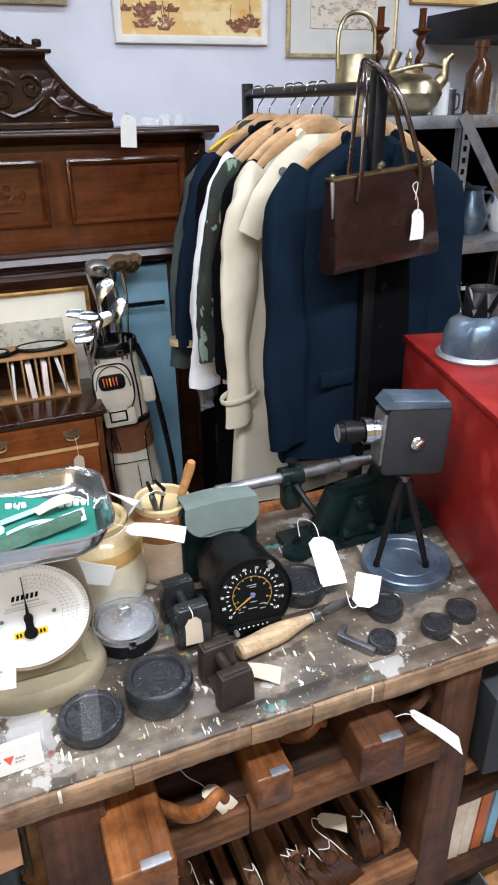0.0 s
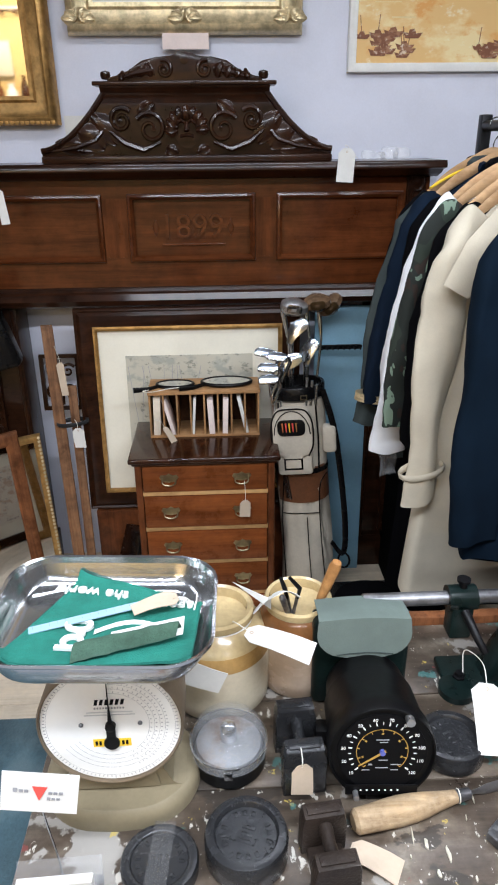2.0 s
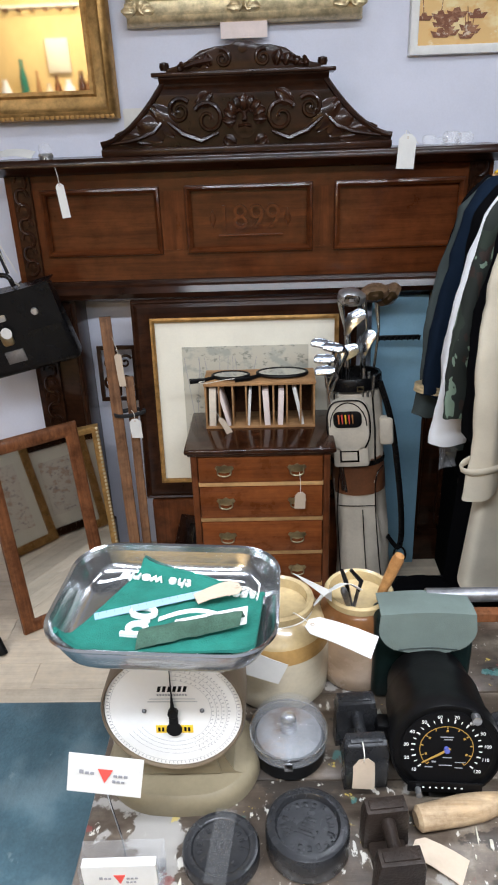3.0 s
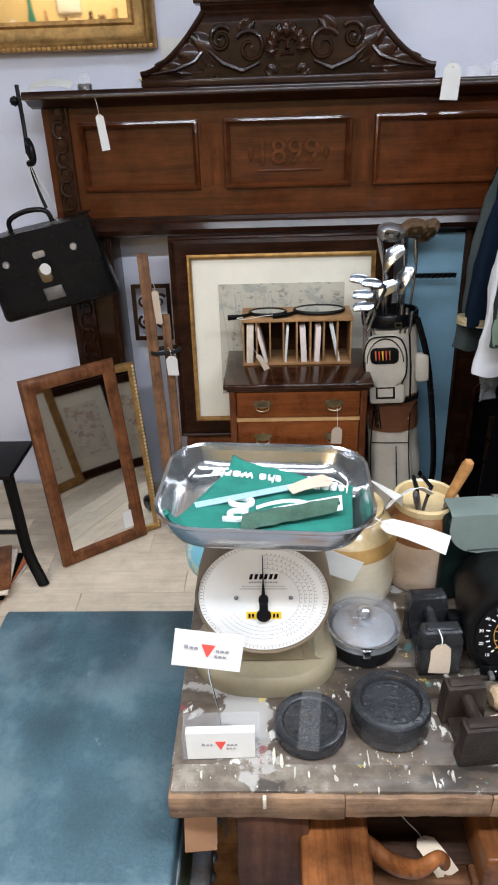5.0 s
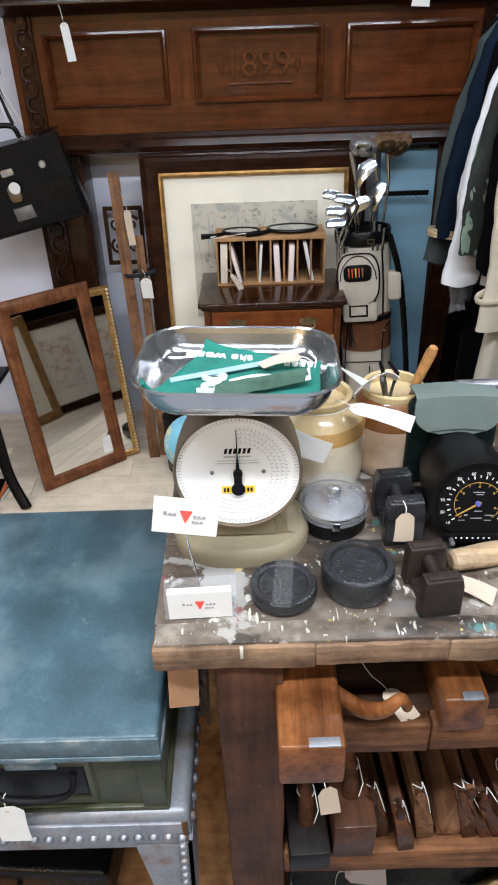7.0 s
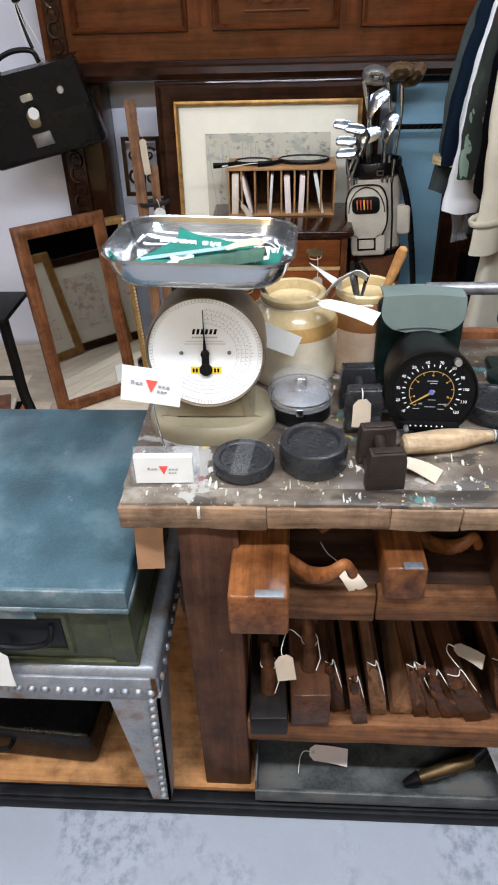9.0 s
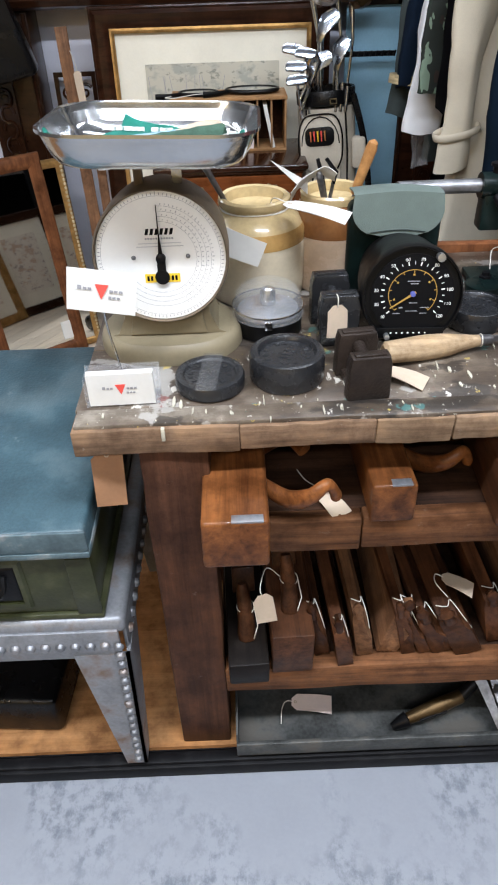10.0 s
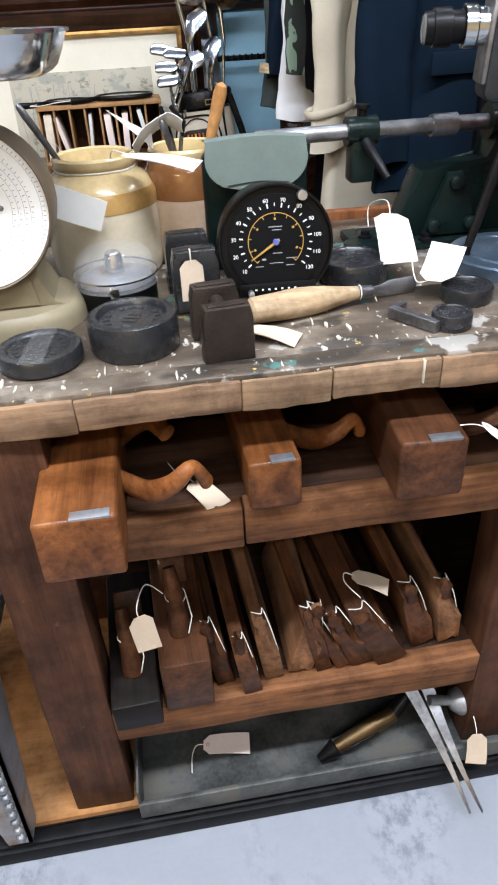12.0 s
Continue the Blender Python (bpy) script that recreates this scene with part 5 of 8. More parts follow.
for s in (-1, 1):
    part("grip", tube([(s * 0.008, 0, 0.012), (s * 0.012, 0, 0.03), (s * 0.007 - 0.012, 0.0, 0.052)], [0.003, 0.004, 0.003], 8), "black_metal", sc)
    part("blade", tube([(s * 0.008, 0, 0.015), (0, 0, -0.03), (-s * 0.012, 0.0, -0.12)], 0.003, 6), "dull_steel", sc)
swing_tag("white price tag lying across the small jar", pose(-0.002, 1.362, 0.989, -82, 0, 68), 0.045, 0.105, "paper", [(0.01, 0, 0.02), (0.03, 0.02, 0.03), (0.05, 0.05, 0.02)])
solid("crumpled_label", wobbly(sheet(lambda u, v: Vector((0.01 + 0.075 * u, 1.40 + 0.03 * v, 0.993 + 0.035 * math.sin(u * 2.2) - 0.02 * v)), 10, 5), 0.006, 40), "paper", "crumpled white paper label on the jar rim", "label")
solid("paper_spike", sheet(lambda u, v: Vector((-0.02 + 0.06 * u, 1.42, 1.038 - 0.045 * u + (0.02 * u) * (v - 0.5))), 6, 2), "paper", "pointed white paper tag above the jars", "label")
swing_tag("white price tag tied round the larger jar", pose(-0.122, 1.342, 0.95, -12, -68, 6), 0.042, 0.09, "paper", [(-0.01, 0.0, 0.012), (-0.012, 0.02, 0.03), (0.0, 0.03, -0.02)])
part("cord_ring", tube([(0.0575 * math.cos(a), 0.0575 * math.sin(a), 0.151 + 0.001 * math.sin(3 * a)) for a in [k * math.pi / 16 for k in range(33)]], 0.0016, 6), "string", jar)

# ---- speedometer ----
speedo = thing("speedometer", "black vehicle speedometer with white figures, standing on the bench", "speedometer", pose(0.177, 1.215, 0.895, 90 - 9, 0, -3))
o = [(0.0745 * math.cos(a), 0.0745 * math.sin(a)) for a in [radians(-62 + 304 * k / 48) for k in range(49)]]
o = [(x, max(y, -0.0655)) for x, y in o]


def cap_body(outline, levels):
    bm = bmesh.new()
    rings = [[bm.verts.new((x * s, y * s, z)) for x, y in outline] for s, z in levels]
    n = len(outline)
    for a, b in zip(rings, rings[1:]):
        for k in range(n):
            bm.faces.new((a[k], a[(k + 1) % n], b[(k + 1) % n], b[k]))
    bm.faces.new(rings[0]), bm.faces.new(rings[-1])
    return bm


part("housing", cap_body(o, [(0.72, -0.15), (0.82, -0.148), (0.88, -0.1), (0.92, -0.1), (0.94, -0.03), (1.0, -0.022), (1.0, 0.004), (0.985, 0.008), (0.955, 0.008), (0.94, 0.002)]), "black_plastic", speedo)
part("mount_lug", add(block(-0.085, -0.06, -0.04, -0.015, -0.09, -0.06, 0.004), block(-0.02, 0.02, -0.082, -0.062, -0.14, 0.0, 0.005)), "black_plastic", speedo)
face = part("dial_face", cap_body(o, [(0.935, 0.002), (0.935, 0.0045)]), "ink", speedo)
face.scale = (0.88, 0.88, 1)
for k in range(12):
    a = radians(219 - k * 258 / 11)
    letters("figure", str(10 * (k + 1)), 0.0078, "white_ink", face, pose(0.0615 * math.cos(a), 0.002 + 0.0595 * math.sin(a), 0.0052), 0.0002)
for k in range(23):
    a = radians(219 - k * 258 / 22)
    big = k % 2 == 0
    part("tick", add(bmesh.new(), block(0.0475 if big else 0.049, 0.0535, -0.0009 if big else -0.0005, 0.0009 if big else 0.0005, 0.0046, 0.0054), pose(0, 0.004, 0, 0, 0, math.degrees(a))), "white_ink", face)
arc = bmesh.new()
for k in range(48):
    q = [arc.verts.new((r * math.cos(a), 0.004 + r * math.sin(a), 0.0052)) for r, a in ((0.0395, radians(225 - k * 5.6)), (0.0407, radians(225 - k * 5.6)), (0.0407, radians(225 - (k + 1) * 5.6)), (0.0395, radians(225 - (k + 1) * 5.6)))]
    arc.faces.new(q)
part("amber_ring", arc, "amber_ink", face)
for k in range(11):
    a = radians(225 - k * 27)
    part("amber_tick", add(bmesh.new(), block(0.0355, 0.0402, -0.0006, 0.0006, 0.0046, 0.0055), pose(0, 0.004, 0, 0, 0, math.degrees(a))), "amber_ink", face)
    if k % 2:
        part("printed_bar", add(bmesh.new(), block(0.0305, 0.0335, -0.0016, 0.0016, 0.0046, 0.0052), pose(0, 0.004, 0, 0, 0, math.degrees(a))), "amber_ink", face)
part("needle", add(bmesh.new(), prism([(-0.002, -0.006), (0.002, -0.006), (0.0008, 0.044), (-0.0008, 0.044)], 0.001), pose(0, 0.004, 0.0085, -90, 0, 0) @ pose(0, 0, 0, 0, 123 - 246, 0)), "amber_ink", face)
part("hub", add(bmesh.new(), lathe([(0, 0.004), (0.0042, 0.004), (0.0042, 0.01), (0, 0.0105)], 20), pose(0, 0.004, 0)), "blue_ink", face)
for x, z, w, h in ((0, 0.021, 0.02, 0.0022), (0.002, 0.0165, 0.013, 0.0018), (0.002, -0.016, 0.014, 0.0018), (-0.018, -0.024, 0.006, 0.004), (0.022, -0.024, 0.016, 0.0016), (0.0, -0.03, 0.02, 0.0016), (0.02, -0.034, 0.012, 0.0016), (-0.025, -0.034, 0.012, 0.0016)):
    part("printed_bar", block(x - w / 2, x + w / 2, 0.004 + z - h * 0.3, 0.004 + z + h * 0.3, 0.0046, 0.0053), "faint_ink", face)
strip = part("counter_panel", block(-0.05, 0.05, -0.063, -0.047, 0.008, 0.0105, 0.002), "black_plastic", speedo)
for k in range(7):
    part("counter_figure", block(-0.03 + k * 0.0085, -0.0275 + k * 0.0085, -0.0558, -0.0538, 0.0104, 0.011), "white_ink", strip)
part("reset_knob", add(bmesh.new(), lathe([(0, 0), (0.004, 0), (0.004, 0.014), (0, 0.015)], 12), pose(-0.036, -0.058, 0.009)), "silver_cap", speedo)
part("trip_knob", add(bmesh.new(), lathe([(0, 0), (0.006, 0), (0.006, 0.012), (0, 0.013)], 14), pose(0.034, 0.058, 0.006)), "silver_cap", speedo)

# ---- canvas case ----
pouch = thing("canvas_pouch", "grey-green canvas pouch with a rounded flap, behind the speedometer", "pouch", pose(0.185, 1.385, T))
part("body", block(-0.08, 0.075, 0.0, 0.05, 0, 0.165, 0.012, 3), "green_paint", pouch)


def flap_pt(u, v):
    w = 0.072 * (1.0 if v < 0.5 else 0.4 + 0.6 * math.sqrt(max(0.0, 1 - ((v - 0.5) / 0.5) ** 2)))
    w *= 1 + 0.1 * min(v, 0.5)
    fold = min(v / 0.18, 1)
    return Vector((-0.002 + (u - 0.5) * 2 * w + 0.004 * math.sin(u * 5), 0.05 - 0.062 * fold - 0.012 * v, 0.188 - 0.012 * (1 - fold) - 0.078 * max(0, v - 0.12) + 0.004 * math.sin(u * 3.4)))


part("flap", sheet(flap_pt, 18, 16, 0.003), "canvas_green", pouch)
part("stitching", tube([flap_pt(0.06 + 0.88 * k / 20, 0.93) + Vector((0, -0.0015, 0)) for k in range(21)], 0.0008, 5), "grey_wool", pouch)

# ---- chisel ----
chisel = thing("chisel", "old chisel with a worn pale wooden handle, lying on the bench", "chisel")
A, B = Vector((0.13, 1.158, 0.8315)), Vector((0.285, 1.193, 0.827))
rr = [0.011, 0.0165, 0.0182, 0.0188, 0.0192, 0.0185, 0.0165, 0.0135, 0.0105, 0.0085]
part("handle", wobbly(tube([A.lerp(B, k / 9 if k > 1 else (0.0, 0.03)[k]) for k in range(10)], rr, 18), 0.0008, 30), "chisel_wood", chisel)
C = Vector((0.37, 1.215, 0.822))
part("ferrule", tube([B.lerp(C, -0.05), B.lerp(C, 0.2)], [0.0092, 0.0075], 14), "dull_steel", chisel)
part("blade", tube([B.lerp(C, 0.18), B.lerp(C, 0.35), B.lerp(C, 0.5), C], [0.005, 0.006, 0.011, 0.012], 8, 0.25), "dull_steel", chisel)
part("cord", tube([B + Vector((0, 0.0095 * math.cos(a), 0.0095 * math.sin(a))) for a in [k * math.pi / 6 for k in range(13)]], 0.0009, 5), "string", chisel)

# ---- steel square and its tag ----
sq = thing("steel_square", "small flat steel angle lying on the bench", "square")
part("arm", add(bmesh.new(), block(-0.036, 0.036, -0.006, 0.006, 0, 0.014, 0.001), pose(0.33, 1.111, T + 0.001, 0, 0, -57)), "dull_steel", sq)
part("short_arm", add(bmesh.new(), block(0, 0.028, -0.005, 0.005, 0, 0.012, 0.001), pose(0.312, 1.139, T + 0.001, 0, 0, 40)), "dull_steel", sq)
swing_tag("white price tag tied to a steel angle", pose(0.375, 1.165, 0.843, 118, 0, -38), 0.046, 0.066, "paper", [(0, -0.01, -0.02), (-0.02, 0.0, 0.005), (-0.035, 0.01, -0.02)])

# ---- lathe ----
lath = thing("small_lathe", "dark green cast-iron hobby lathe with a steel bar, on the bench", "lathe", pose(0, 0, T))
part("base_plate", add(block(0.335, 0.72, 1.375, 1.475, 0, 0.014, 0.004), add(bmesh.new(), lathe([(0, 0), (0.03, 0), (0.03, 0.012), (0.026, 0.014), (0, 0.014)], 24), pose(0.352, 1.40, 0.0005))), "green_paint", lath)
for x, y in ((0.362, 1.4), (0.448, 1.362), (0.62, 1.4)):
    part("bolt", add(bmesh.new(), lathe([(0, 0), (0.011, 0), (0.011, 0.004), (0.0075, 0.005), (0.0075, 0.011), (0, 0.012)], 6), pose(x, y + 0.02, 0.014)), "black_metal", lath)
part("bar", tube([(0.19, 1.432, 0.172), (0.75, 1.432, 0.172)], 0.0115, 20), "dull_steel", lath)
col = part("clamp", add(add(bmesh.new(), tube([(0.328, 1.432, 0.172), (0.374, 1.432, 0.172)], 0.021, 20)), block(0.333, 0.37, 1.415, 1.45, 0.1, 0.165, 0.005)), "green_paint", lath)
part("clamp_screw", add(bmesh.new(), lathe([(0, 0), (0.007, 0), (0.007, 0.012), (0.011, 0.013), (0.011, 0.018), (0, 0.019)], 14), pose(0.352, 1.432, 0.19)), "black_metal", col)
part("rest_arm", tube([(0.352, 1.41, 0.16), (0.36, 1.375, 0.14), (0.372, 1.36, 0.118)], [0.008, 0.007, 0.006], 10), "black_metal", lath)
part("collar", tube([(0.46, 1.432, 0.172), (0.5, 1.432, 0.172)], 0.016, 18), "dull_steel", lath)
part("headstock", add(add(bmesh.new(), tube([(0.55, 1.432, 0.172), (0.61, 1.432, 0.172)], 0.026, 20)), add(bmesh.new(), prism([(0.4, 0.012), (0.64, 0.012), (0.62, 0.06), (0.61, 0.17), (0.56, 0.17), (0.55, 0.12), (0.44, 0.115), (0.42, 0.06)], 0.05, 0.006), pose(0, 1.405, 0))), "green_paint", lath)
part("gear_guard", add(bmesh.new(), prism([(-0.045, -0.045), (0.045, -0.045), (0.03, 0.0), (0.012, 0.05), (-0.012, 0.05), (-0.03, 0.0)], 0.014, 0.005), pose(0.49, 1.385, 0.062)), "green_paint", lath)
for x, z in ((0.46, 0.035), (0.52, 0.035), (0.49, 0.098)):
    part("boss", add(bmesh.new(), lathe([(0, 0), (0.011, 0), (0.01, 0.008), (0.005, 0.011), (0, 0.011)], 16), pose(x, 1.385, z, 90)), "green_paint", lath)
swing_tag("large white price tag tied to the lathe", pose(0.374, 1.345, 0.882, -70, 0, -10), 0.05, 0.112, "paper", [(0, 0, 0.03), (-0.01, 0.02, 0.062), (-0.02, 0.04, 0.075), (-0.022, 0.055, 0.045)])

# ---- film can and cine camera ----
can = thing("film_can", "round blue-grey metal film can lying on the bench", "film can", pose(0.535, 1.272, T))
part("tin", lathe([(0, 0), (0.086, 0), (0.086, 0.014)], 48), "galvanised", can)
part("lid", lathe([(0.0885, 0.006), (0.0885, 0.022), (0.086, 0.0245), (0.07, 0.0245), (0.068, 0.0225), (0.06, 0.0225), (0.058, 0.0245), (0.035, 0.0245), (0.033, 0.0225), (0, 0.0225)], 56), "blue_can", can)
cine = thing("cine_camera", "grey leatherette cine camera on a black tripod and film can", "cine camera", pose(0.532, 1.30, T + 0.0245, 0, 0, -12))
part("body", add(bmesh.new(), prism(rounded(0.125, 0.14, 0.014, 4), 0.06, 0.006, 2), pose(0.005, -0.03, 0.262, 0, 3, 0)), "grey_leather", cine)
part("front_plate", add(bmesh.new(), block(-0.068, -0.058, -0.026, 0.026, -0.05, 0.055, 0.004), pose(0.005, 0, 0.262, 0, 3, 0)), "dull_steel", cine)
part("top_cover", add(bmesh.new(), prism([(-0.066, 0), (0.062, 0), (0.055, 0.014), (-0.052, 0.018)], 0.064, 0.003), pose(0.005, -0.032, 0.328, 0, 3, 0)), "blue_can", cine)
lens = bmesh.new()
for x0, x1, r in ((-0.075, -0.06, 0.021), (-0.09, -0.075, 0.024), (-0.105, -0.091, 0.019), (-0.128, -0.106, 0.0225), (-0.138, -0.128, 0.019)):
    add(lens, tube([(x0, 0, 0.28), (x1, 0, 0.28)], r, 24))
part("lens", lens, "black_metal", cine, "black lens barrel")
part("lens_ring", add(tube([(-0.09, 0, 0.28), (-0.076, 0, 0.28)], 0.0252, 24), tube([(-0.074, 0, 0.28), (-0.062, 0, 0.28)], 0.0225, 24)), "steel", cine, "bright steel ring")
part("lens_glass", tube([(-0.1405, 0, 0.28), (-0.1385, 0, 0.28)], 0.016, 20), "clear_glass", cine)
part("wind_knob", add(bmesh.new(), lathe([(0, 0), (0.012, 0), (0.013, 0.005), (0.01, 0.007), (0.006, 0.009), (0, 0.009)], 18), pose(0.004, -0.031, 0.262, 90)), "steel", cine)
part("wind_key", add(bmesh.new(), block(-0.012, 0.012, -0.002, 0.002, 0.008, 0.012, 0.001), pose(0.004, -0.031, 0.262, 90, 0, 0) @ pose(0, 0, 0, 0, 0, 35)), "steel", cine)
part("tripod_head", lathe([(0, 0.168), (0.013, 0.168), (0.013, 0.18), (0.008, 0.183), (0.008, 0.195), (0, 0.195)], 16), "dull_steel", cine)
for a in (215, 300, 70):
    x, y = 0.07 * math.cos(radians(a)), 0.07 * math.sin(radians(a))
    leg = part("leg", tube([(x * 0.12, y * 0.12, 0.172), (x * 0.6, y * 0.6, 0.085), (x, y, 0.008)], [0.0085, 0.0075, 0.006], 8, 0.6), "black_metal", cine)
    part("rubber_foot", tube([(x, y, 0.012), (x * 1.03, y * 1.03, 0.0005)], 0.0065, 10), "black_plastic", leg)

# ---- red box and ornament ----
R = pose(0.755, 1.66, T, 0, 0, -14)
box = thing("red_metal_box", "tall red painted metal box standing on the bench end", "box", R)
part("carcass", block(0, 0.4, -0.62, 0, 0, 0.345, 0.006), "red_paint", box)
part("lid_edge", block(-0.004, 0.404, -0.624, 0.004, 0.338, 0.352, 0.003), "red_paint", box)
orn = thing("helmet_ornament", "dark blue-grey metal domed lid with leaf cresting, on the red box", "ornament", R @ pose(0.09, -0.17, 0.352))
part("brim", lathe([(0, 0), (0.075, 0), (0.078, 0.006), (0.072, 0.014), (0, 0.014)], 36), "galvanised", orn)
part("dome", wobbly(lathe([(0.068, 0.014), (0.066, 0.05), (0.056, 0.078), (0.035, 0.092), (0, 0.097)], 36), 0.003, 30), "blue_can", orn)
for k in range(7):
    a = k * math.pi * 2 / 7
    part("leaf", sheet(lambda u, v: Vector((math.cos(a) * (0.03 + 0.02 * u) + (v - 0.5) * 0.03 * (1 - u) * -math.sin(a), math.sin(a) * (0.03 + 0.02 * u) + (v - 0.5) * 0.03 * (1 - u) * math.cos(a), 0.09 + 0.06 * u)), 4, 2, 0.003), "black_metal", orn)
solid("white_ornament", wobbly(lathe([(0, 0), (0.05, 0), (0.055, 0.03), (0.03, 0.09), (0.045, 0.15), (0.02, 0.19), (0, 0.2)], 20), 0.006, 25), "paper", "white plaster figure beside the dark dome", "ornament", R @ pose(0.26, -0.08, 0.352))

# ---- wooden planes on the upper shelf ----
def big_plane(x0, x1, y0, y1, z0, z1, material, label, turn=0.0, patch=True, seed=1):
    t = thing("wooden_plane", label, "wood plane", pose((x0 + x1) / 2, y0, z0, 0, 0, turn), "wooden planes")
    w, l, h = x1 - x0, y1 - y0, z1 - z0
    part("stock", wobbly(block(-w / 2, w / 2, 0, l, 0, h, 0.006, 3), 0.0012, 20, seed), material, t)
    if patch:
        part("worn_patch", block(-0.005, w / 2 - 0.008, 0.0015, 0.016, h - 0.0035, h + 0.0006, 0.001), "galvanised", t, "bright worn corner")
    part("handle", tube(curve([(w / 2 - 0.006, 0.12, h * 0.55), (w / 2 + 0.03, 0.09, h * 0.5), (w / 2 + 0.06, 0.07, h * 0.75), (w / 2 + 0.085, 0.075, h * 0.95), (w / 2 + 0.1, 0.09, h * 0.55)], 5), [0.012 + 0.003 * math.sin(k * 0.3) for k in range(21)], 12, 0.8), material, t)
    part("rear_grip", tube(curve([(w / 2 - 0.006, 0.2, h * 0.6), (w / 2 + 0.035, 0.19, h * 0.95), (w / 2 + 0.06, 0.16, h * 0.9)], 5), 0.012, 12), material, t)
    return t


big_plane(-0.142, -0.05, 0.93, 1.40, 0.633, 0.718, "plane_beech", "large beech jointer plane jutting out over the shelf", 0)
big_plane(0.1, 0.165, 1.005, 1.42, 0.634, 0.705, "plane_beech", "beech wood plane with a dark end on the shelf", 1, True, 5)
big_plane(0.278, 0.362, 0.985, 1.42, 0.634, 0.72, "plane_dark", "broad brown wood plane with a curled handle on the shelf", -3, True, 9)
swing_tag("buff price tag lying on the upper shelf", pose(0.035, 1.08, 0.636, -84, 0, 30), 0.032, 0.06, "buff_card", [(0, 0.0, 0.01), (0.0, 0.01, 0.04), (0.01, 0.02, 0.09)])
swing_tag("long white price tag hanging over the shelf edge", pose(0.40, 1.03, 0.705, -55, 10, 65), 0.04, 0.11, "paper", [(0, 0.01, 0.01), (-0.02, 0.03, 0.03), (-0.03, 0.05, 0.0)])

# ---- moulding planes on the lower shelf ----
def moulding_plane(x, w, h, y0, l, turn, tip, material, k):
    t = thing("moulding_plane", "narrow wooden moulding plane standing on the lower shelf", "wood plane", pose(x, y0, 0.2465, 0, 0, 0) @ pose(0, 0, 0, tip, turn, 3), "moulding planes")
    prof = [(-w / 2, 0), (-w * 0.1, 0), (-w * 0.05, h * 0.06), (w * 0.2, h * 0.1), (w * 0.3, 0.0), (w / 2, 0), (w / 2, h * 0.6), (w * 0.15, h * 0.7), (w * 0.12, h * 0.96), (0.0, h), (-w * 0.35, h), (-w / 2, h * 0.93)]
    if k % 3 == 1:
        prof = [(-w / 2, 0.0), (w / 2, 0), (w / 2, h * 0.7), (w * 0.3, h * 0.8), (w * 0.3, h), (-w / 2 + 0.003, h), (-w / 2, h * 0.96)]
    if k % 3 == 2:
        prof = [(-w / 2, h * 0.08), (-w * 0.3, 0), (-w * 0.1, h * 0.05), (w * 0.1, 0.0), (w * 0.32, h * 0.06), (w / 2, h * 0.02), (w / 2, h * 0.55), (w * 0.2, h * 0.62), (w * 0.2, h), (-w * 0.4, h), (-w / 2, h * 0.9)]
    stock = prism(prof, l, 0.002)
    for v in stock.verts:
        if v.co.y < 0.01:
            v.co.y += 0.022 * max(0.0, v.co.z / h - 0.62) / 0.38
            v.co.x *= 1.0 - 0.12 * max(0.0, v.co.z / h - 0.62) / 0.38
    part("stock", wobbly(stock, 0.0008, 25, k), material, t)
    part("finial", add(bmesh.new(), tube([(-w * 0.05, 0.0, h - 0.004), (-w * 0.05, 0.004, h + 0.012), (-w * 0.05, 0.008, h + 0.02), (-w * 0.05, 0.012, h + 0.03)], [w * 0.24, w * 0.2, w * 0.32, w * 0.16], 10, 0.6), pose(0, l * 0.17, 0, 12)), "plane_dark" if k % 2 else material, t)
    part("wedge", add(bmesh.new(), prism([(-w * 0.22, h * 0.85), (w * 0.1, h * 0.85), (w * 0.12, h + 0.03), (0, h + 0.042), (-w * 0.2, h + 0.032)], 0.012, 0.002), pose(0, l * 0.35, 0, 25)), material, t)
    part("iron", add(bmesh.new(), block(-w * 0.15, w * 0.1, 0, 0.003, h * 0.8, h + 0.035, 0.0008), pose(0, l * 0.42, 0, 28)), "dull_steel", t)
    yk = l * 0.2
    part("cord", tube(curve([(-w * 0.3, yk, h + 0.012), (0.004, yk - 0.012, h + 0.018), (w * 0.25, yk, h + 0.014), (w * 0.4, yk - 0.02, h - 0.01), (w * 0.5, yk - 0.03, h - 0.045 - 0.01 * (k % 3))], 5), 0.0009, 5), "string", t)
    return t


ROW = [(0.052, 0.03, 0.105, 1.055, 0.24, -10, 7, "plane_dark"), (0.092, 0.03, 0.085, 1.03, 0.24, -8, 8, "plane_dark"), (0.13, 0.032, 0.115, 1.05, 0.24, -8, 8, "plane_pale"), (0.172, 0.04, 0.11, 1.055, 0.24, 14, 8, "plane_pale"),
       (0.212, 0.026, 0.115, 1.05, 0.24, -12, 8, "plane_dark"), (0.243, 0.022, 0.1, 1.05, 0.24, -22, 8, "plane_dark"), (0.277, 0.04, 0.1, 1.05, 0.24, -24, 9, "plane_dark"), (0.325, 0.05, 0.115, 1.045, 0.24, -26, 9, "plane_dark"), (0.385, 0.04, 0.12, 1.07, 0.24, -14, 9, "plane_dark"), (0.43, 0.036, 0.11, 1.07, 0.24, -8, 9, "plane_pale")]
for k, row in enumerate(ROW):
    moulding_plane(*row, k)


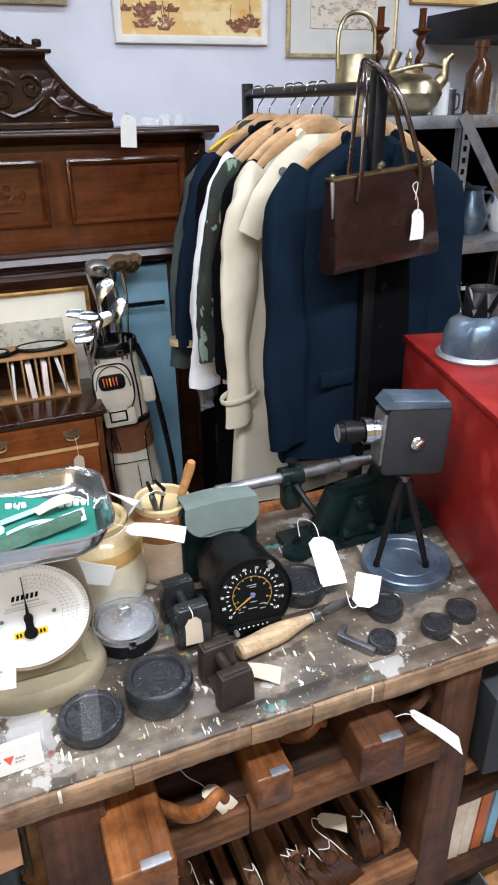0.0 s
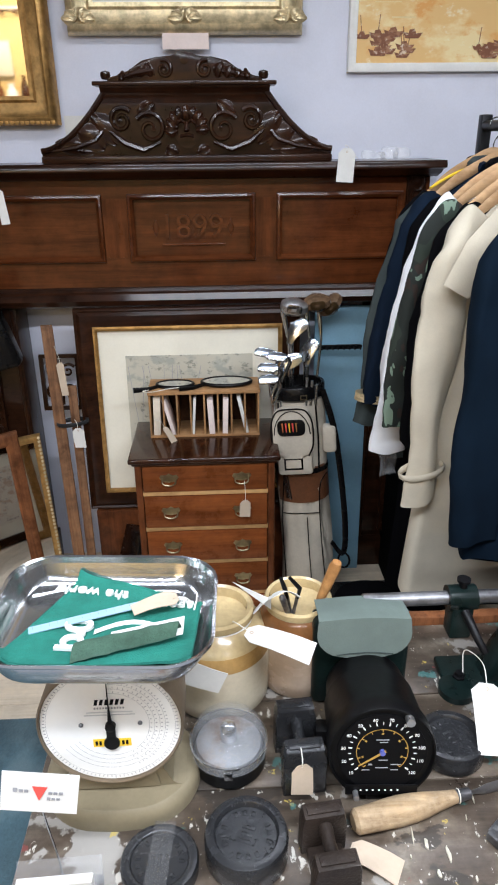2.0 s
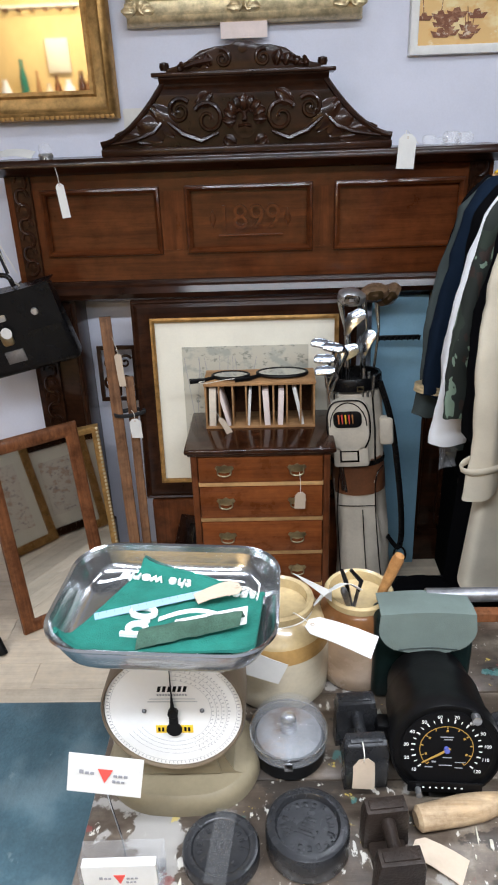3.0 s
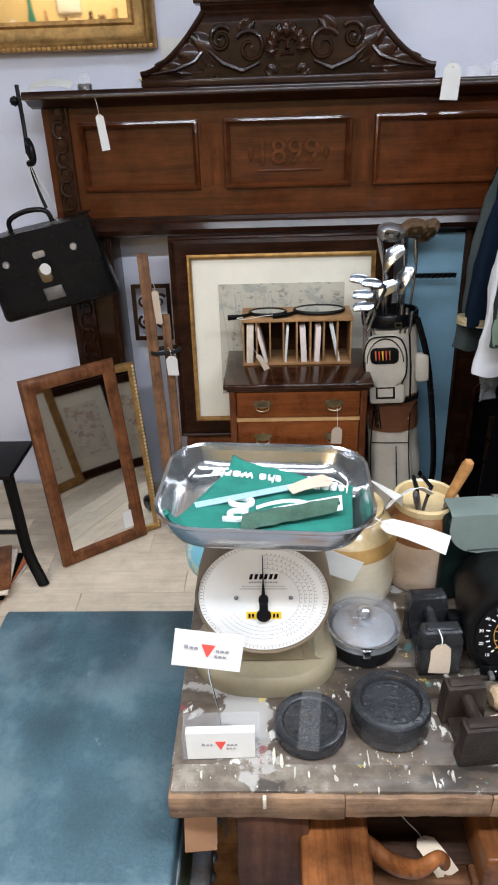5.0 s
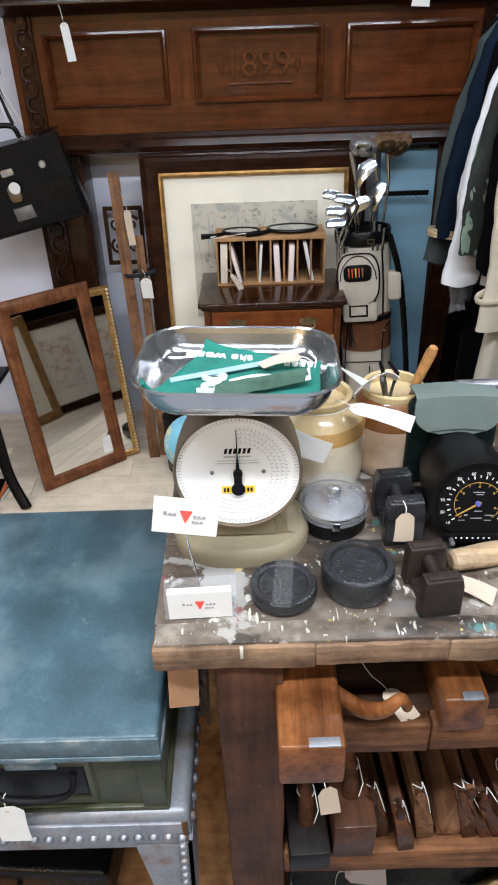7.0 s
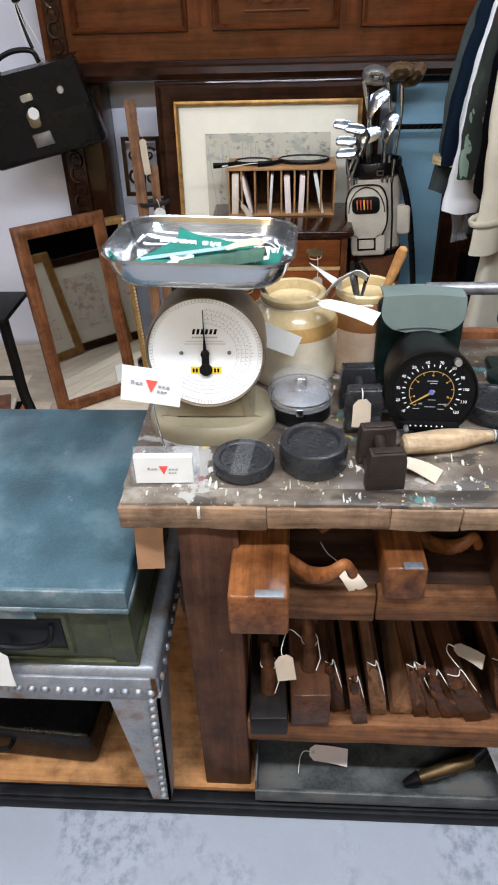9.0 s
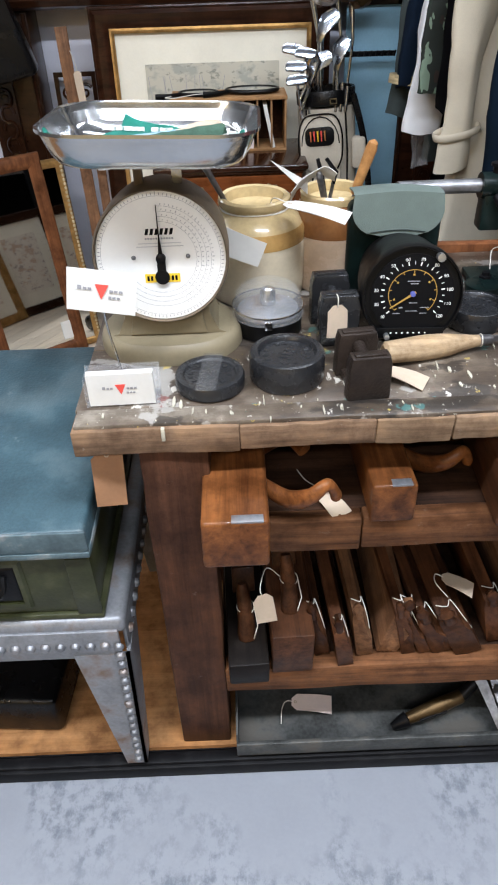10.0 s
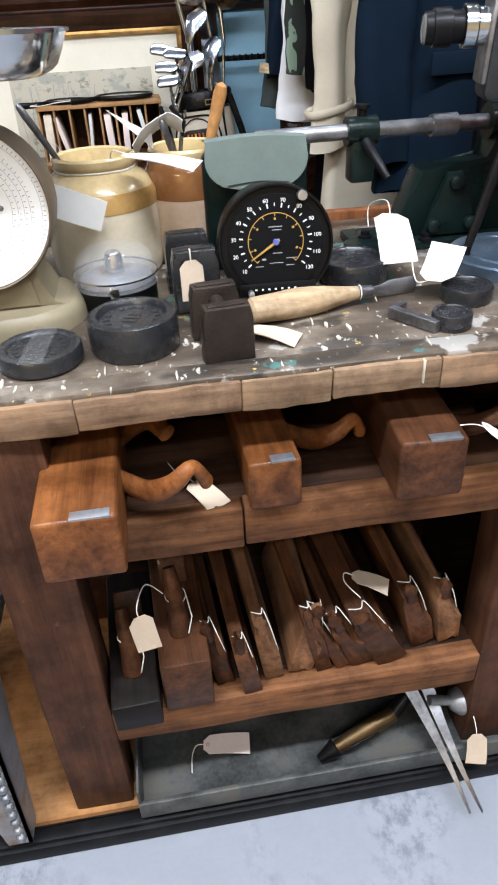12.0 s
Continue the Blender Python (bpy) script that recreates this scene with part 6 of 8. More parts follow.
def bench_plane(x0, x1, y0, h, material, label, knob_mat):
    t = thing("wooden_plane", label, "wood plane", pose((x0 + x1) / 2, y0, 0.2465, 4, 0, 2), "wooden planes")
    w = x1 - x0
    part("stock", wobbly(block(-w / 2, w / 2, 0, 0.26, 0, h, 0.004), 0.001, 20, x0), material, t)
    part("handle", tube([(0, 0.06, h - 0.004), (0.0, 0.075, h + 0.03), (-0.003, 0.1, h + 0.075), (-0.004, 0.11, h + 0.09)], [0.017, 0.015, 0.012, 0.009], 14), knob_mat, t)
    part("cord", tube([(0.0155 * math.cos(a), 0.088 + 0.0155 * math.sin(a), h + 0.05 + 0.002 * math.sin(2 * a)) for a in [k * math.pi / 8 for k in range(17)]] + [(0.02, 0.06, h + 0.03), (0.012, 0.05, h + 0.005)], 0.001, 5), "string", t)
    part("wedge", add(bmesh.new(), block(-w * 0.3, w * 0.3, 0, 0.01, 0, 0.06, 0.002), pose(0, 0.15, h - 0.01, -35)), knob_mat, t)
    return t


bench_plane(-0.122, -0.05, 1.0, 0.062, "plane_black", "black coffin-shaped wood plane with a round handle on the lower shelf", "plane_dark")
bench_plane(-0.045, 0.03, 1.02, 0.115, "plane_dark", "brown wood plane with a stub handle on the lower shelf", "plane_dark")
swing_tag("buff price tag tied to a plane on the lower shelf", pose(-0.06, 1.025, 0.46, -10, -6, 10), 0.034, 0.06, "buff_card", [(0, 0.01, 0.008), (0.02, 0.05, 0.012), (0.04, 0.06, -0.02)])
swing_tag("buff price tag lying on moulding planes", pose(0.265, 1.10, 0.40, -72, 0, 70), 0.032, 0.06, "buff_card", [(0, 0.0, 0.012), (-0.02, 0.0, 0.01), (-0.03, 0.01, -0.02)])
swing_tag("brown card tag hanging under the bench end", pose(-0.275, 1.05, 0.755, 0, 3, 12), 0.045, 0.105, "brown_card", [(0, 0.0, 0.015), (0.004, 0.004, 0.03)])

# ---- metal tray below ----
tray = thing("metal_tray", "long grey sheet-metal tray on the platform under the bench", "tray", pose(-0.118, 1.0, 0))
part("bottom", block(0, 0.78, 0, 0.36, 0.0, 0.006), "tray_metal", tray)
part("front_lip", block(0, 0.78, -0.003, 0.006, 0, 0.04, 0.0015), "tray_metal", tray)
part("back_side", block(0, 0.78, 0.354, 0.36, 0, 0.1, 0.0015), "tray_metal", tray)
part("end", block(0, 0.005, 0, 0.36, 0.001, 0.075, 0.0015), "tray_metal", tray)
part("end", block(0.775, 0.78, 0, 0.36, 0.001, 0.075, 0.0015), "tray_metal", tray)
swing_tag("pale pink price tag lying in the metal tray", pose(0.0, 1.1, 0.02, -87, 0, 84), 0.04, 0.085, "pink_card", [(0, 0.0, 0.012), (-0.02, 0.0, 0.02), (-0.05, 0.004, 0.02)])
gun = thing("brass_tool", "brass and black hand tool lying in the tray", "hand tool", pose(0.235, 1.045, 0.03, 0, -8, 14))
part("barrel", tube([(0, 0, 0), (0.06, 0, 0.006), (0.12, 0, 0.012)], [0.012, 0.016, 0.014], 16), "old_brass", gun)
part("slot", block(0.02, 0.08, -0.0172, -0.013, 0.002, 0.008, 0.001), "black_metal", gun)
part("nozzle", tube([(0.0, 0, 0), (-0.035, 0, -0.01)], [0.017, 0.008], 14), "black_metal", gun)
part("frame", tube(curve([(0.12, 0, 0.012), (0.16, 0.01, 0.03), (0.2, 0.02, 0.02), (0.22, 0.03, 0.05)], 4), 0.013, 10), "black_metal", gun)
shears = thing("garden_shears", "steel garden shears leaning out over the tray edge", "shears", pose(0.395, 1.03, 0.05, 0, 0, 0))
for s, tip in ((-1, (0.045, -0.112, -0.075)), (1, (0.065, -0.116, -0.07))):
    blade = sheet(lambda u, v: Vector((0.0 + s * 0.016 * (1 - u), 0.06, 0.06)) .lerp(Vector(tip), u) + Vector(((v - 0.5) * 0.022 * (1.05 - u), 0, (v - 0.5) * 0.004)), 10, 2, 0.003)
    part("blade", blade, "dull_steel", shears)
    part("arm", tube([(s * 0.012, 0.06, 0.06), (s * 0.03 - 0.02, 0.15, 0.1), (s * 0.05 - 0.05, 0.24, 0.1)], 0.008, 8), "dull_steel", shears)
part("pivot", add(bmesh.new(), lathe([(0, 0), (0.01, 0), (0.009, 0.006), (0, 0.007)], 14), pose(0.0, 0.06, 0.062, 20)), "dull_steel", shears)
jug = thing("door_knob_set", "old grey metal knob with a tag, in the tray", "door knob", pose(0.465, 1.06, 0.03))
part("knob", add(bmesh.new(), lathe([(0, 0), (0.02, 0.003), (0.026, 0.018), (0.018, 0.034), (0.009, 0.04), (0.009, 0.08), (0, 0.08)], 20), pose(0.02, 0, 0.05, 0, -75)), "galvanised", jug)
swing_tag("buff price tag hanging by the tray end", pose(0.475, 1.0, 0.07, -20, 0, -10), 0.035, 0.06, "buff_card", [(0, 0.01, 0.01), (0.0, 0.03, 0.02)])

# ---- things right of the bench leg ----
gb = thing("grey_metal_box", "dark grey metal box on the shelf under the bench end", "box", pose(0.56, 1.0, 0.5, 0, 0, -8))
part("body", block(0, 0.3, 0, 0.3, 0, 0.2, 0.006), "grey_leather", gb)
part("side_label", block(0.03, 0.06, -0.0015, 0.0, 0.12, 0.16), "canvas_green", gb)
solid("shelf_board", slab(0.55, 1.3, 1.03, 1.5, 0.47, 0.495, 8), "bench_shelf", "dark wooden board under the bench end", "shelf")
for k, (w, h, mtl) in enumerate(((0.035, 0.24, "cream_page"), (0.03, 0.245, "cream_page"), (0.028, 0.22, "orange_book"), (0.025, 0.2, "blue_board"), (0.03, 0.21, "orange_book"))):
    bk = thing("book", "worn old book standing under the bench end", "book", pose(0.585 + 0.036 * k, 1.08, 0.11, 0, 2, -4), "old books")
    part("cover", add(block(0, 0.003, 0, 0.17, 0, h, 0.001), add(block(w - 0.005, w - 0.002, 0, 0.17, 0, h, 0.001), block(0, w - 0.002, -0.003, 0, 0, h, 0.001))), mtl, bk)
    part("pages", block(0.0032, w - 0.0052, 0.001, 0.165, 0.004, h - 0.004), "cream_page", bk)

# ---- riveted metal stool and trunk ----
stool = thing("riveted_stool", "low grey riveted iron stool with splayed legs on the platform", "stool", pose(0, 0, 0))
part("seat", block(-1.02, -0.287, 1.0, 1.5, 0.405, 0.441, 0.012, 3), "grey_iron", stool)
part("front_apron", block(-1.0, -0.3, 0.994, 1.002, 0.35, 0.42, 0.003), "grey_iron", stool)
part("side_apron", block(-0.297, -0.289, 1.01, 1.49, 0.35, 0.42, 0.003), "grey_iron", stool)
for fx, s in ((-0.287, 1), (-1.02, -1)):
    for fy, q in ((0.992, 1), (1.508, -1)):
        leg = bmesh.new()
        top, bot = 0.095, 0.04
        a = prism([(0, 0.36), (-s * top, 0.36), (-s * bot - s * 0.012, 0), (-s * 0.012, 0)], 0.007 * q, 0.0)
        add(leg, a, Matrix.Translation((fx, fy, 0)))
        b = prism([(0, 0.36), (q * top, 0.36), (q * bot, 0), (0, 0)], 0.007, 0.0)
        b.transform(pose(0, 0, 0, 0, 0, 90))
        for v in b.verts:
            v.co.x -= s * 0.012 * (1 - v.co.z / 0.36)
        add(leg, b, Matrix.Translation((fx + (0.0 if s > 0 else 0.007), fy, 0)))
        part("leg", leg, "grey_iron", stool)


def rivet(x, y, z, along):
    r = lathe([(0.009, 0), (0.0082, 0.004), (0.0055, 0.007), (0, 0.008)], 12)
    r.transform(pose(0, 0, 0, 90) if along == "y" else pose(0, 0, 0, 0, 90))
    return part("rivet", add(bmesh.new(), r, Matrix.Translation((x, y, z))), "galvanised", stool)


for k in range(27):
    rivet(-0.325 - 0.025 * k, 0.9935, 0.385, "y")
for k in range(16):
    rivet(-0.302 - 0.0008 * k, 0.9915, 0.385 - 0.0243 * k, "y")
for k in range(14):
    rivet(-0.2885, 1.03 + 0.033 * k, 0.385, "x")

trunk = thing("storage_chest", "blue-grey lidded olive green metal storage chest on the stool", "chest", pose(0, 0, 0.441))
part("lid", wobbly(block(-0.735, -0.318, 1.0, 1.552, 0.15, 0.204, 0.008, 3), 0.0012, 9), "trunk_lid", trunk)
part("lid_edge", block(-0.738, -0.315, 0.997, 1.555, 0.15, 0.163, 0.005, 2), "trunk_edge", trunk)
part("lid_edge", block(-0.736, -0.316, 0.9985, 1.005, 0.165, 0.203, 0.003, 2), "trunk_edge", trunk)
part("body", block(-0.727, -0.326, 1.012, 1.545, 0.008, 0.152, 0.012, 3), "olive_paint", trunk)
part("foot_rim", block(-0.735, -0.318, 1.006, 1.552, 0, 0.012, 0.004), "olive_paint", trunk)
# Black plate on the front: the handle pocket's shade as a colour.
part("recess", block(-0.6, -0.44, 1.0085, 1.02, 0.045, 0.125, 0.01, 3), "black_metal", trunk)
part("recess_rim", add(bmesh.new(), ring_frame(0.16, 0.085, [(0, 0.0), (0.0, 0.004), (0.008, 0.005), (0.012, 0.0)]), pose(-0.52, 1.011, 0.085)), "olive_paint", trunk)
part("handle", tube(curve([(-0.58, 1.006, 0.11), (-0.575, 0.988, 0.085), (-0.52, 0.985, 0.075), (-0.465, 0.988, 0.085), (-0.46, 1.006, 0.11)], 5), 0.006, 8), "black_metal", trunk)
part("catch", block(-0.56, -0.48, 1.002, 1.01, 0.128, 0.155, 0.002), "trunk_edge", trunk)
part("corner_plate", block(-0.36, -0.3205, 1.007, 1.012, 0.01, 0.14, 0.002), "olive_paint", trunk)
swing_tag("cream price tag hanging on the trunk handle", pose(-0.567, 0.982, 0.505, -3, 0, 4), 0.05, 0.09, "paper", [(0, 0.0, 0.02), (0.005, 0.004, 0.03)])
case2 = thing("black_case", "flat black case lying under the stool", "case", pose(-0.72, 1.2, 0, 0, 0, -4))
part("shell", block(-0.25, 0.25, -0.12, 0.14, 0, 0.11, 0.014, 3), "black_leather", case2)
part("handle", tube(curve([(-0.06, -0.118, 0.055), (-0.05, -0.14, 0.06), (0.05, -0.14, 0.06), (0.06, -0.118, 0.055)], 4), 0.006, 8), "black_plastic", case2)

# ---- things in and before the fire surround ----
support = thing("low_chest", "low red-brown wooden chest behind the drawers, on the platform", "chest", pose(-0.15, 2.9, 0))
part("body", block(-0.36, 0.4, -0.1, 0.06, 0, 0.39, 0.004), "chest_frame", support)
MAPF = [(0, 0.0), (0, 0.012), (0.006, 0.018), (0.012, 0.02), (0.013, 0.022), (0.03, 0.03), (0.05, 0.034), (0.062, 0.026), (0.068, 0.03), (0.072, 0.028), (0.075, 0.0)]
mp, w, h = picture("framed_map", "large dark wooden frame with gilt slip round an old map", "picture", -0.532, 0.258, 0.392, 1.142, 2.835, MAPF, "dark_oak", "map_paper", 0.095, "mat_cream", lean=-5)
part("gilt_slip", ring_frame(w, h, [(-0.004, 0.013), (-0.004, 0.02), (0.004, 0.024), (0.011, 0.022), (0.011, 0.013)]), "gold", mp)
for k in range(9):
    part("map_line", add(bmesh.new(), block(-0.0008, 0.0008, -0.0132, -0.0125, -0.12 * random.uniform(0.5, 1), 0.15), pose(-0.2 + 0.026 * k, 0, 0.02, 0, random.uniform(-14, 14))), "faint_ink", mp)

chest = thing("chest_of_drawers", "small mahogany chest of five drawers with brass handles", "chest of drawers", pose(0, 0, 0))
part("top", add(block(-0.336, 0.16, 2.525, 2.86, 0.71, 0.728, 0.006, 3), block(-0.326, 0.15, 2.533, 2.86, 0.7, 0.712, 0.004)), "chest_top", chest)
part("carcass", block(-0.318, 0.142, 2.552, 2.84, 0.04, 0.7), "chest_frame", chest)
for x0, x1 in ((-0.318, -0.296), (0.12, 0.142)):
    part("corner_post", block(x0, x1, 2.541, 2.56, 0.04, 0.7, 0.003), "chest_frame", chest)
for x0, x1 in ((-0.32, -0.22), (0.045, 0.145)):
    part("bracket_foot", add(bmesh.new(), prism([(x0, 0), (x1 - (0.06 if x0 < -0.2 else 0), 0), (x1, 0.05), (x0, 0.05)] if x0 < -0.2 else [(x0 + 0.06, 0), (x1, 0), (x1, 0.05), (x0, 0.05)], 0.3, 0.002), pose(0, 2.54, 0)), "chest_frame", chest)
zs = [0.698, 0.588, 0.452, 0.316, 0.18, 0.05]
for z1, z0 in zip(zs, zs[1:]):
    part("rail", block(-0.296, 0.12, 2.5415, 2.56, z0 - 0.002, z0 + 0.012, 0.001), "string_inlay", chest)
    dr = part("drawer", block(-0.293, 0.117, 2.538, 2.56, z0 + 0.014, z1 - 0.004, 0.0025), "drawer_front", chest)
    for hx in (-0.207, 0.032):
        zc = (z0 + z1) / 2 + 0.005
        plate = prism([(-0.032, 0.004), (-0.026, 0.014), (-0.012, 0.011), (0, 0.019), (0.012, 0.011), (0.026, 0.014), (0.032, 0.004), (0.02, -0.01), (0, -0.014), (-0.02, -0.01)], 0.002, 0.0005)
        hd = part("handle_plate", add(bmesh.new(), plate, pose(hx, 2.5355, zc + 0.004)), "brass", dr)
        part("drop_handle", tube(curve([(hx - 0.022, 2.534, zc + 0.006), (hx - 0.02, 2.526, zc - 0.01), (hx, 2.524, zc - 0.016), (hx + 0.02, 2.526, zc - 0.01), (hx + 0.022, 2.534, zc + 0.006)], 4), 0.0024, 6), "brass", hd)
swing_tag("buff price tag hanging from a drawer handle", pose(0.042, 2.517, 0.573, 0, 2, 5), 0.036, 0.062, "buff_card", [(0, 0.002, 0.03), (-0.004, 0.006, 0.07)])

rack = thing("pigeonhole_rack", "small wooden pigeonhole rack holding booklets, on the chest of drawers", "letter rack", pose(-0.086, 2.70, 0.728))
part("bottom", block(-0.188, 0.188, 0, 0.14, 0, 0.008, 0.001), "pigeon_wood", rack)
part("top", block(-0.19, 0.19, -0.003, 0.142, 0.156, 0.166, 0.0015), "pigeon_wood", rack)
part("back", block(-0.188, 0.188, 0.134, 0.14, 0.008, 0.156), "plane_dark", rack)
for k in range(9):
    x = -0.188 + k * 0.0462
    part("divider", block(x, x + 0.006, 0.001, 0.133, 0.008, 0.156, 0.001), "pigeon_wood", rack)
for k, (x, hgt, lean, mtl, th) in enumerate(((-0.17, 0.135, 2, "cream_page", 0.024), (-0.112, 0.13, -14, "pink_card", 0.012), (-0.046, 0.13, 4, "paper", 0.009), (0.02, 0.125, -3, "pink_card", 0.02), (0.064, 0.125, 2, "pink_card", 0.018), (0.14, 0.135, -12, "paper", 0.012))):
    bk = solid("booklet", wobbly(block(-th / 2, th / 2, 0, 0.1, 0, hgt, 0.001), 0.0008, 60, k), mtl, "worn paper booklet standing in a pigeonhole", "booklet", pose(-0.086 + x + 0.005, 2.703, 0.7365, 0, lean, 0), "booklets")
swing_tag("buff price tag hanging from the pigeonhole rack", pose(-0.225, 2.685, 0.775, -40, 0, 55), 0.028, 0.075, "buff_card", [(0, 0, 0.02), (-0.01, 0.01, 0.04)])
for x, y, rx_, rz, a in ((-0.185, 2.765, 0.062, 0.036, 200), (-0.008, 2.77, 0.085, 0.045, 200)):
    hm = thing("hand_mirror", "oval black-rimmed hand mirror lying on the pigeonhole rack", "hand mirror", pose(x, y, 0.894 + (0.004 if x > -0.1 else 0)), "hand mirrors")
    ring = [(rx_ * math.cos(t), rz * math.sin(t), 0.006) for t in [k * math.pi / 18 for k in range(37)]]
    part("rim", tube(ring, 0.006, 8), "black_plastic", hm)
    disc = cap_body([(rx_ * math.cos(t), rz * math.sin(t)) for t in [k * math.pi / 18 for k in range(36)]], [(0.99, 0.002), (0.99, 0.009)])
    part("glass", disc, "mirror", hm)
    part("handle", tube([(rx_ * -0.85, -rz * 0.5, 0.006), (-rx_ - 0.03, -rz - 0.012, 0.006), (-rx_ - 0.075, -rz - 0.02, 0.006)], [0.006, 0.008, 0.01], 10, 0.6), "black_plastic", hm)
solid("string_loop", tube(curve([(-0.27, 2.705, 0.902), (-0.29, 2.7, 0.9), (-0.26, 2.69, 0.9), (-0.2, 2.705, 0.905), (-0.15, 2.715, 0.906)], 6), 0.0014, 6), "string", "loose white string lying on the rack", "string")

# ---- golf bag ----
bag = thing("golf_bag", "cream and brown leather golf bag full of clubs", "golf bag", pose(0.298, 2.685, 0, -3, -4.7, -8) @ Matrix.Diagonal((1.04, 1, 1.035, 1)))


def bag_ring(levels, n=28, dent=0.0):
    bm = bmesh.new()
    rings = []
    for rx_, ry_, z in levels:
        rings.append([bm.verts.new((rx_ * math.cos(2 * math.pi * k / n) * (1 + dent * noise.noise(Vector((k * 0.5, z * 6, 1)))), ry_ * math.sin(2 * math.pi * k / n) * (1 + dent * noise.noise(Vector((k * 0.5, z * 6, 4)))), z)) for k in range(n)])
    for a, b in zip(rings, rings[1:]):
        for k in range(n):
            bm.faces.new((a[k], a[(k + 1) % n], b[(k + 1) % n], b[k]))
    bm.faces.new(rings[0]), bm.faces.new(rings[-1])
    return bm


part("lower_body", bag_ring([(0.1, 0.085, 0.0), (0.1, 0.086, 0.08), (0.094, 0.08, 0.16), (0.088, 0.077, 0.25), (0.085, 0.075, 0.33), (0.084, 0.074, 0.4), (0.087, 0.077, 0.52)], 36, 0.22), "bag_cream", bag)
part("brown_panel", bag_ring([(0.0895, 0.08, 0.47), (0.091, 0.081, 0.5), (0.089, 0.08, 0.6)], 36, 0.04), "bag_brown", bag)
part("upper_body", bag_ring([(0.088, 0.079, 0.56), (0.091, 0.082, 0.7), (0.09, 0.082, 0.82), (0.091, 0.083, 0.83)], 36, 0.03), "bag_cream", bag)
part("collar", lathe([(0.09, 0.838), (0.092, 0.84), (0.093, 0.875), (0.09, 0.88), (0.083, 0.879), (0.081, 0.845), (0, 0.835)], 32), "black_leather", bag)
pk = part("pocket", add(bmesh.new(), prism(rounded(0.125, 0.17, 0.035, 5), 0.045, 0.012, 3), pose(-0.018, -0.118, 0.735)), "bag_cream", bag)
part("pocket_window", add(bmesh.new(), prism(rounded(0.09, 0.055, 0.018, 4), 0.004, 0.001), pose(-0.02, -0.121, 0.758)), "black_leather", pk)
for k, mtl in enumerate(("orange_book", "red_ink", "yellow_ink", "red_ink", "orange_wood")):
    part("tee", tube([(-0.048 + 0.011 * k, -0.123, 0.775), (-0.047 + 0.011 * k, -0.123, 0.745)], [0.003, 0.0015], 6), mtl, pk)
part("zip", tube([(0.058 * math.cos(t) - 0.018, -0.12, 0.735 + 0.08 * math.sin(t)) for t in [k * math.pi / 10 for k in range(11)]], 0.0018, 5), "black_leather", pk)
pk2 = part("small_pocket", add(bmesh.new(), prism(rounded(0.115, 0.075, 0.012, 4), 0.03, 0.008, 2), pose(-0.015, -0.11, 0.625)), "bag_cream", bag)
part("small_window", add(bmesh.new(), ring_frame(0.05, 0.03, [(0, 0), (0, 0.002), (0.006, 0.002), (0.006, 0)]), pose(-0.02, -0.11, 0.628)), "black_leather", pk2)
part("ball_pouch", add(bmesh.new(), prism(rounded(0.045, 0.095, 0.012, 4), 0.04, 0.008, 2), pose(0.1, -0.06, 0.69)), "bag_cream", bag)
for sx in (-1, 1):
    part("piping", tube(curve([(sx * 0.05 - 0.018, -0.12, 0.66), (sx * 0.066 - 0.018, -0.119, 0.7), (sx * 0.066 - 0.018, -0.119, 0.77), (sx * 0.045 - 0.018, -0.12, 0.815), (-0.018, -0.121, 0.822)], 5), 0.0026, 6), "black_leather", bag)
    part("seam", tube([(sx * 0.06, -0.066, 0.83), (sx * 0.064, -0.065, 0.7), (sx * 0.06, -0.064, 0.58)], 0.003, 6), "black_leather", bag)
part("band", bag_ring([(0.0915, 0.083, 0.575), (0.0925, 0.084, 0.58), (0.0915, 0.083, 0.592)], 36, 0.03), "black_leather", bag)
part("front_zip", tube([(0.012, -0.088, 0.42), (0.012, -0.089, 0.3), (0.014, -0.091, 0.12)], 0.002, 5), "black_leather", bag)
part("strap", tube(curve([(0.085, -0.05, 0.86), (0.12, -0.05, 0.7), (0.14, -0.04, 0.4), (0.13, -0.04, 0.25), (0.09, -0.05, 0.3)], 6), 0.01, 6, 0.3), "black_leather", bag)
part("buckle", add(bmesh.new(), tube([(0.02 * math.cos(t), 0, 0.03 * math.sin(t)) for t in [k * math.pi / 6 for k in range(13)]], 0.004, 6), pose(0.13, -0.06, 0.23)), "black_metal", bag)
part("buckle", add(bmesh.new(), ring_frame(0.016, 0.01, [(0, 0), (0, 0.003), (0.003, 0.003), (0.003, 0)]), pose(0.025, -0.098, 0.852)), "brass", bag)


part("side_seam", tube(curve([(-0.06, -0.068, 0.55), (-0.075, -0.06, 0.4), (-0.078, -0.06, 0.2), (-0.082, -0.056, 0.05)], 5), 0.0022, 5), "black_leather", bag)
part("side_seam", tube(curve([(0.085, -0.03, 0.56), (0.062, -0.062, 0.53), (0.055, -0.066, 0.42), (0.058, -0.069, 0.25), (0.066, -0.07, 0.08)], 5), 0.0022, 5), "black_leather", bag)
part("cross_seam", tube(curve([(-0.07, -0.058, 0.425), (-0.03, -0.077, 0.43), (0.03, -0.078, 0.43), (0.056, -0.066, 0.425)], 5), 0.0018, 5), "black_leather", bag)


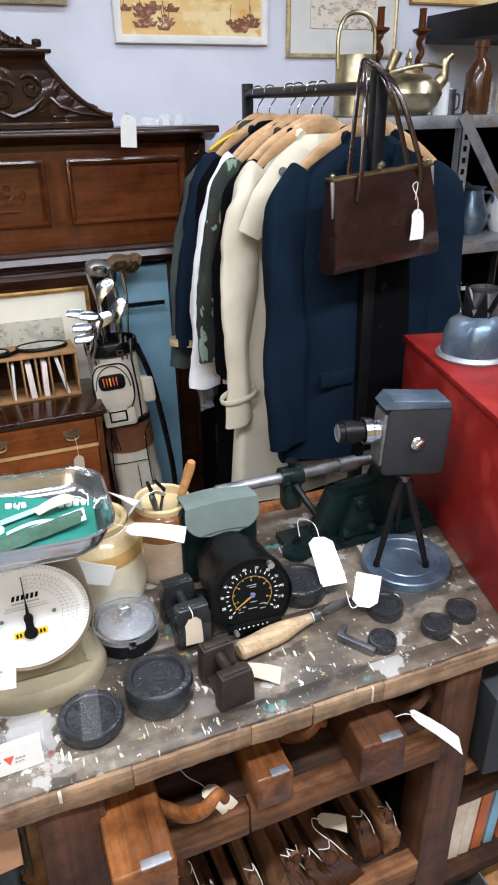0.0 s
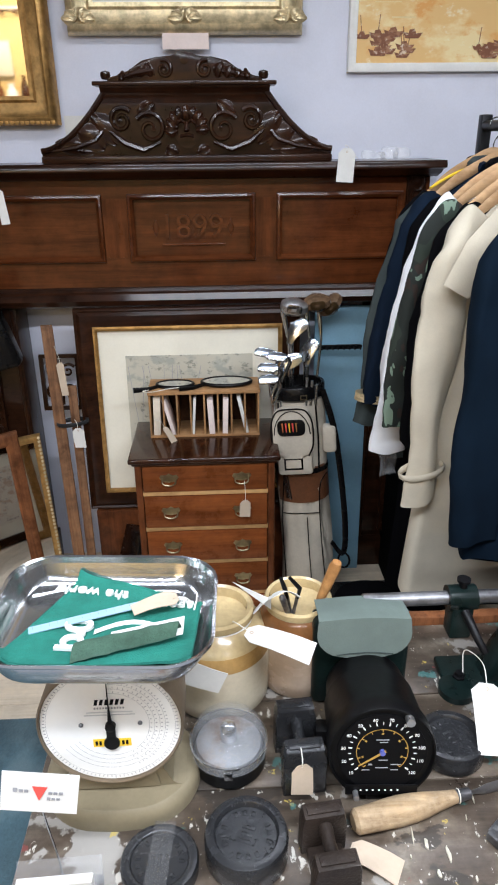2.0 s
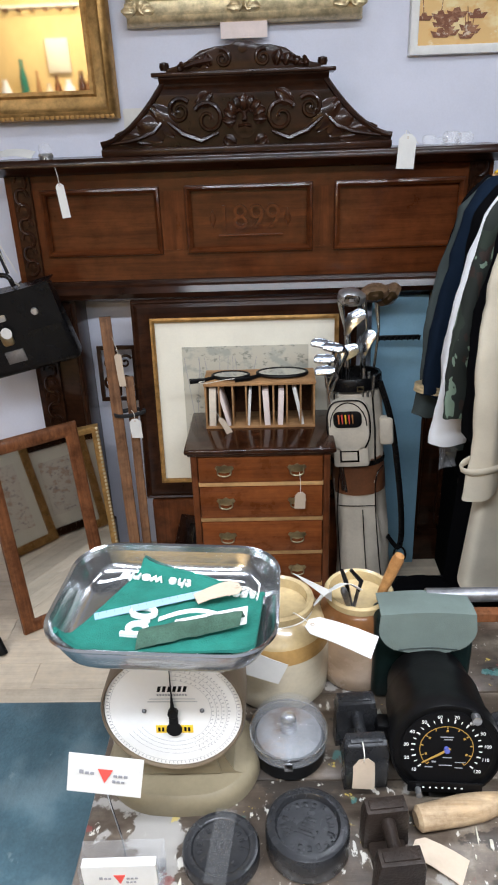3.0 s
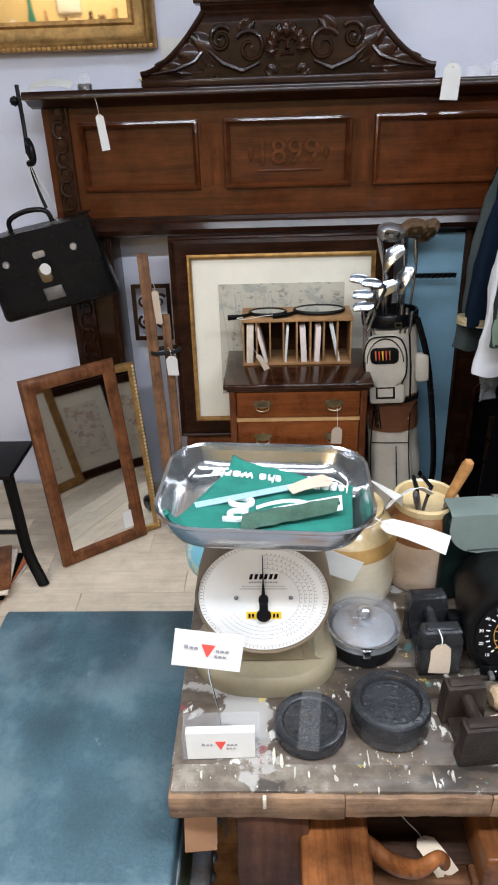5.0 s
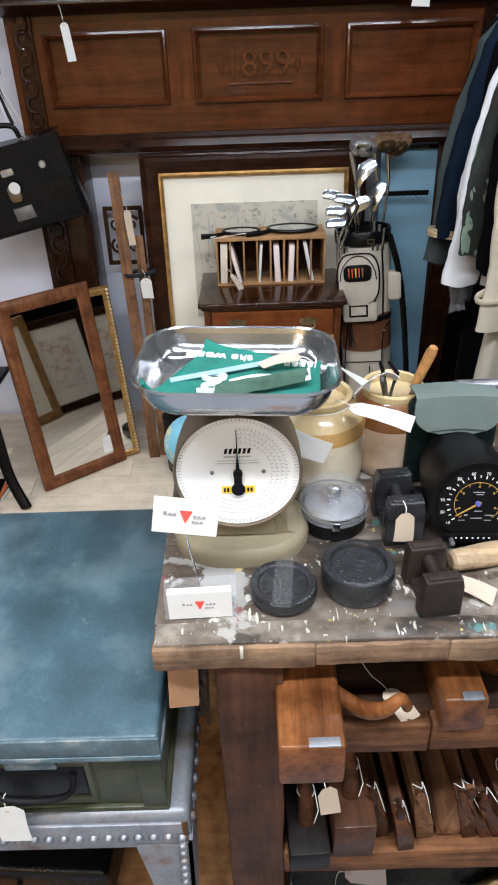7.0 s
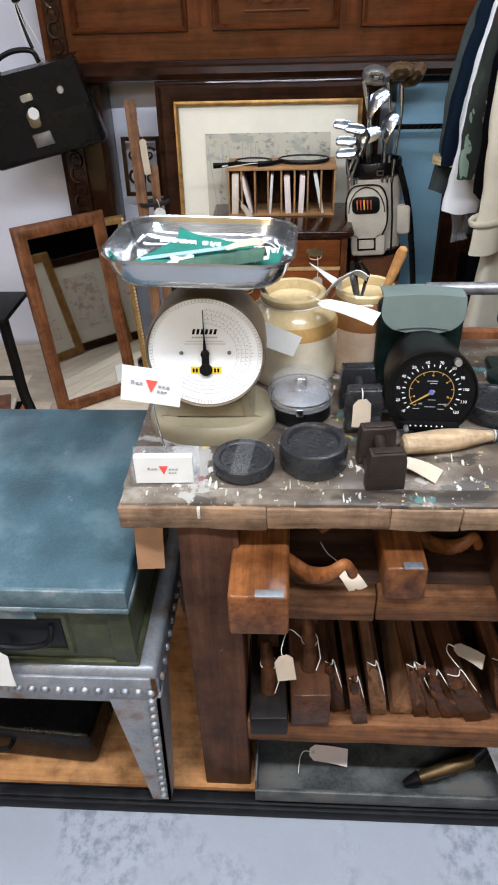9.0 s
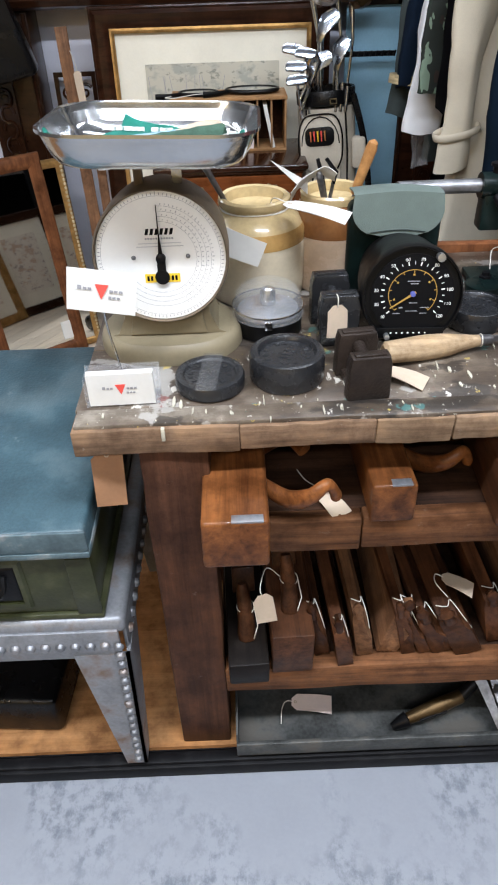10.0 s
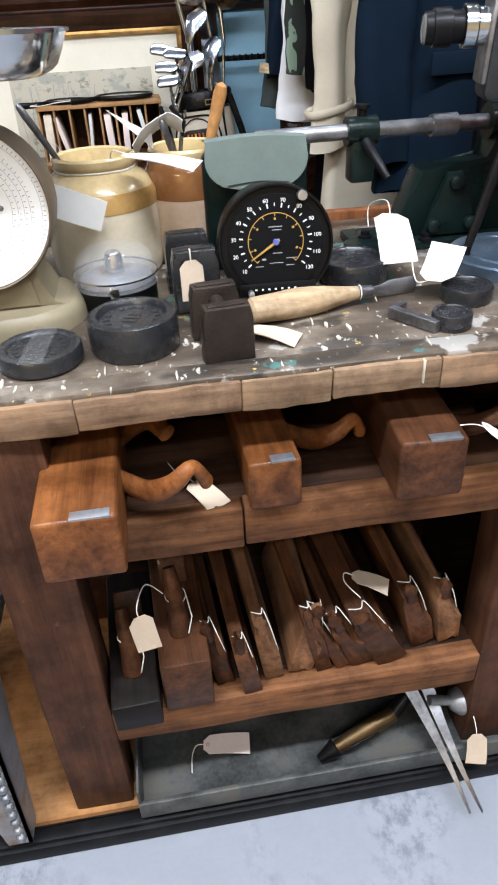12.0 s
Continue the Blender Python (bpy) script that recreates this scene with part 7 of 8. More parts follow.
def club(x0, y0, x1, y1, z1, kind, turn=0.0, shaft="steel"):
    """A club standing in the bag; its head at (x1, y1, z1), turned in its own plane."""
    c = thing("golf_club", {"iron": "chrome golf iron standing in the golf bag", "long_iron": "long-bladed chrome golf iron standing in the golf bag", "wood": "old golf wood with a varnished head in the golf bag", "driver": "silver-faced golf driver in the golf bag"}[kind], "golf club", None, "golf clubs")
    a, b = Vector((x0, y0, 0.5)), Vector((x1, y1, z1))
    if kind == "iron":
        o_ = [(-0.034, -0.012), (-0.028, -0.017), (0.02, -0.016), (0.033, -0.008), (0.035, 0.004), (0.03, 0.013), (0.005, 0.017), (-0.024, 0.013), (-0.034, 0.002)]
        part("head", add(bmesh.new(), prism(o_, 0.014, 0.005, 3), Matrix.Translation(b) @ pose(0, -0.007, 0, -28, turn, -8)), "chrome", c, sharp=25)
        part("hosel", tube([b + Vector((0.03, 0.004, -0.004)), b + Vector((0.045, 0.01, -0.03)), a.lerp(b, 0.8)], [0.008, 0.0065, 0.005], 10), "chrome", c)
        part("shaft", tube([a, a.lerp(b, 0.8)], [0.006, 0.0045], 8), shaft, c)
    elif kind == "long_iron":
        o_ = [(-0.008, -0.05), (0.01, -0.052), (0.016, -0.02), (0.046, 0.012), (0.05, 0.03), (0.038, 0.044), (0.02, 0.048), (-0.012, 0.022), (-0.014, -0.01)]
        part("head", add(bmesh.new(), prism(o_, 0.009, 0.0025, 2), Matrix.Translation(b) @ pose(0, -0.004, 0, -14, turn, -18)), "chrome", c, sharp=25)
        part("shaft", tube([a, b + Vector((0, 0, -0.05)), b + Vector((0.001, 0, -0.03))], [0.006, 0.0048, 0.0075], 8), shaft, c)
    else:
        head = lathe([(0, -0.024), (0.03, -0.022), (0.045, -0.006), (0.043, 0.012), (0.027, 0.024), (0, 0.028)], 22)
        for v in head.verts:
            v.co.x *= 1.15 if v.co.x > 0 else 0.95
            v.co.y *= 0.82
        part("head", add(bmesh.new(), head, Matrix.Translation(b) @ pose(0.012, -0.01, 0.0, 18, turn, 0)), "silver_cap" if kind == "driver" else "club_head", c)
        part("sole_plate", add(bmesh.new(), prism(rounded(0.05, 0.03, 0.01, 4), 0.004, 0.001), Matrix.Translation(b) @ pose(0.014, -0.046, -0.002, 10, turn, 0)), "steel" if kind == "driver" else "old_brass", c)
        part("shaft", tube([a, a.lerp(b, 0.82), b + Vector((-0.02, 0, -0.015))], [0.006, 0.0045, 0.01], 10), shaft, c)
    return c


for row in ((0.215, 2.72, 0.205, 2.77, 1.16, "driver", 8), (0.255, 2.74, 0.285, 2.8, 1.165, "wood", -6), (0.27, 2.745, 0.335, 2.83, 1.148, "wood", -40), (0.225, 2.69, 0.215, 2.75, 1.085, "long_iron", 10), (0.25, 2.7, 0.262, 2.77, 1.0, "long_iron", -8),
            (0.2, 2.68, 0.12, 2.70, 1.028, "iron", 12), (0.21, 2.67, 0.158, 2.685, 1.018, "iron", 10), (0.2, 2.66, 0.128, 2.67, 0.985, "iron", 4), (0.21, 2.65, 0.128, 2.655, 0.95, "iron", -2), (0.22, 2.69, 0.19, 2.715, 0.985, "long_iron", 24)):
    club(*row)
for k in range(3):
    solid("club_sleeve", tube([(0.255 + 0.016 * k, 2.66, 0.85), (0.258 + 0.017 * k, 2.668, 0.945 - 0.012 * k)], 0.0055, 10), "steel", "short metal tube standing in the golf bag", "tube", None, "short tubes")

board = solid("blue_board", block(0.325, 0.528, 0, 0.012, 0, 1.11, 0.002), "blue_board", "plain pale blue painted board leaning in the fire surround", "board", pose(0, 2.93, 0, -3))
rail = thing("hook_rail", "black iron toothed hook rail on the blue board", "hook rail", pose(0.41, 2.915, 0.975))
part("bar", block(-0.1, 0.075, -0.006, 0.006, -0.008, 0.008, 0.002), "black_metal", rail)
for k in range(9):
    part("hook", tube([(-0.092 + 0.02 * k, -0.004, 0), (-0.09 + 0.02 * k, -0.02, -0.004), (-0.088 + 0.02 * k, -0.024, 0.012)], 0.003, 6), "black_metal", rail)

# ---- sticks, carved panel, mirrors ----
stk = thing("wooden_rule", "tall weathered wooden rule leaning on the wall", "wooden rule", None, "tall rules")
part("blade", slab(-0.02, 0.02, 0, 0.012, 0, 1.1, 10, 0.001, 0.002), "stick_wood", stk)
stk.matrix_world = pose(-0.575, 2.72, 0, -8, -2, 4)
stk2 = copy_thing(stk, pose(-0.535, 2.735, 0, -8, -1, 4) @ Matrix.Diagonal((0.8, 1, 0.8, 1)))
strap = thing("strap_band", "grey cloth strap tied round two wooden rules", "strap", pose(-0.562, 2.825, 0.745))
part("band", tube([(0.055 * math.cos(t), 0.03 * math.sin(t), 0.006 * math.cos(t)) for t in [k * math.pi / 10 for k in range(21)]], 0.008, 8, 0.5), "grey_leather", strap)
swing_tag("cream price tag tied to the wooden rules", pose(-0.54, 2.79, 0.735, 0, -3, -6), 0.042, 0.075, "paper", [(0, 0, 0.02), (-0.01, 0.01, 0.03)])
swing_tag("narrow cream label on a wooden rule", pose(-0.585, 2.835, 0.965, -3, -4, 0), 0.025, 0.12, "buff_card", [(0, 0, 0.02), (-0.01, 0.005, 0.06)])
cp = thing("carved_panel", "small pierced dark carved wooden panel against the wall", "carved panel", pose(-0.64, 3.05, 0.71, -4))
part("frame", add(bmesh.new(), ring_frame(0.12, 0.19, [(0, 0), (0, 0.012), (0.015, 0.012), (0.015, 0)]), pose(0, 0, 0.11)), "dark_oak", cp)
cv = bmesh.new()
for s in (1, -1):
    add(cv, scroll(s * 0.03, 0.155, 0.028, 1.3, s, 0.5, -0.004, 0.006))
    add(cv, scroll(s * 0.03, 0.07, 0.028, 1.3, -s, 2.0, -0.004, 0.006))
add(cv, tube([(0, -0.004, 0.02), (0.005, -0.006, 0.11), (0, -0.004, 0.2)], 0.006, 7))
part("scrollwork", cv, "dark_oak", cp)

WOODF = [(0, 0.0), (0, 0.012), (0.005, 0.016), (0.012, 0.02), (0.024, 0.025), (0.038, 0.024), (0.047, 0.017), (0.05, 0.0)]
MIR = Matrix.Translation((-0.838, 2.615, 0)) @ pose(0, 0, 0, 0, 0, 37) @ pose(0, 0, 0, -9)


def leaning_mirror(name, label, m, w, h, profile, frame_mat):
    t = thing(name, label, "mirror", m)
    fw = max(q[0] for q in profile)
    part("frame", add(bmesh.new(), ring_frame(w - 2 * fw, h - 2 * fw, profile), Matrix.Translation((0, 0, h / 2))), frame_mat, t)
    part("glass", block(-w / 2 + fw - 0.004, w / 2 - fw + 0.004, -0.01, -0.004, fw - 0.004, h - fw + 0.004), "mirror", t)
    part("backing", block(-w / 2 + fw - 0.004, w / 2 - fw + 0.004, -0.003, 0.006, fw - 0.004, h - fw + 0.004), "crate_wood", t)
    return t


lm = leaning_mirror("framed_mirror", "rectangular brown wooden framed mirror leaning upright on the platform", MIR, 0.355, 0.735, WOODF, "red_brown_wood")
solid("mirror_label", block(0.09, 0.132, -0.0125, -0.0115, 0.06, 0.13), "paper", "white paper label stuck on the mirror glass", "label", MIR)
gm = leaning_mirror("gilt_frame_mirror", "narrow beaded gilt framed mirror leaning behind a wooden one", Matrix.Translation((-0.79, 2.684, 0)) @ pose(0, 0, 0, 0, 0, 30) @ pose(0, 0, 0, -9), 0.34, 0.7, [(0, 0), (0, 0.012), (0.006, 0.018), (0.02, 0.02), (0.027, 0.014), (0.03, 0)], "gold")
bead = bmesh.new()
for k in range(46):
    add(bead, lathe([(0, -0.005), (0.005, -0.003), (0.006, 0), (0, 0.002)], 7), pose(0.158, -0.02, 0.02 + k * 0.0148, -90) @ Matrix.Diagonal((1, 1, -1, 1)))
part("beading", bead, "gold_pale", gm)["kind"] = "stuff"
solid("leaning_picture", add(ring_frame(0.3, 0.4, [(0, 0), (0, 0.01), (0.02, 0.015), (0.024, 0)]), block(-0.155, 0.155, -0.004, 0.003, -0.205, 0.205)), "dark_oak", "dark framed picture standing among the mirrors", "picture", pose(-1.25, 2.2, 0.225, -10, 0, 75))

case = thing("briefcase", "black leather briefcase with metal locks hanging by its handle", "briefcase", pose(-0.95, 2.835, 1.068, 4, -13, 3) @ Matrix.Diagonal((1.06, 1, 1.1, 1)))
shell = block(-0.185, 0.185, -0.035, 0.04, -0.14, 0.115, 0.02, 4)
for v in shell.verts:
    v.co.x *= 1 + 0.09 * (0.115 - v.co.z) / 0.25
    v.co.y -= 0.02 * (0.115 - v.co.z) / 0.25
part("body", shell, "black_leather", case)
part("flap", add(sheet(lambda u, v: Vector((-0.19 + 0.38 * u, 0.042 - 0.088 * min(1, v / 0.25), 0.118 + 0.003 * math.sin(u * 6) - 0.13 * max(0, v - 0.25) / 0.75)), 16, 16, 0.004), bmesh.new()), "black_leather", case)
part("handle", tube(curve([(-0.07, 0, 0.12), (-0.06, 0, 0.155), (0, 0, 0.168), (0.06, 0, 0.155), (0.07, 0, 0.12)], 5), 0.008, 10), "black_leather", case)
for x in (-0.075, 0.075):
    part("handle_ring", add(bmesh.new(), tube([(0.012 * math.cos(t), 0, 0.012 * math.sin(t)) for t in [k * math.pi / 6 for k in range(13)]], 0.003, 6), pose(x, 0, 0.117)), "silver_cap", case)
part("lock", add(bmesh.new(), prism(rounded(0.04, 0.05, 0.012, 4), 0.008, 0.002), pose(-0.005, -0.052, -0.018)), "brass", case)
part("lock_plate", add(bmesh.new(), prism(rounded(0.04, 0.02, 0.006, 3), 0.006, 0.001), pose(0.0, -0.053, 0.045)), "silver_cap", case)
for x in (-0.115, 0.115):
    part("stud", add(bmesh.new(), lathe([(0, 0), (0.012, 0), (0.01, 0.006), (0, 0.007)], 16), pose(x, -0.047, 0.04, 90)), "silver_cap", case)
part("name_plate", block(-0.032, 0.032, -0.056, -0.046, -0.1, -0.06, 0.002), "dull_steel", case)
part("round_sticker", add(bmesh.new(), lathe([(0, 0), (0.018, 0), (0.018, 0.001), (0, 0.001)], 20), pose(0.005, -0.0615, 0.0, 90)), "paper", case)
hook = thing("iron_hanger", "black wrought-iron hooks with white strings beside the fire surround", "hook")
part("bar", tube(curve([(-0.985, 2.93, 1.62), (-0.97, 2.89, 1.5), (-0.965, 2.87, 1.4), (-0.94, 2.85, 1.3), (-0.925, 2.845, 1.252)], 5), 0.007, 8), "black_metal", hook)
part("ball", add(bmesh.new(), lathe([(0, -0.016), (0.012, -0.01), (0.016, 0), (0.012, 0.01), (0, 0.016)], 14), pose(-0.99, 2.9, 1.575)), "black_metal", hook)
part("catch", tube(curve([(-0.96, 2.87, 1.46), (-0.945, 2.85, 1.44), (-0.945, 2.85, 1.4), (-0.965, 2.86, 1.39)], 5), 0.011, 8), "black_metal", hook)
for k in range(3):
    part("cord", tube(curve([(-0.97, 2.865, 1.42), (-0.955 + 0.012 * k, 2.84, 1.34), (-0.94 + 0.025 * k, 2.835, 1.255)], 4), 0.0012, 5), "string", hook)
stand2 = thing("black_stand", "black painted wooden stand with splayed sabre legs beside the leaning mirror", "stand", pose(-1.09, 2.44, 0) @ Matrix.Diagonal((1, 1, 0.62, 1)))
part("leg", tube(curve([(0.0, 0.02, 0.72), (0.005, 0.02, 0.45), (0.02, 0.0, 0.2), (0.07, -0.04, 0.012)], 6), [0.022] * 19, 10, 0.7), "black_plastic", stand2)
part("leg", tube(curve([(-0.3, 0.02, 0.72), (-0.305, 0.02, 0.45), (-0.32, 0.0, 0.2), (-0.37, -0.04, 0.012)], 6), [0.022] * 19, 10, 0.7), "black_plastic", stand2)
part("stretcher", tube([(0.0, 0.02, 0.32), (-0.3, 0.02, 0.32)], 0.012, 8), "black_plastic", stand2)
part("ledge", block(-0.34, 0.03, -0.03, 0.22, 0.72, 0.75, 0.004), "black_plastic", stand2)
for k, (w_, mtl) in enumerate(((0.2, "paper"), (0.19, "orange_book"), (0.21, "black_and_shade"), (0.18, "cream_page"), (0.19, "red_brown_wood"))):
    solid("magazine", block(-w_ / 2, w_ / 2, -0.13, 0.13, 0, 0.011, 0.002), mtl, "worn magazine in a pile under the black stand", "magazine", pose(-1.24 + 0.012 * (k % 2), 2.42, 0.012 * k, 0, 0, 8 * k - 14), "magazines")
pile = thing("leather_boots", "pair of black leather boots standing on the platform", "boots", pose(-0.43, 2.66, 0, 0, 0, 20))
for x in (-0.045, 0.045):
    part("boot", add(bag_ring([(0.038, 0.045, 0.0), (0.04, 0.05, 0.08), (0.042, 0.048, 0.24)], 18, 0.08), block(x * 0 - 0.036, 0.036, -0.15, 0.02, 0, 0.07, 0.025, 3)), "black_leather", pile).location.x = x
cb = thing("black_folder", "black folder tied with white cord standing by the drawers", "folder", pose(-0.41, 2.64, 0, -12, 14, 20))
part("cover", block(-0.02, 0.05, -0.1, 0.12, 0, 0.36, 0.004), "black_leather", cb)
for k in range(4):
    part("cord", tube(curve([(0.0 + 0.01 * k, -0.103, 0.36), (0.01 + 0.004 * k, -0.108, 0.25), (-0.01 + 0.008 * k, -0.11, 0.12)], 4), 0.0018, 5), "string", cb)

# ---- clothes rail ----
rl = thing("clothes_rail", "black tubular metal clothes rail on the platform", "clothes rail", pose(0, 0, 0))
P, Q = Vector((0.715, 1.785, 1.69)), Vector((0.755, 2.67, 1.695))
part("rail", tube([P, Q], 0.0145, 14), "black_metal", rl)
for c in (P, Q):
    part("post", block(c.x - 0.0155, c.x + 0.0155, c.y - 0.0155, c.y + 0.0155, 0.05, 1.725, 0.003), "black_metal", rl)
    part("foot", block(c.x - 0.28, c.x + 0.28, c.y - 0.018, c.y + 0.018, 0, 0.05, 0.004), "black_metal", rl)


def loft(rings):
    bm = bmesh.new()
    vs = [[bm.verts.new(q) for q in r] for r in rings]
    n = len(vs[0])
    for a, b in zip(vs, vs[1:]):
        for k in range(n):
            bm.faces.new((a[k], a[(k + 1) % n], b[(k + 1) % n], b[k]))
    bm.faces.new(vs[0]), bm.faces.new(vs[-1])
    return bm


def draped(bm, seed):
    """Long hanging folds and a few creases across."""
    for v in bm.verts:
        x, y, z = v.co
        v.co += 0.017 * noise.noise_vector(Vector((x * 20 + seed, y * 20, z * 4.5)))
        v.co += 0.0045 * noise.noise_vector(Vector((x * 9, y * 9 + seed, z * 26)))
    return bm


def garment(name, label, category, y, dx, turn, length, material, sleeve=0.62, width=0.22, flare=0.1, depth=0.045, lining=None, seed=0, lapel=True, cuff=None, out=0.1, hanger=True, fat=1.0):
    t_ = (y - P.y) / (Q.y - P.y)
    m = Matrix.Translation(P.lerp(Q, t_)) @ pose(dx, 0, 0, 0, 0, turn)
    if hanger:
        hg = thing("coat_hanger", "pale wooden coat hanger with a chrome hook on the rail", "coat hanger", m, "wooden hangers")
        part("hook", tube(curve([(0, 0, -0.075), (0, 0, -0.04), (0.022, 0, -0.012), (0.012, 0, 0.018), (-0.012, 0, 0.018), (-0.02, 0, 0.0)], 5), 0.002, 6), "steel", hg)
        arm = curve([(-0.205, -0.01, -0.175), (-0.13, -0.002, -0.125), (-0.05, 0, -0.09), (0, 0, -0.075), (0.05, 0, -0.09), (0.13, -0.002, -0.125), (0.205, -0.01, -0.175)], 4)
        n_ = len(arm)
        part("hanger_arm", tube(arm, [0.009 + 0.012 * math.sin(math.pi * k / (n_ - 1)) for k in range(n_)], 8, 0.36), "hanger_wood", hg)
    g = thing(name, label, category, m, "hanging clothes")
    rows, n = [], 44
    levels = [(-0.1, 0.06, 0.03), (-0.13, 0.11, 0.036), (-0.165, 0.16, 0.042), (-0.205, 0.198, 0.048), (-0.27, width, depth), (-0.36, width * 0.97, depth * 1.05)]
    k = 12
    for i in range(1, k + 1):
        u = i / k
        levels.append((-0.36 - (length - 0.36) * u, width * (0.96 + flare * u), depth * (1.05 + 0.35 * u)))
    for z, w_, d_ in levels:
        drop = min(1, max(0, (-z - 0.2) / 0.4))
        ring = []
        for j in range(n):
            a = 2 * math.pi * j / n
            fold = 1 + drop * 0.22 * noise.noise(Vector((math.cos(a) * 2.6 + seed, math.sin(a) * 2.6, z * 0.9 + seed)))
            c_, s_ = math.cos(a), math.sin(a)
            ring.append((w_ * math.copysign(abs(c_) ** 0.75, c_), d_ * math.copysign(abs(s_) ** 0.85, s_) * fold + 0.012 * drop * math.sin(a * 5 + seed), z + 0.006 * math.sin(a * 3 + seed) * drop))
        rows.append(ring)
    part("body", loft(rows), material, g, sharp=70)
    for s in (-1, 1):
        pts = [(s * (width - 0.05), 0.0, -0.18), (s * (width - 0.012), -0.01, -0.235), (s * (width + 0.25 * out + 0.012), -0.02, -0.37), (s * (width + 0.65 * out + 0.01), -0.03, -0.165 - sleeve * 0.66), (s * (width + out), -0.035, -0.165 - sleeve)]
        pts = curve(pts, 10)
        rr_ = [fat * 0.034 + fat * 0.036 * min(1, q / 12) - 0.014 * (2 - fat) * q / len(pts) for q in range(len(pts))]
        sl = part("sleeve", draped(tube(pts, rr_, 26, 0.55), seed + s), material, g, sharp=70)
        if cuff:
            for q in range(4):
                e = Vector(pts[-3]).lerp(Vector(pts[-2]), q * 0.33)
                part("cuff_ring", tube([e, e + (Vector(pts[-1]) - Vector(pts[-3])).normalized() * 0.008], rr_[-3] * 1.02 + 0.006, 20, 0.62), cuff, sl)
    if lapel:
        for s in (-1, 1):
            part("lapel", sheet(lambda u, v: Vector((s * (0.018 + 0.085 * v * (1 - u) + 0.008), -depth * 0.92 - 0.008 - 0.005 * math.sin(math.pi * v) - 0.012 * (1 - u), -0.115 - 0.27 * u - 0.03 * v)), 8, 5, 0.004), lining or material, g)
        part("collar", tube([(0.07 * math.cos(a), 0.035 * math.sin(a), -0.1 + 0.012 * math.sin(a)) for a in [math.pi * q / 10 for q in range(-1, 12)]], 0.016, 8), lining or material, g)
    part("front_edge", tube([(0.006, -depth - 0.01, -0.36), (0.008, -depth * 1.2 - 0.012, -0.36 - (length - 0.36) * 0.5), (0.006, -depth * 1.4 - 0.012, -length + 0.01)], 0.004, 6), material, g)
    return g


dress = garment("uniform_jacket", "black dress uniform jacket with yellow piping on the rail", "jacket", 2.57, 0.0, 14, 0.85, "black_wool", 0.56, 0.23, 0.1, seed=1, out=0.1)
part("piping", tube(curve([(-0.2, -0.02, -0.155), (-0.13, -0.02, -0.12), (-0.06, -0.02, -0.1)], 4), 0.004, 6), "yellow_ink", dress)
garment("grey_coat", "long grey wool coat hanging on the rail", "coat", 2.53, 0.0, 12, 0.95, "grey_wool", 0.64, 0.235, 0.1, seed=14, out=0.11, hanger=False)
garment("naval_jacket", "navy jacket with gold cuff rings hanging on the rail", "jacket", 2.46, 0.0, 10, 0.82, "blue_wool", 0.56, 0.23, 0.1, seed=2, cuff="gold_pale", out=0.11)
garment("long_black_coat", "long black coat hanging down to the platform", "coat", 2.4, 0.01, 6, 1.45, "black_wool", 0.6, 0.22, 0.25, seed=3, out=0.03, hanger=False)
garment("white_shirt", "white cotton shirt hanging on the rail", "shirt", 2.3, 0.0, 8, 0.84, "white_cotton", 0.645, 0.225, 0.1, seed=4, lapel=False, out=0.1, fat=1.05)
garment("camouflage_jacket", "green and brown camouflage jacket hanging on the rail", "jacket", 2.215, -0.01, 8, 0.72, "camo", 0.53, 0.235, 0.06, seed=5, out=0.085, fat=0.85)
garment("black_jacket", "black wool jacket hanging on the rail", "jacket", 2.14, 0.0, 6, 0.85, "black_wool", 0.57, 0.22, 0.06, seed=6, out=0.05)
trench = garment("trench_coat", "long cream cotton trench coat with epaulettes on the rail", "coat", 2.06, -0.01, 9, 1.12, "cream_cotton", 0.67, 0.24, 0.25, seed=7, out=0.045, fat=0.88)
FLAP = [Vector(q) for q in ((-0.1, -0.06, -0.112), (-0.17, -0.078, -0.15), (-0.235, -0.085, -0.215), (-0.275, -0.082, -0.3))]


def flap_row(u, v):
    k = min(2, int(u * 3))
    q = FLAP[k].lerp(FLAP[k + 1], u * 3 - k)
    return q + v * Vector((0.07, -0.012, -0.04)) * (0.75 + 0.25 * math.sin(math.pi * u)) + Vector((-0.03, -0.012, 0.0)) - 0.006 * math.sin(math.pi * v) * Vector((0.7, 0.7, -0.3))


part("epaulette", sheet(flap_row, 18, 6, 0.005), "cream_cotton", trench)
part("button", add(bmesh.new(), lathe([(0, 0), (0.011, 0), (0.01, 0.004), (0, 0.004)], 14), pose(-0.185, -0.106, -0.175, 75, 0, -20)), "brown_leather", trench)
part("cuff_strap", tube([(-0.28 + 0.054 * math.cos(a), -0.035 + 0.036 * math.sin(a), -0.755 + 0.01 * math.cos(a)) for a in [q * math.pi / 8 for q in range(17)]], 0.009, 6, 0.4), "cream_cotton", trench)
navy = garment("navy_jacket", "navy blue wool jacket hanging on the rail", "jacket", 1.86, 0.025, 4, 0.9, "navy_wool", 0.68, 0.222, 0.1, 0.05, seed=8, out=0.008)
part("dark_lining", sheet(lambda u, v: Vector((-0.03 + (0.11 + 0.05 * v) * u, -0.062 - 0.02 * v - 0.004 * math.sin(u * 3), -0.17 - 0.72 * v)), 6, 14, 0.003), "black_wool", navy)
part("pocket_flap", block(-0.16, -0.06, -0.082, -0.074, -0.68, -0.64, 0.003), "navy_wool", navy)
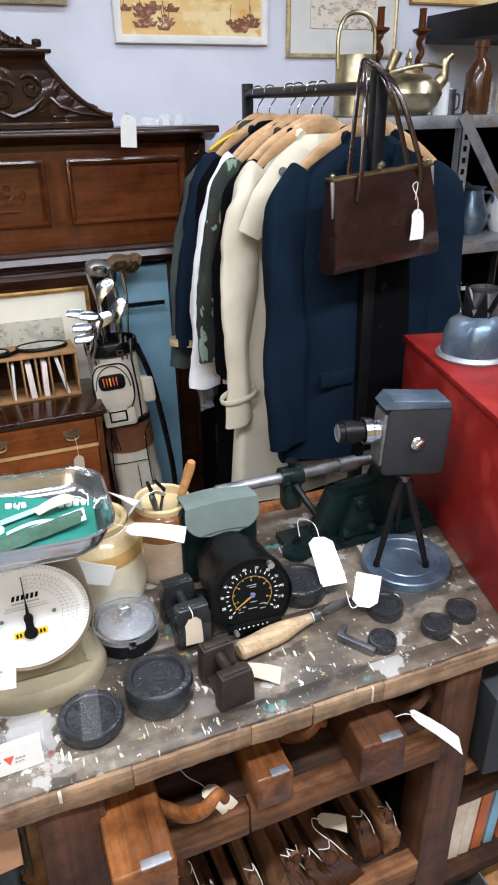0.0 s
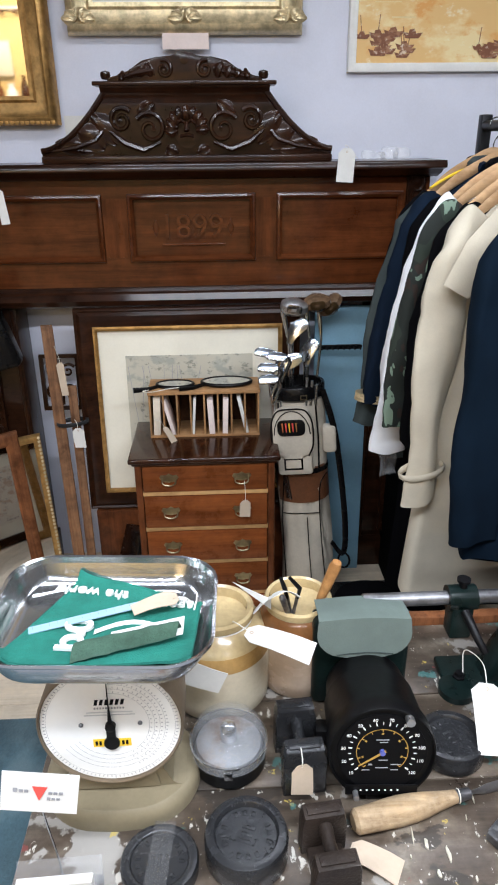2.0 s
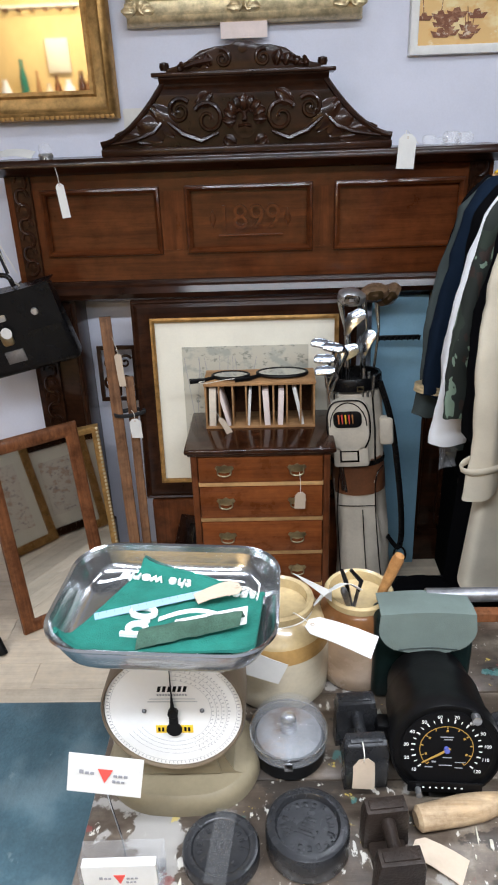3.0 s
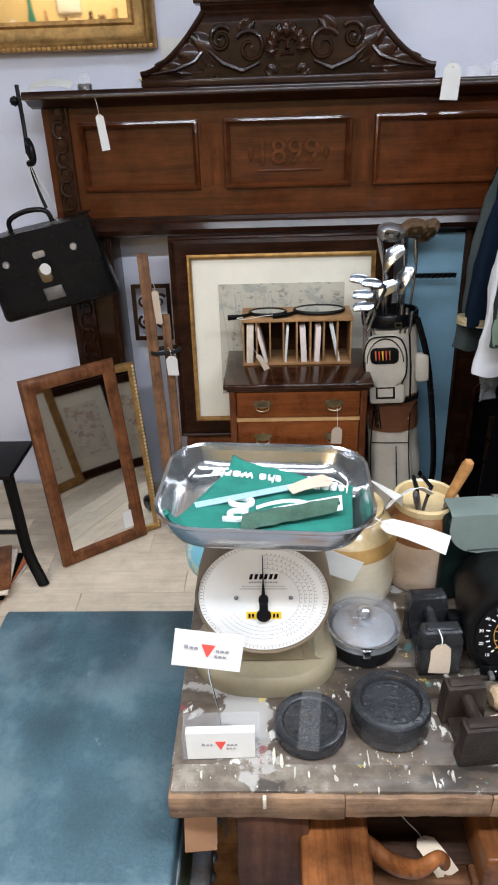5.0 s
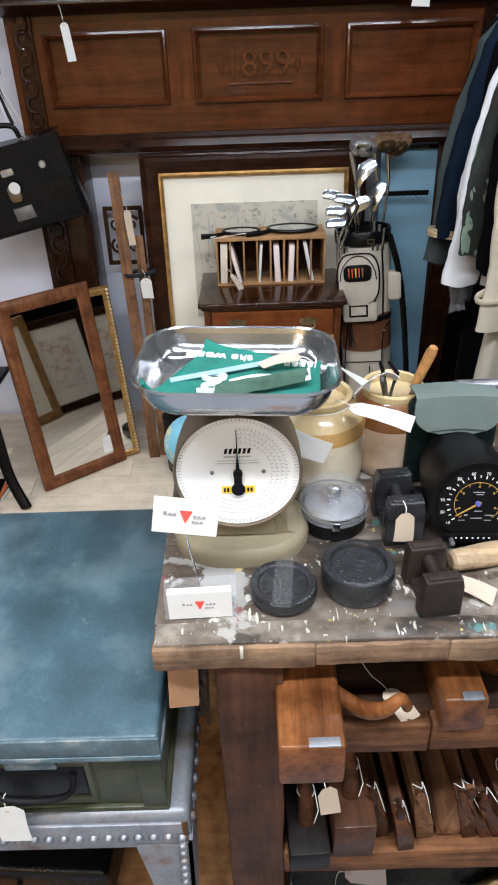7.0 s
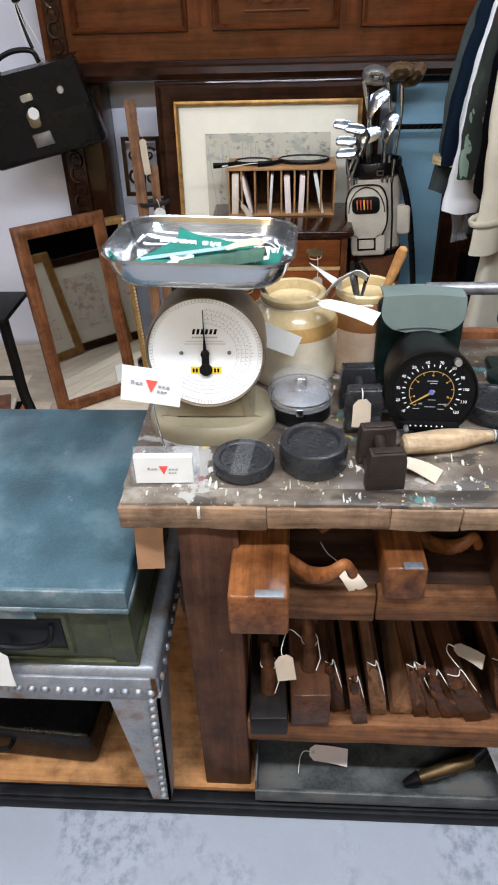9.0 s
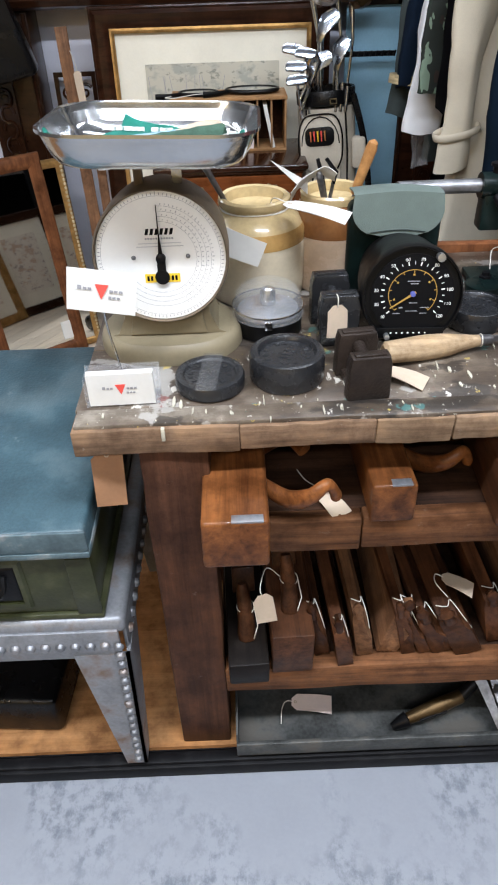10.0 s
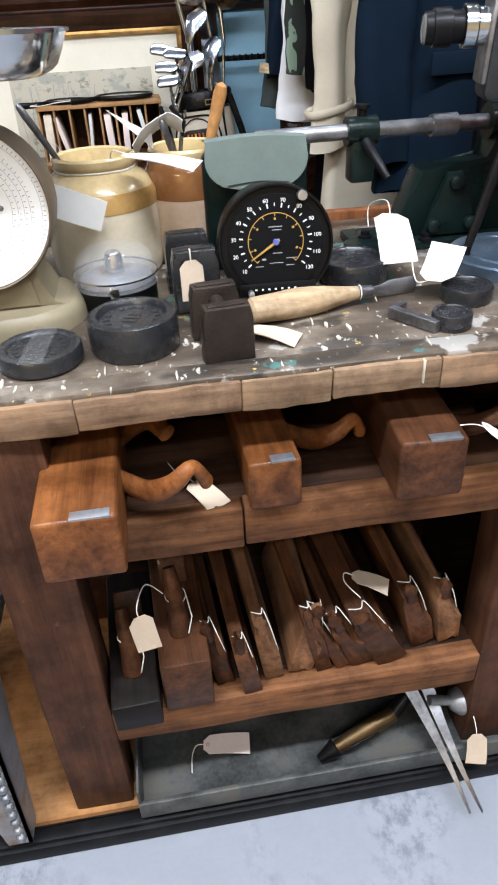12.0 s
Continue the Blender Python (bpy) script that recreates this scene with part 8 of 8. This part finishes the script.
for q in range(3):
    part("button", add(bmesh.new(), lathe([(0, 0), (0.011, 0), (0.009, 0.005), (0, 0.006)], 12), pose(0.015, -0.072, -0.44 - 0.1 * q, 90)), "black_plastic", navy)
solid("plastic_wrap", wobbly(sheet(lambda u, v: Vector((0.42 + 0.05 * u, 2.27 + 0.03 * v, 0.78 + 0.08 * v)), 8, 8), 0.01, 40), "clear_plastic", "crumpled clear plastic garment cover", "plastic cover")
# Crate colours are darkened for the shade behind the clothes; body near-black between slats.
crate = thing("wooden_crate", "wooden crate on the platform, darkened for the shade behind the clothes", "crate", pose(0.86, 2.9, 0))
for k in range(5):
    part("slat", block(-0.24, 0.3, -0.18, -0.165, 0.01 + 0.1 * k, 0.1 + 0.1 * k, 0.002), "dark_oak", crate)
part("body", block(-0.235, 0.295, -0.164, 0.15, 0, 0.5), "black_and_shade", crate)
hat = thing("peaked_hat", "black peaked hat with a white tag, lying on a dark box", "hat", pose(0.43, 2.3, 0.25))
part("crown", lathe([(0, 0), (0.095, 0), (0.11, 0.03), (0.115, 0.06), (0.08, 0.072), (0, 0.075)], 30), "black_wool", hat)
part("peak", sheet(lambda u, v: Vector(((0.095 + 0.05 * v) * math.cos(math.pi * (1.15 + 0.7 * u)), (0.095 + 0.05 * v) * math.sin(math.pi * (1.15 + 0.7 * u)), 0.012 - 0.012 * v)), 12, 3, 0.003), "black_plastic", hat)
solid("black_box", block(0.28, 0.62, 2.16, 2.5, 0, 0.249, 0.008), "black_leather", "dark lidded box on the platform beside the golf bag", "box")
swing_tag("white price tag on the black hat", pose(0.41, 2.2, 0.335, -55, 0, -40), 0.035, 0.075, "paper", [(0, 0.01, 0.012), (0.02, 0.03, 0.02)])

# ---- handbag ----
hb = thing("handbag", "dark brown leather handbag with a brass frame hanging on the rail", "handbag", pose(0.693, 1.712, 1.43, 0, -5, 3) @ Matrix.Diagonal((0.86, 0.86, 0.93, 1)))
sec = [(0.018, 0.1), (0.026, 0.06), (0.036, -0.02), (0.042, -0.08), (0.036, -0.105), (0.0, -0.112), (-0.036, -0.105), (-0.042, -0.08), (-0.036, -0.02), (-0.026, 0.06), (-0.018, 0.1)]
bod = extrude_x([(a, b) for a, b in sec], -0.145, 0.145)
for v in bod.verts:
    v.co.x *= 1 + 0.14 * max(0, (0.1 - v.co.z) / 0.21)
part("body", bod, "brown_leather", hb)
part("frame_bar", block(-0.15, 0.15, -0.021, 0.021, 0.097, 0.106, 0.003), "old_brass", hb)
for x in (-0.15, 0.15):
    part("side_bar", block(x - 0.004, x + 0.004, -0.022, -0.014, 0.02, 0.1, 0.001), "silver_cap", hb)
    part("corner_knob", add(bmesh.new(), lathe([(0, -0.008), (0.007, -0.004), (0.008, 0.003), (0, 0.009)], 12), pose(x * 0.96, -0.012, 0.11)), "brass", hb)
part("clasp", add(add(bmesh.new(), lathe([(0, -0.009), (0.008, -0.004), (0.008, 0.004), (0, 0.009)], 12), pose(-0.008, -0.012, 0.116)), add(bmesh.new(), lathe([(0, -0.009), (0.008, -0.004), (0.008, 0.004), (0, 0.009)], 12), pose(0.008, 0.0, 0.118))), "brass", hb)
for y_ in (-0.03, 0.024):
    part("strap", tube(curve([(-0.085, y_, 0.05), (-0.07, y_, 0.13), (-0.03, y_ * 0.6 + 0.03, 0.28), (0.03, 0.1, 0.335), (0.06, y_ * 0.6 + 0.03, 0.27), (0.1, y_, 0.12), (0.105, y_, 0.05)], 6), 0.007, 8, 0.4), "brown_leather", hb)
swing_tag("cream price tag tied to the handbag strap", pose(0.762, 1.668, 1.447, 0, -3, 3), 0.033, 0.065, "paper", [(0, 0, 0.02), (-0.012, 0.005, 0.05), (0.005, 0.01, 0.055), (0.0, 0.01, 0.02)])

# ---- metal shelving ----
sh = thing("metal_shelving", "grey slotted-angle metal shelving unit against the wall", "shelving", pose(0, 0, 0))
for z in (1.62, 1.18, 0.72, 0.3):
    part("shelf", add(block(1.0, 2.2, 2.5, 3.05, z - 0.004, z, 0.001), block(1.0, 2.2, 2.497, 2.503, z - 0.04, z, 0.001)), "galvanised", sh)
for x in (1.49, 2.18):
    for y in (2.49, 3.05):
        part("post", add(block(x, x + 0.04, y, y + 0.003, 0, 1.62, 0.0), block(x, x + 0.003, y, y + 0.04 * (1 if y < 3 else -1), 0, 1.62)), "galvanised", sh)
for k in range(40):
    part("slot", block(1.503, 1.517, 2.4885, 2.49, 0.06 + 0.038 * k, 0.078 + 0.038 * k), "black_and_shade", sh)
part("brace", add(bmesh.new(), block(-0.02, 0.02, 0, 0.003, -0.22, 0.22), pose(1.62, 2.488, 1.45, 0, -38)), "galvanised", sh)
part("upper_shelf", block(1.72, 2.3, 2.6, 3.1, 1.88, 1.98, 0.003), "black_plastic", sh)
# Near-black sheet stands in for the shade at the back of the shelves.
part("back", block(1.05, 2.3, 3.06, 3.07, 0.0, 1.6), "black_and_shade", sh)
canw = thing("brass_watering_can", "tall brass can with a hoop handle, on the metal shelf", "can", pose(1.16, 2.68, 1.62))
part("drum", bowl([(0.068, 0), (0.072, 0.005), (0.07, 0.08), (0.073, 0.083), (0.07, 0.087), (0.067, 0.19)], 0.003, 32), "brass", canw)
part("hoop", tube(curve([(-0.07, 0, 0.15), (-0.07, 0, 0.25), (-0.045, 0, 0.3), (0, 0, 0.315), (0.045, 0, 0.3), (0.07, 0, 0.25), (0.07, 0, 0.15)], 5), 0.007, 8), "brass", canw)
part("spout", tube([(0.06, -0.03, 0.06), (0.1, -0.05, 0.13), (0.125, -0.06, 0.2)], [0.018, 0.015, 0.02], 14), "brass", canw)
ket = thing("brass_kettle", "low brass kettle with a finial lid, on the metal shelf", "kettle", pose(1.36, 2.66, 1.62))
part("body", lathe([(0, 0.004), (0.075, 0.004), (0.11, 0.03), (0.125, 0.07), (0.11, 0.105), (0.07, 0.13), (0.04, 0.137), (0, 0.138)], 40), "brass", ket)
part("lid", lathe([(0.05, 0.134), (0.05, 0.142), (0.03, 0.152), (0.012, 0.158), (0.009, 0.17), (0.014, 0.182), (0.006, 0.198), (0, 0.212)], 24), "brass", ket)
part("spout", tube(curve([(0.09, -0.02, 0.08), (0.125, -0.03, 0.12), (0.13, -0.03, 0.17), (0.155, -0.03, 0.19)], 5), [0.024] * 6 + [0.018] * 6 + [0.014] * 4, 14), "brass", ket)
part("handle", tube(curve([(-0.1, 0, 0.1), (-0.12, -0.05, 0.13), (-0.02, -0.12, 0.155), (0.08, -0.08, 0.15)], 5), 0.007, 8), "brass", ket)
for x, y in ((1.4, 2.93), (1.585, 2.93)):
    cs = thing("barley_twist_candlestick", "dark turned wooden barley-twist candlestick on the shelf", "candlestick", pose(x, y, 1.62) @ Matrix.Diagonal((1, 1, 1.3, 1)), "candlesticks")
    part("foot", lathe([(0, 0), (0.05, 0), (0.05, 0.01), (0.03, 0.022), (0.015, 0.03), (0, 0.03)], 24), "chest_frame", cs)
    tw = [(0.007 * math.cos(k * 0.75), 0.007 * math.sin(k * 0.75), 0.028 + k * 0.0058) for k in range(33)]
    part("stem", tube(tw, 0.0115, 10), "chest_frame", cs)
    part("cup", lathe([(0, 0.21), (0.012, 0.21), (0.035, 0.222), (0.036, 0.228), (0.014, 0.232), (0.013, 0.275), (0.016, 0.28), (0, 0.281)], 20), "chest_frame", cs)
bot = thing("brown_bottle", "tall brown glazed stoneware bottle on the shelf", "bottle", pose(1.62, 2.6, 1.62))
part("body", lathe([(0, 0), (0.045, 0), (0.047, 0.01), (0.047, 0.13), (0.035, 0.165), (0.02, 0.18), (0.02, 0.21), (0.026, 0.212), (0.026, 0.235), (0, 0.236)], 28), "brown_glaze", bot)
for x, s, mtl in ((1.5, 1.0, "white_cotton"), (1.47, 0.7, "silver_cap"), (1.55, 0.8, "dull_steel"), (1.72, 1.0, "silver_cap"), (1.8, 1.2, "stoneware")):
    tk = thing("tankard", "small tankard standing on the metal shelf", "tankard", pose(x, 2.72 - 0.06 * s, 1.62), "tankards")
    part("cup", bowl([(0.035 * s, 0), (0.037 * s, 0.004), (0.034 * s, 0.1 * s), (0.036 * s, 0.105 * s)], 0.003, 20), mtl, tk)
    part("handle", tube(curve([(0.034 * s, 0, 0.085 * s), (0.06 * s, 0, 0.08 * s), (0.06 * s, 0, 0.03 * s), (0.035 * s, 0, 0.02 * s)], 5), 0.004, 6), mtl, tk)
for k, (x, z, s, mtl) in enumerate(((1.15, 1.18, 1.1, "brass"), (1.28, 1.18, 0.8, "dull_steel"), (1.4, 1.18, 1.0, "chest_frame"), (1.58, 1.18, 1.5, "grey_wool"), (1.72, 1.18, 1.2, "blue_can"), (1.9, 1.18, 1.4, "white_cotton"), (1.62, 0.72, 1.8, "paper"), (1.85, 0.72, 1.5, "galvanised"), (1.3, 0.72, 1.4, "dull_steel"))):
    vs = thing("metal_jug", "small dull jug standing on a lower metal shelf", "jug", pose(x, 2.68, z), "jugs on the shelving")
    part("body", bowl([(0.04 * s, 0), (0.055 * s, 0.03 * s), (0.06 * s, 0.07 * s), (0.04 * s, 0.11 * s), (0.035 * s, 0.14 * s), (0.045 * s, 0.15 * s)], 0.003, 20), mtl, vs)
    part("handle", tube(curve([(0.04 * s, 0, 0.13 * s), (0.085 * s, 0, 0.12 * s), (0.085 * s, 0, 0.05 * s), (0.055 * s, 0, 0.04 * s)], 5), 0.005 * s, 6), mtl, vs)
sf = thing("small_white_frame", "small white picture frame on a lower metal shelf", "picture frame", pose(1.33, 2.56, 1.28))
part("frame", ring_frame(0.1, 0.13, [(0, 0), (0, 0.006), (0.012, 0.008), (0.014, 0)]), "white_frame", sf)
part("image", block(-0.052, 0.052, -0.004, 0.002, -0.067, 0.067), "black_and_shade", sf)
part("strut", block(-0.01, 0.01, 0.0, 0.004, -0.1, 0.0), "black_and_shade", sf)

for px, py, turn, w_, h_, fm in ((-0.05, 1.76, 196, 0.5, 0.6, "gold"), (0.32, 1.87, 214, 0.42, 0.55, "dark_oak")):
    bp = thing("stacked_picture", "framed sketch leaning against the back of the bench", "picture", pose(px, py, 0, 0, 0, turn) @ pose(0, 0, 0, -8), "stacked pictures")
    part("frame", add(bmesh.new(), ring_frame(w_ - 0.1, h_ - 0.1, [(0, 0), (0, 0.014), (0.02, 0.02), (0.045, 0.024), (0.05, 0)]), pose(0, 0, h_ / 2)), fm, bp)
    part("mount", block(-w_ / 2 + 0.046, w_ / 2 - 0.046, -0.008, 0, 0.046, h_ - 0.046), "mat_cream", bp)
    part("image", block(-w_ / 2 + 0.11, w_ / 2 - 0.11, -0.011, -0.0085, 0.12, h_ - 0.12), "sketch", bp)

# ---- pale floorboards, laid last ----
fl = tagged(part("floorboards", block(X0, X1, 1.751, YW, -0.0115, -0.004), "pale_floor", None, "pale washed wood-effect floorboards on the platform"), "", "", "", "structure")
shared = {}
row = 0
y = 1.76
while y < 3.1:
    x = -1.9 + (row * 0.37) % 0.9
    while x < 1.3:
        ln = 0.9
        if "m" not in shared:
            b = block(-0.45, 0.4485, 0, 0.1185, -0.004, 0.0, 0.0012, 1)
            first = part("plank", b, "pale_floor", fl)
            shared["m"] = first.data
            ob = first
        else:
            ob = new("plank", shared["m"])
            ob.parent = fl
        ob.location = (x, y, 0)
        x += ln
    y += 0.12
    row += 1
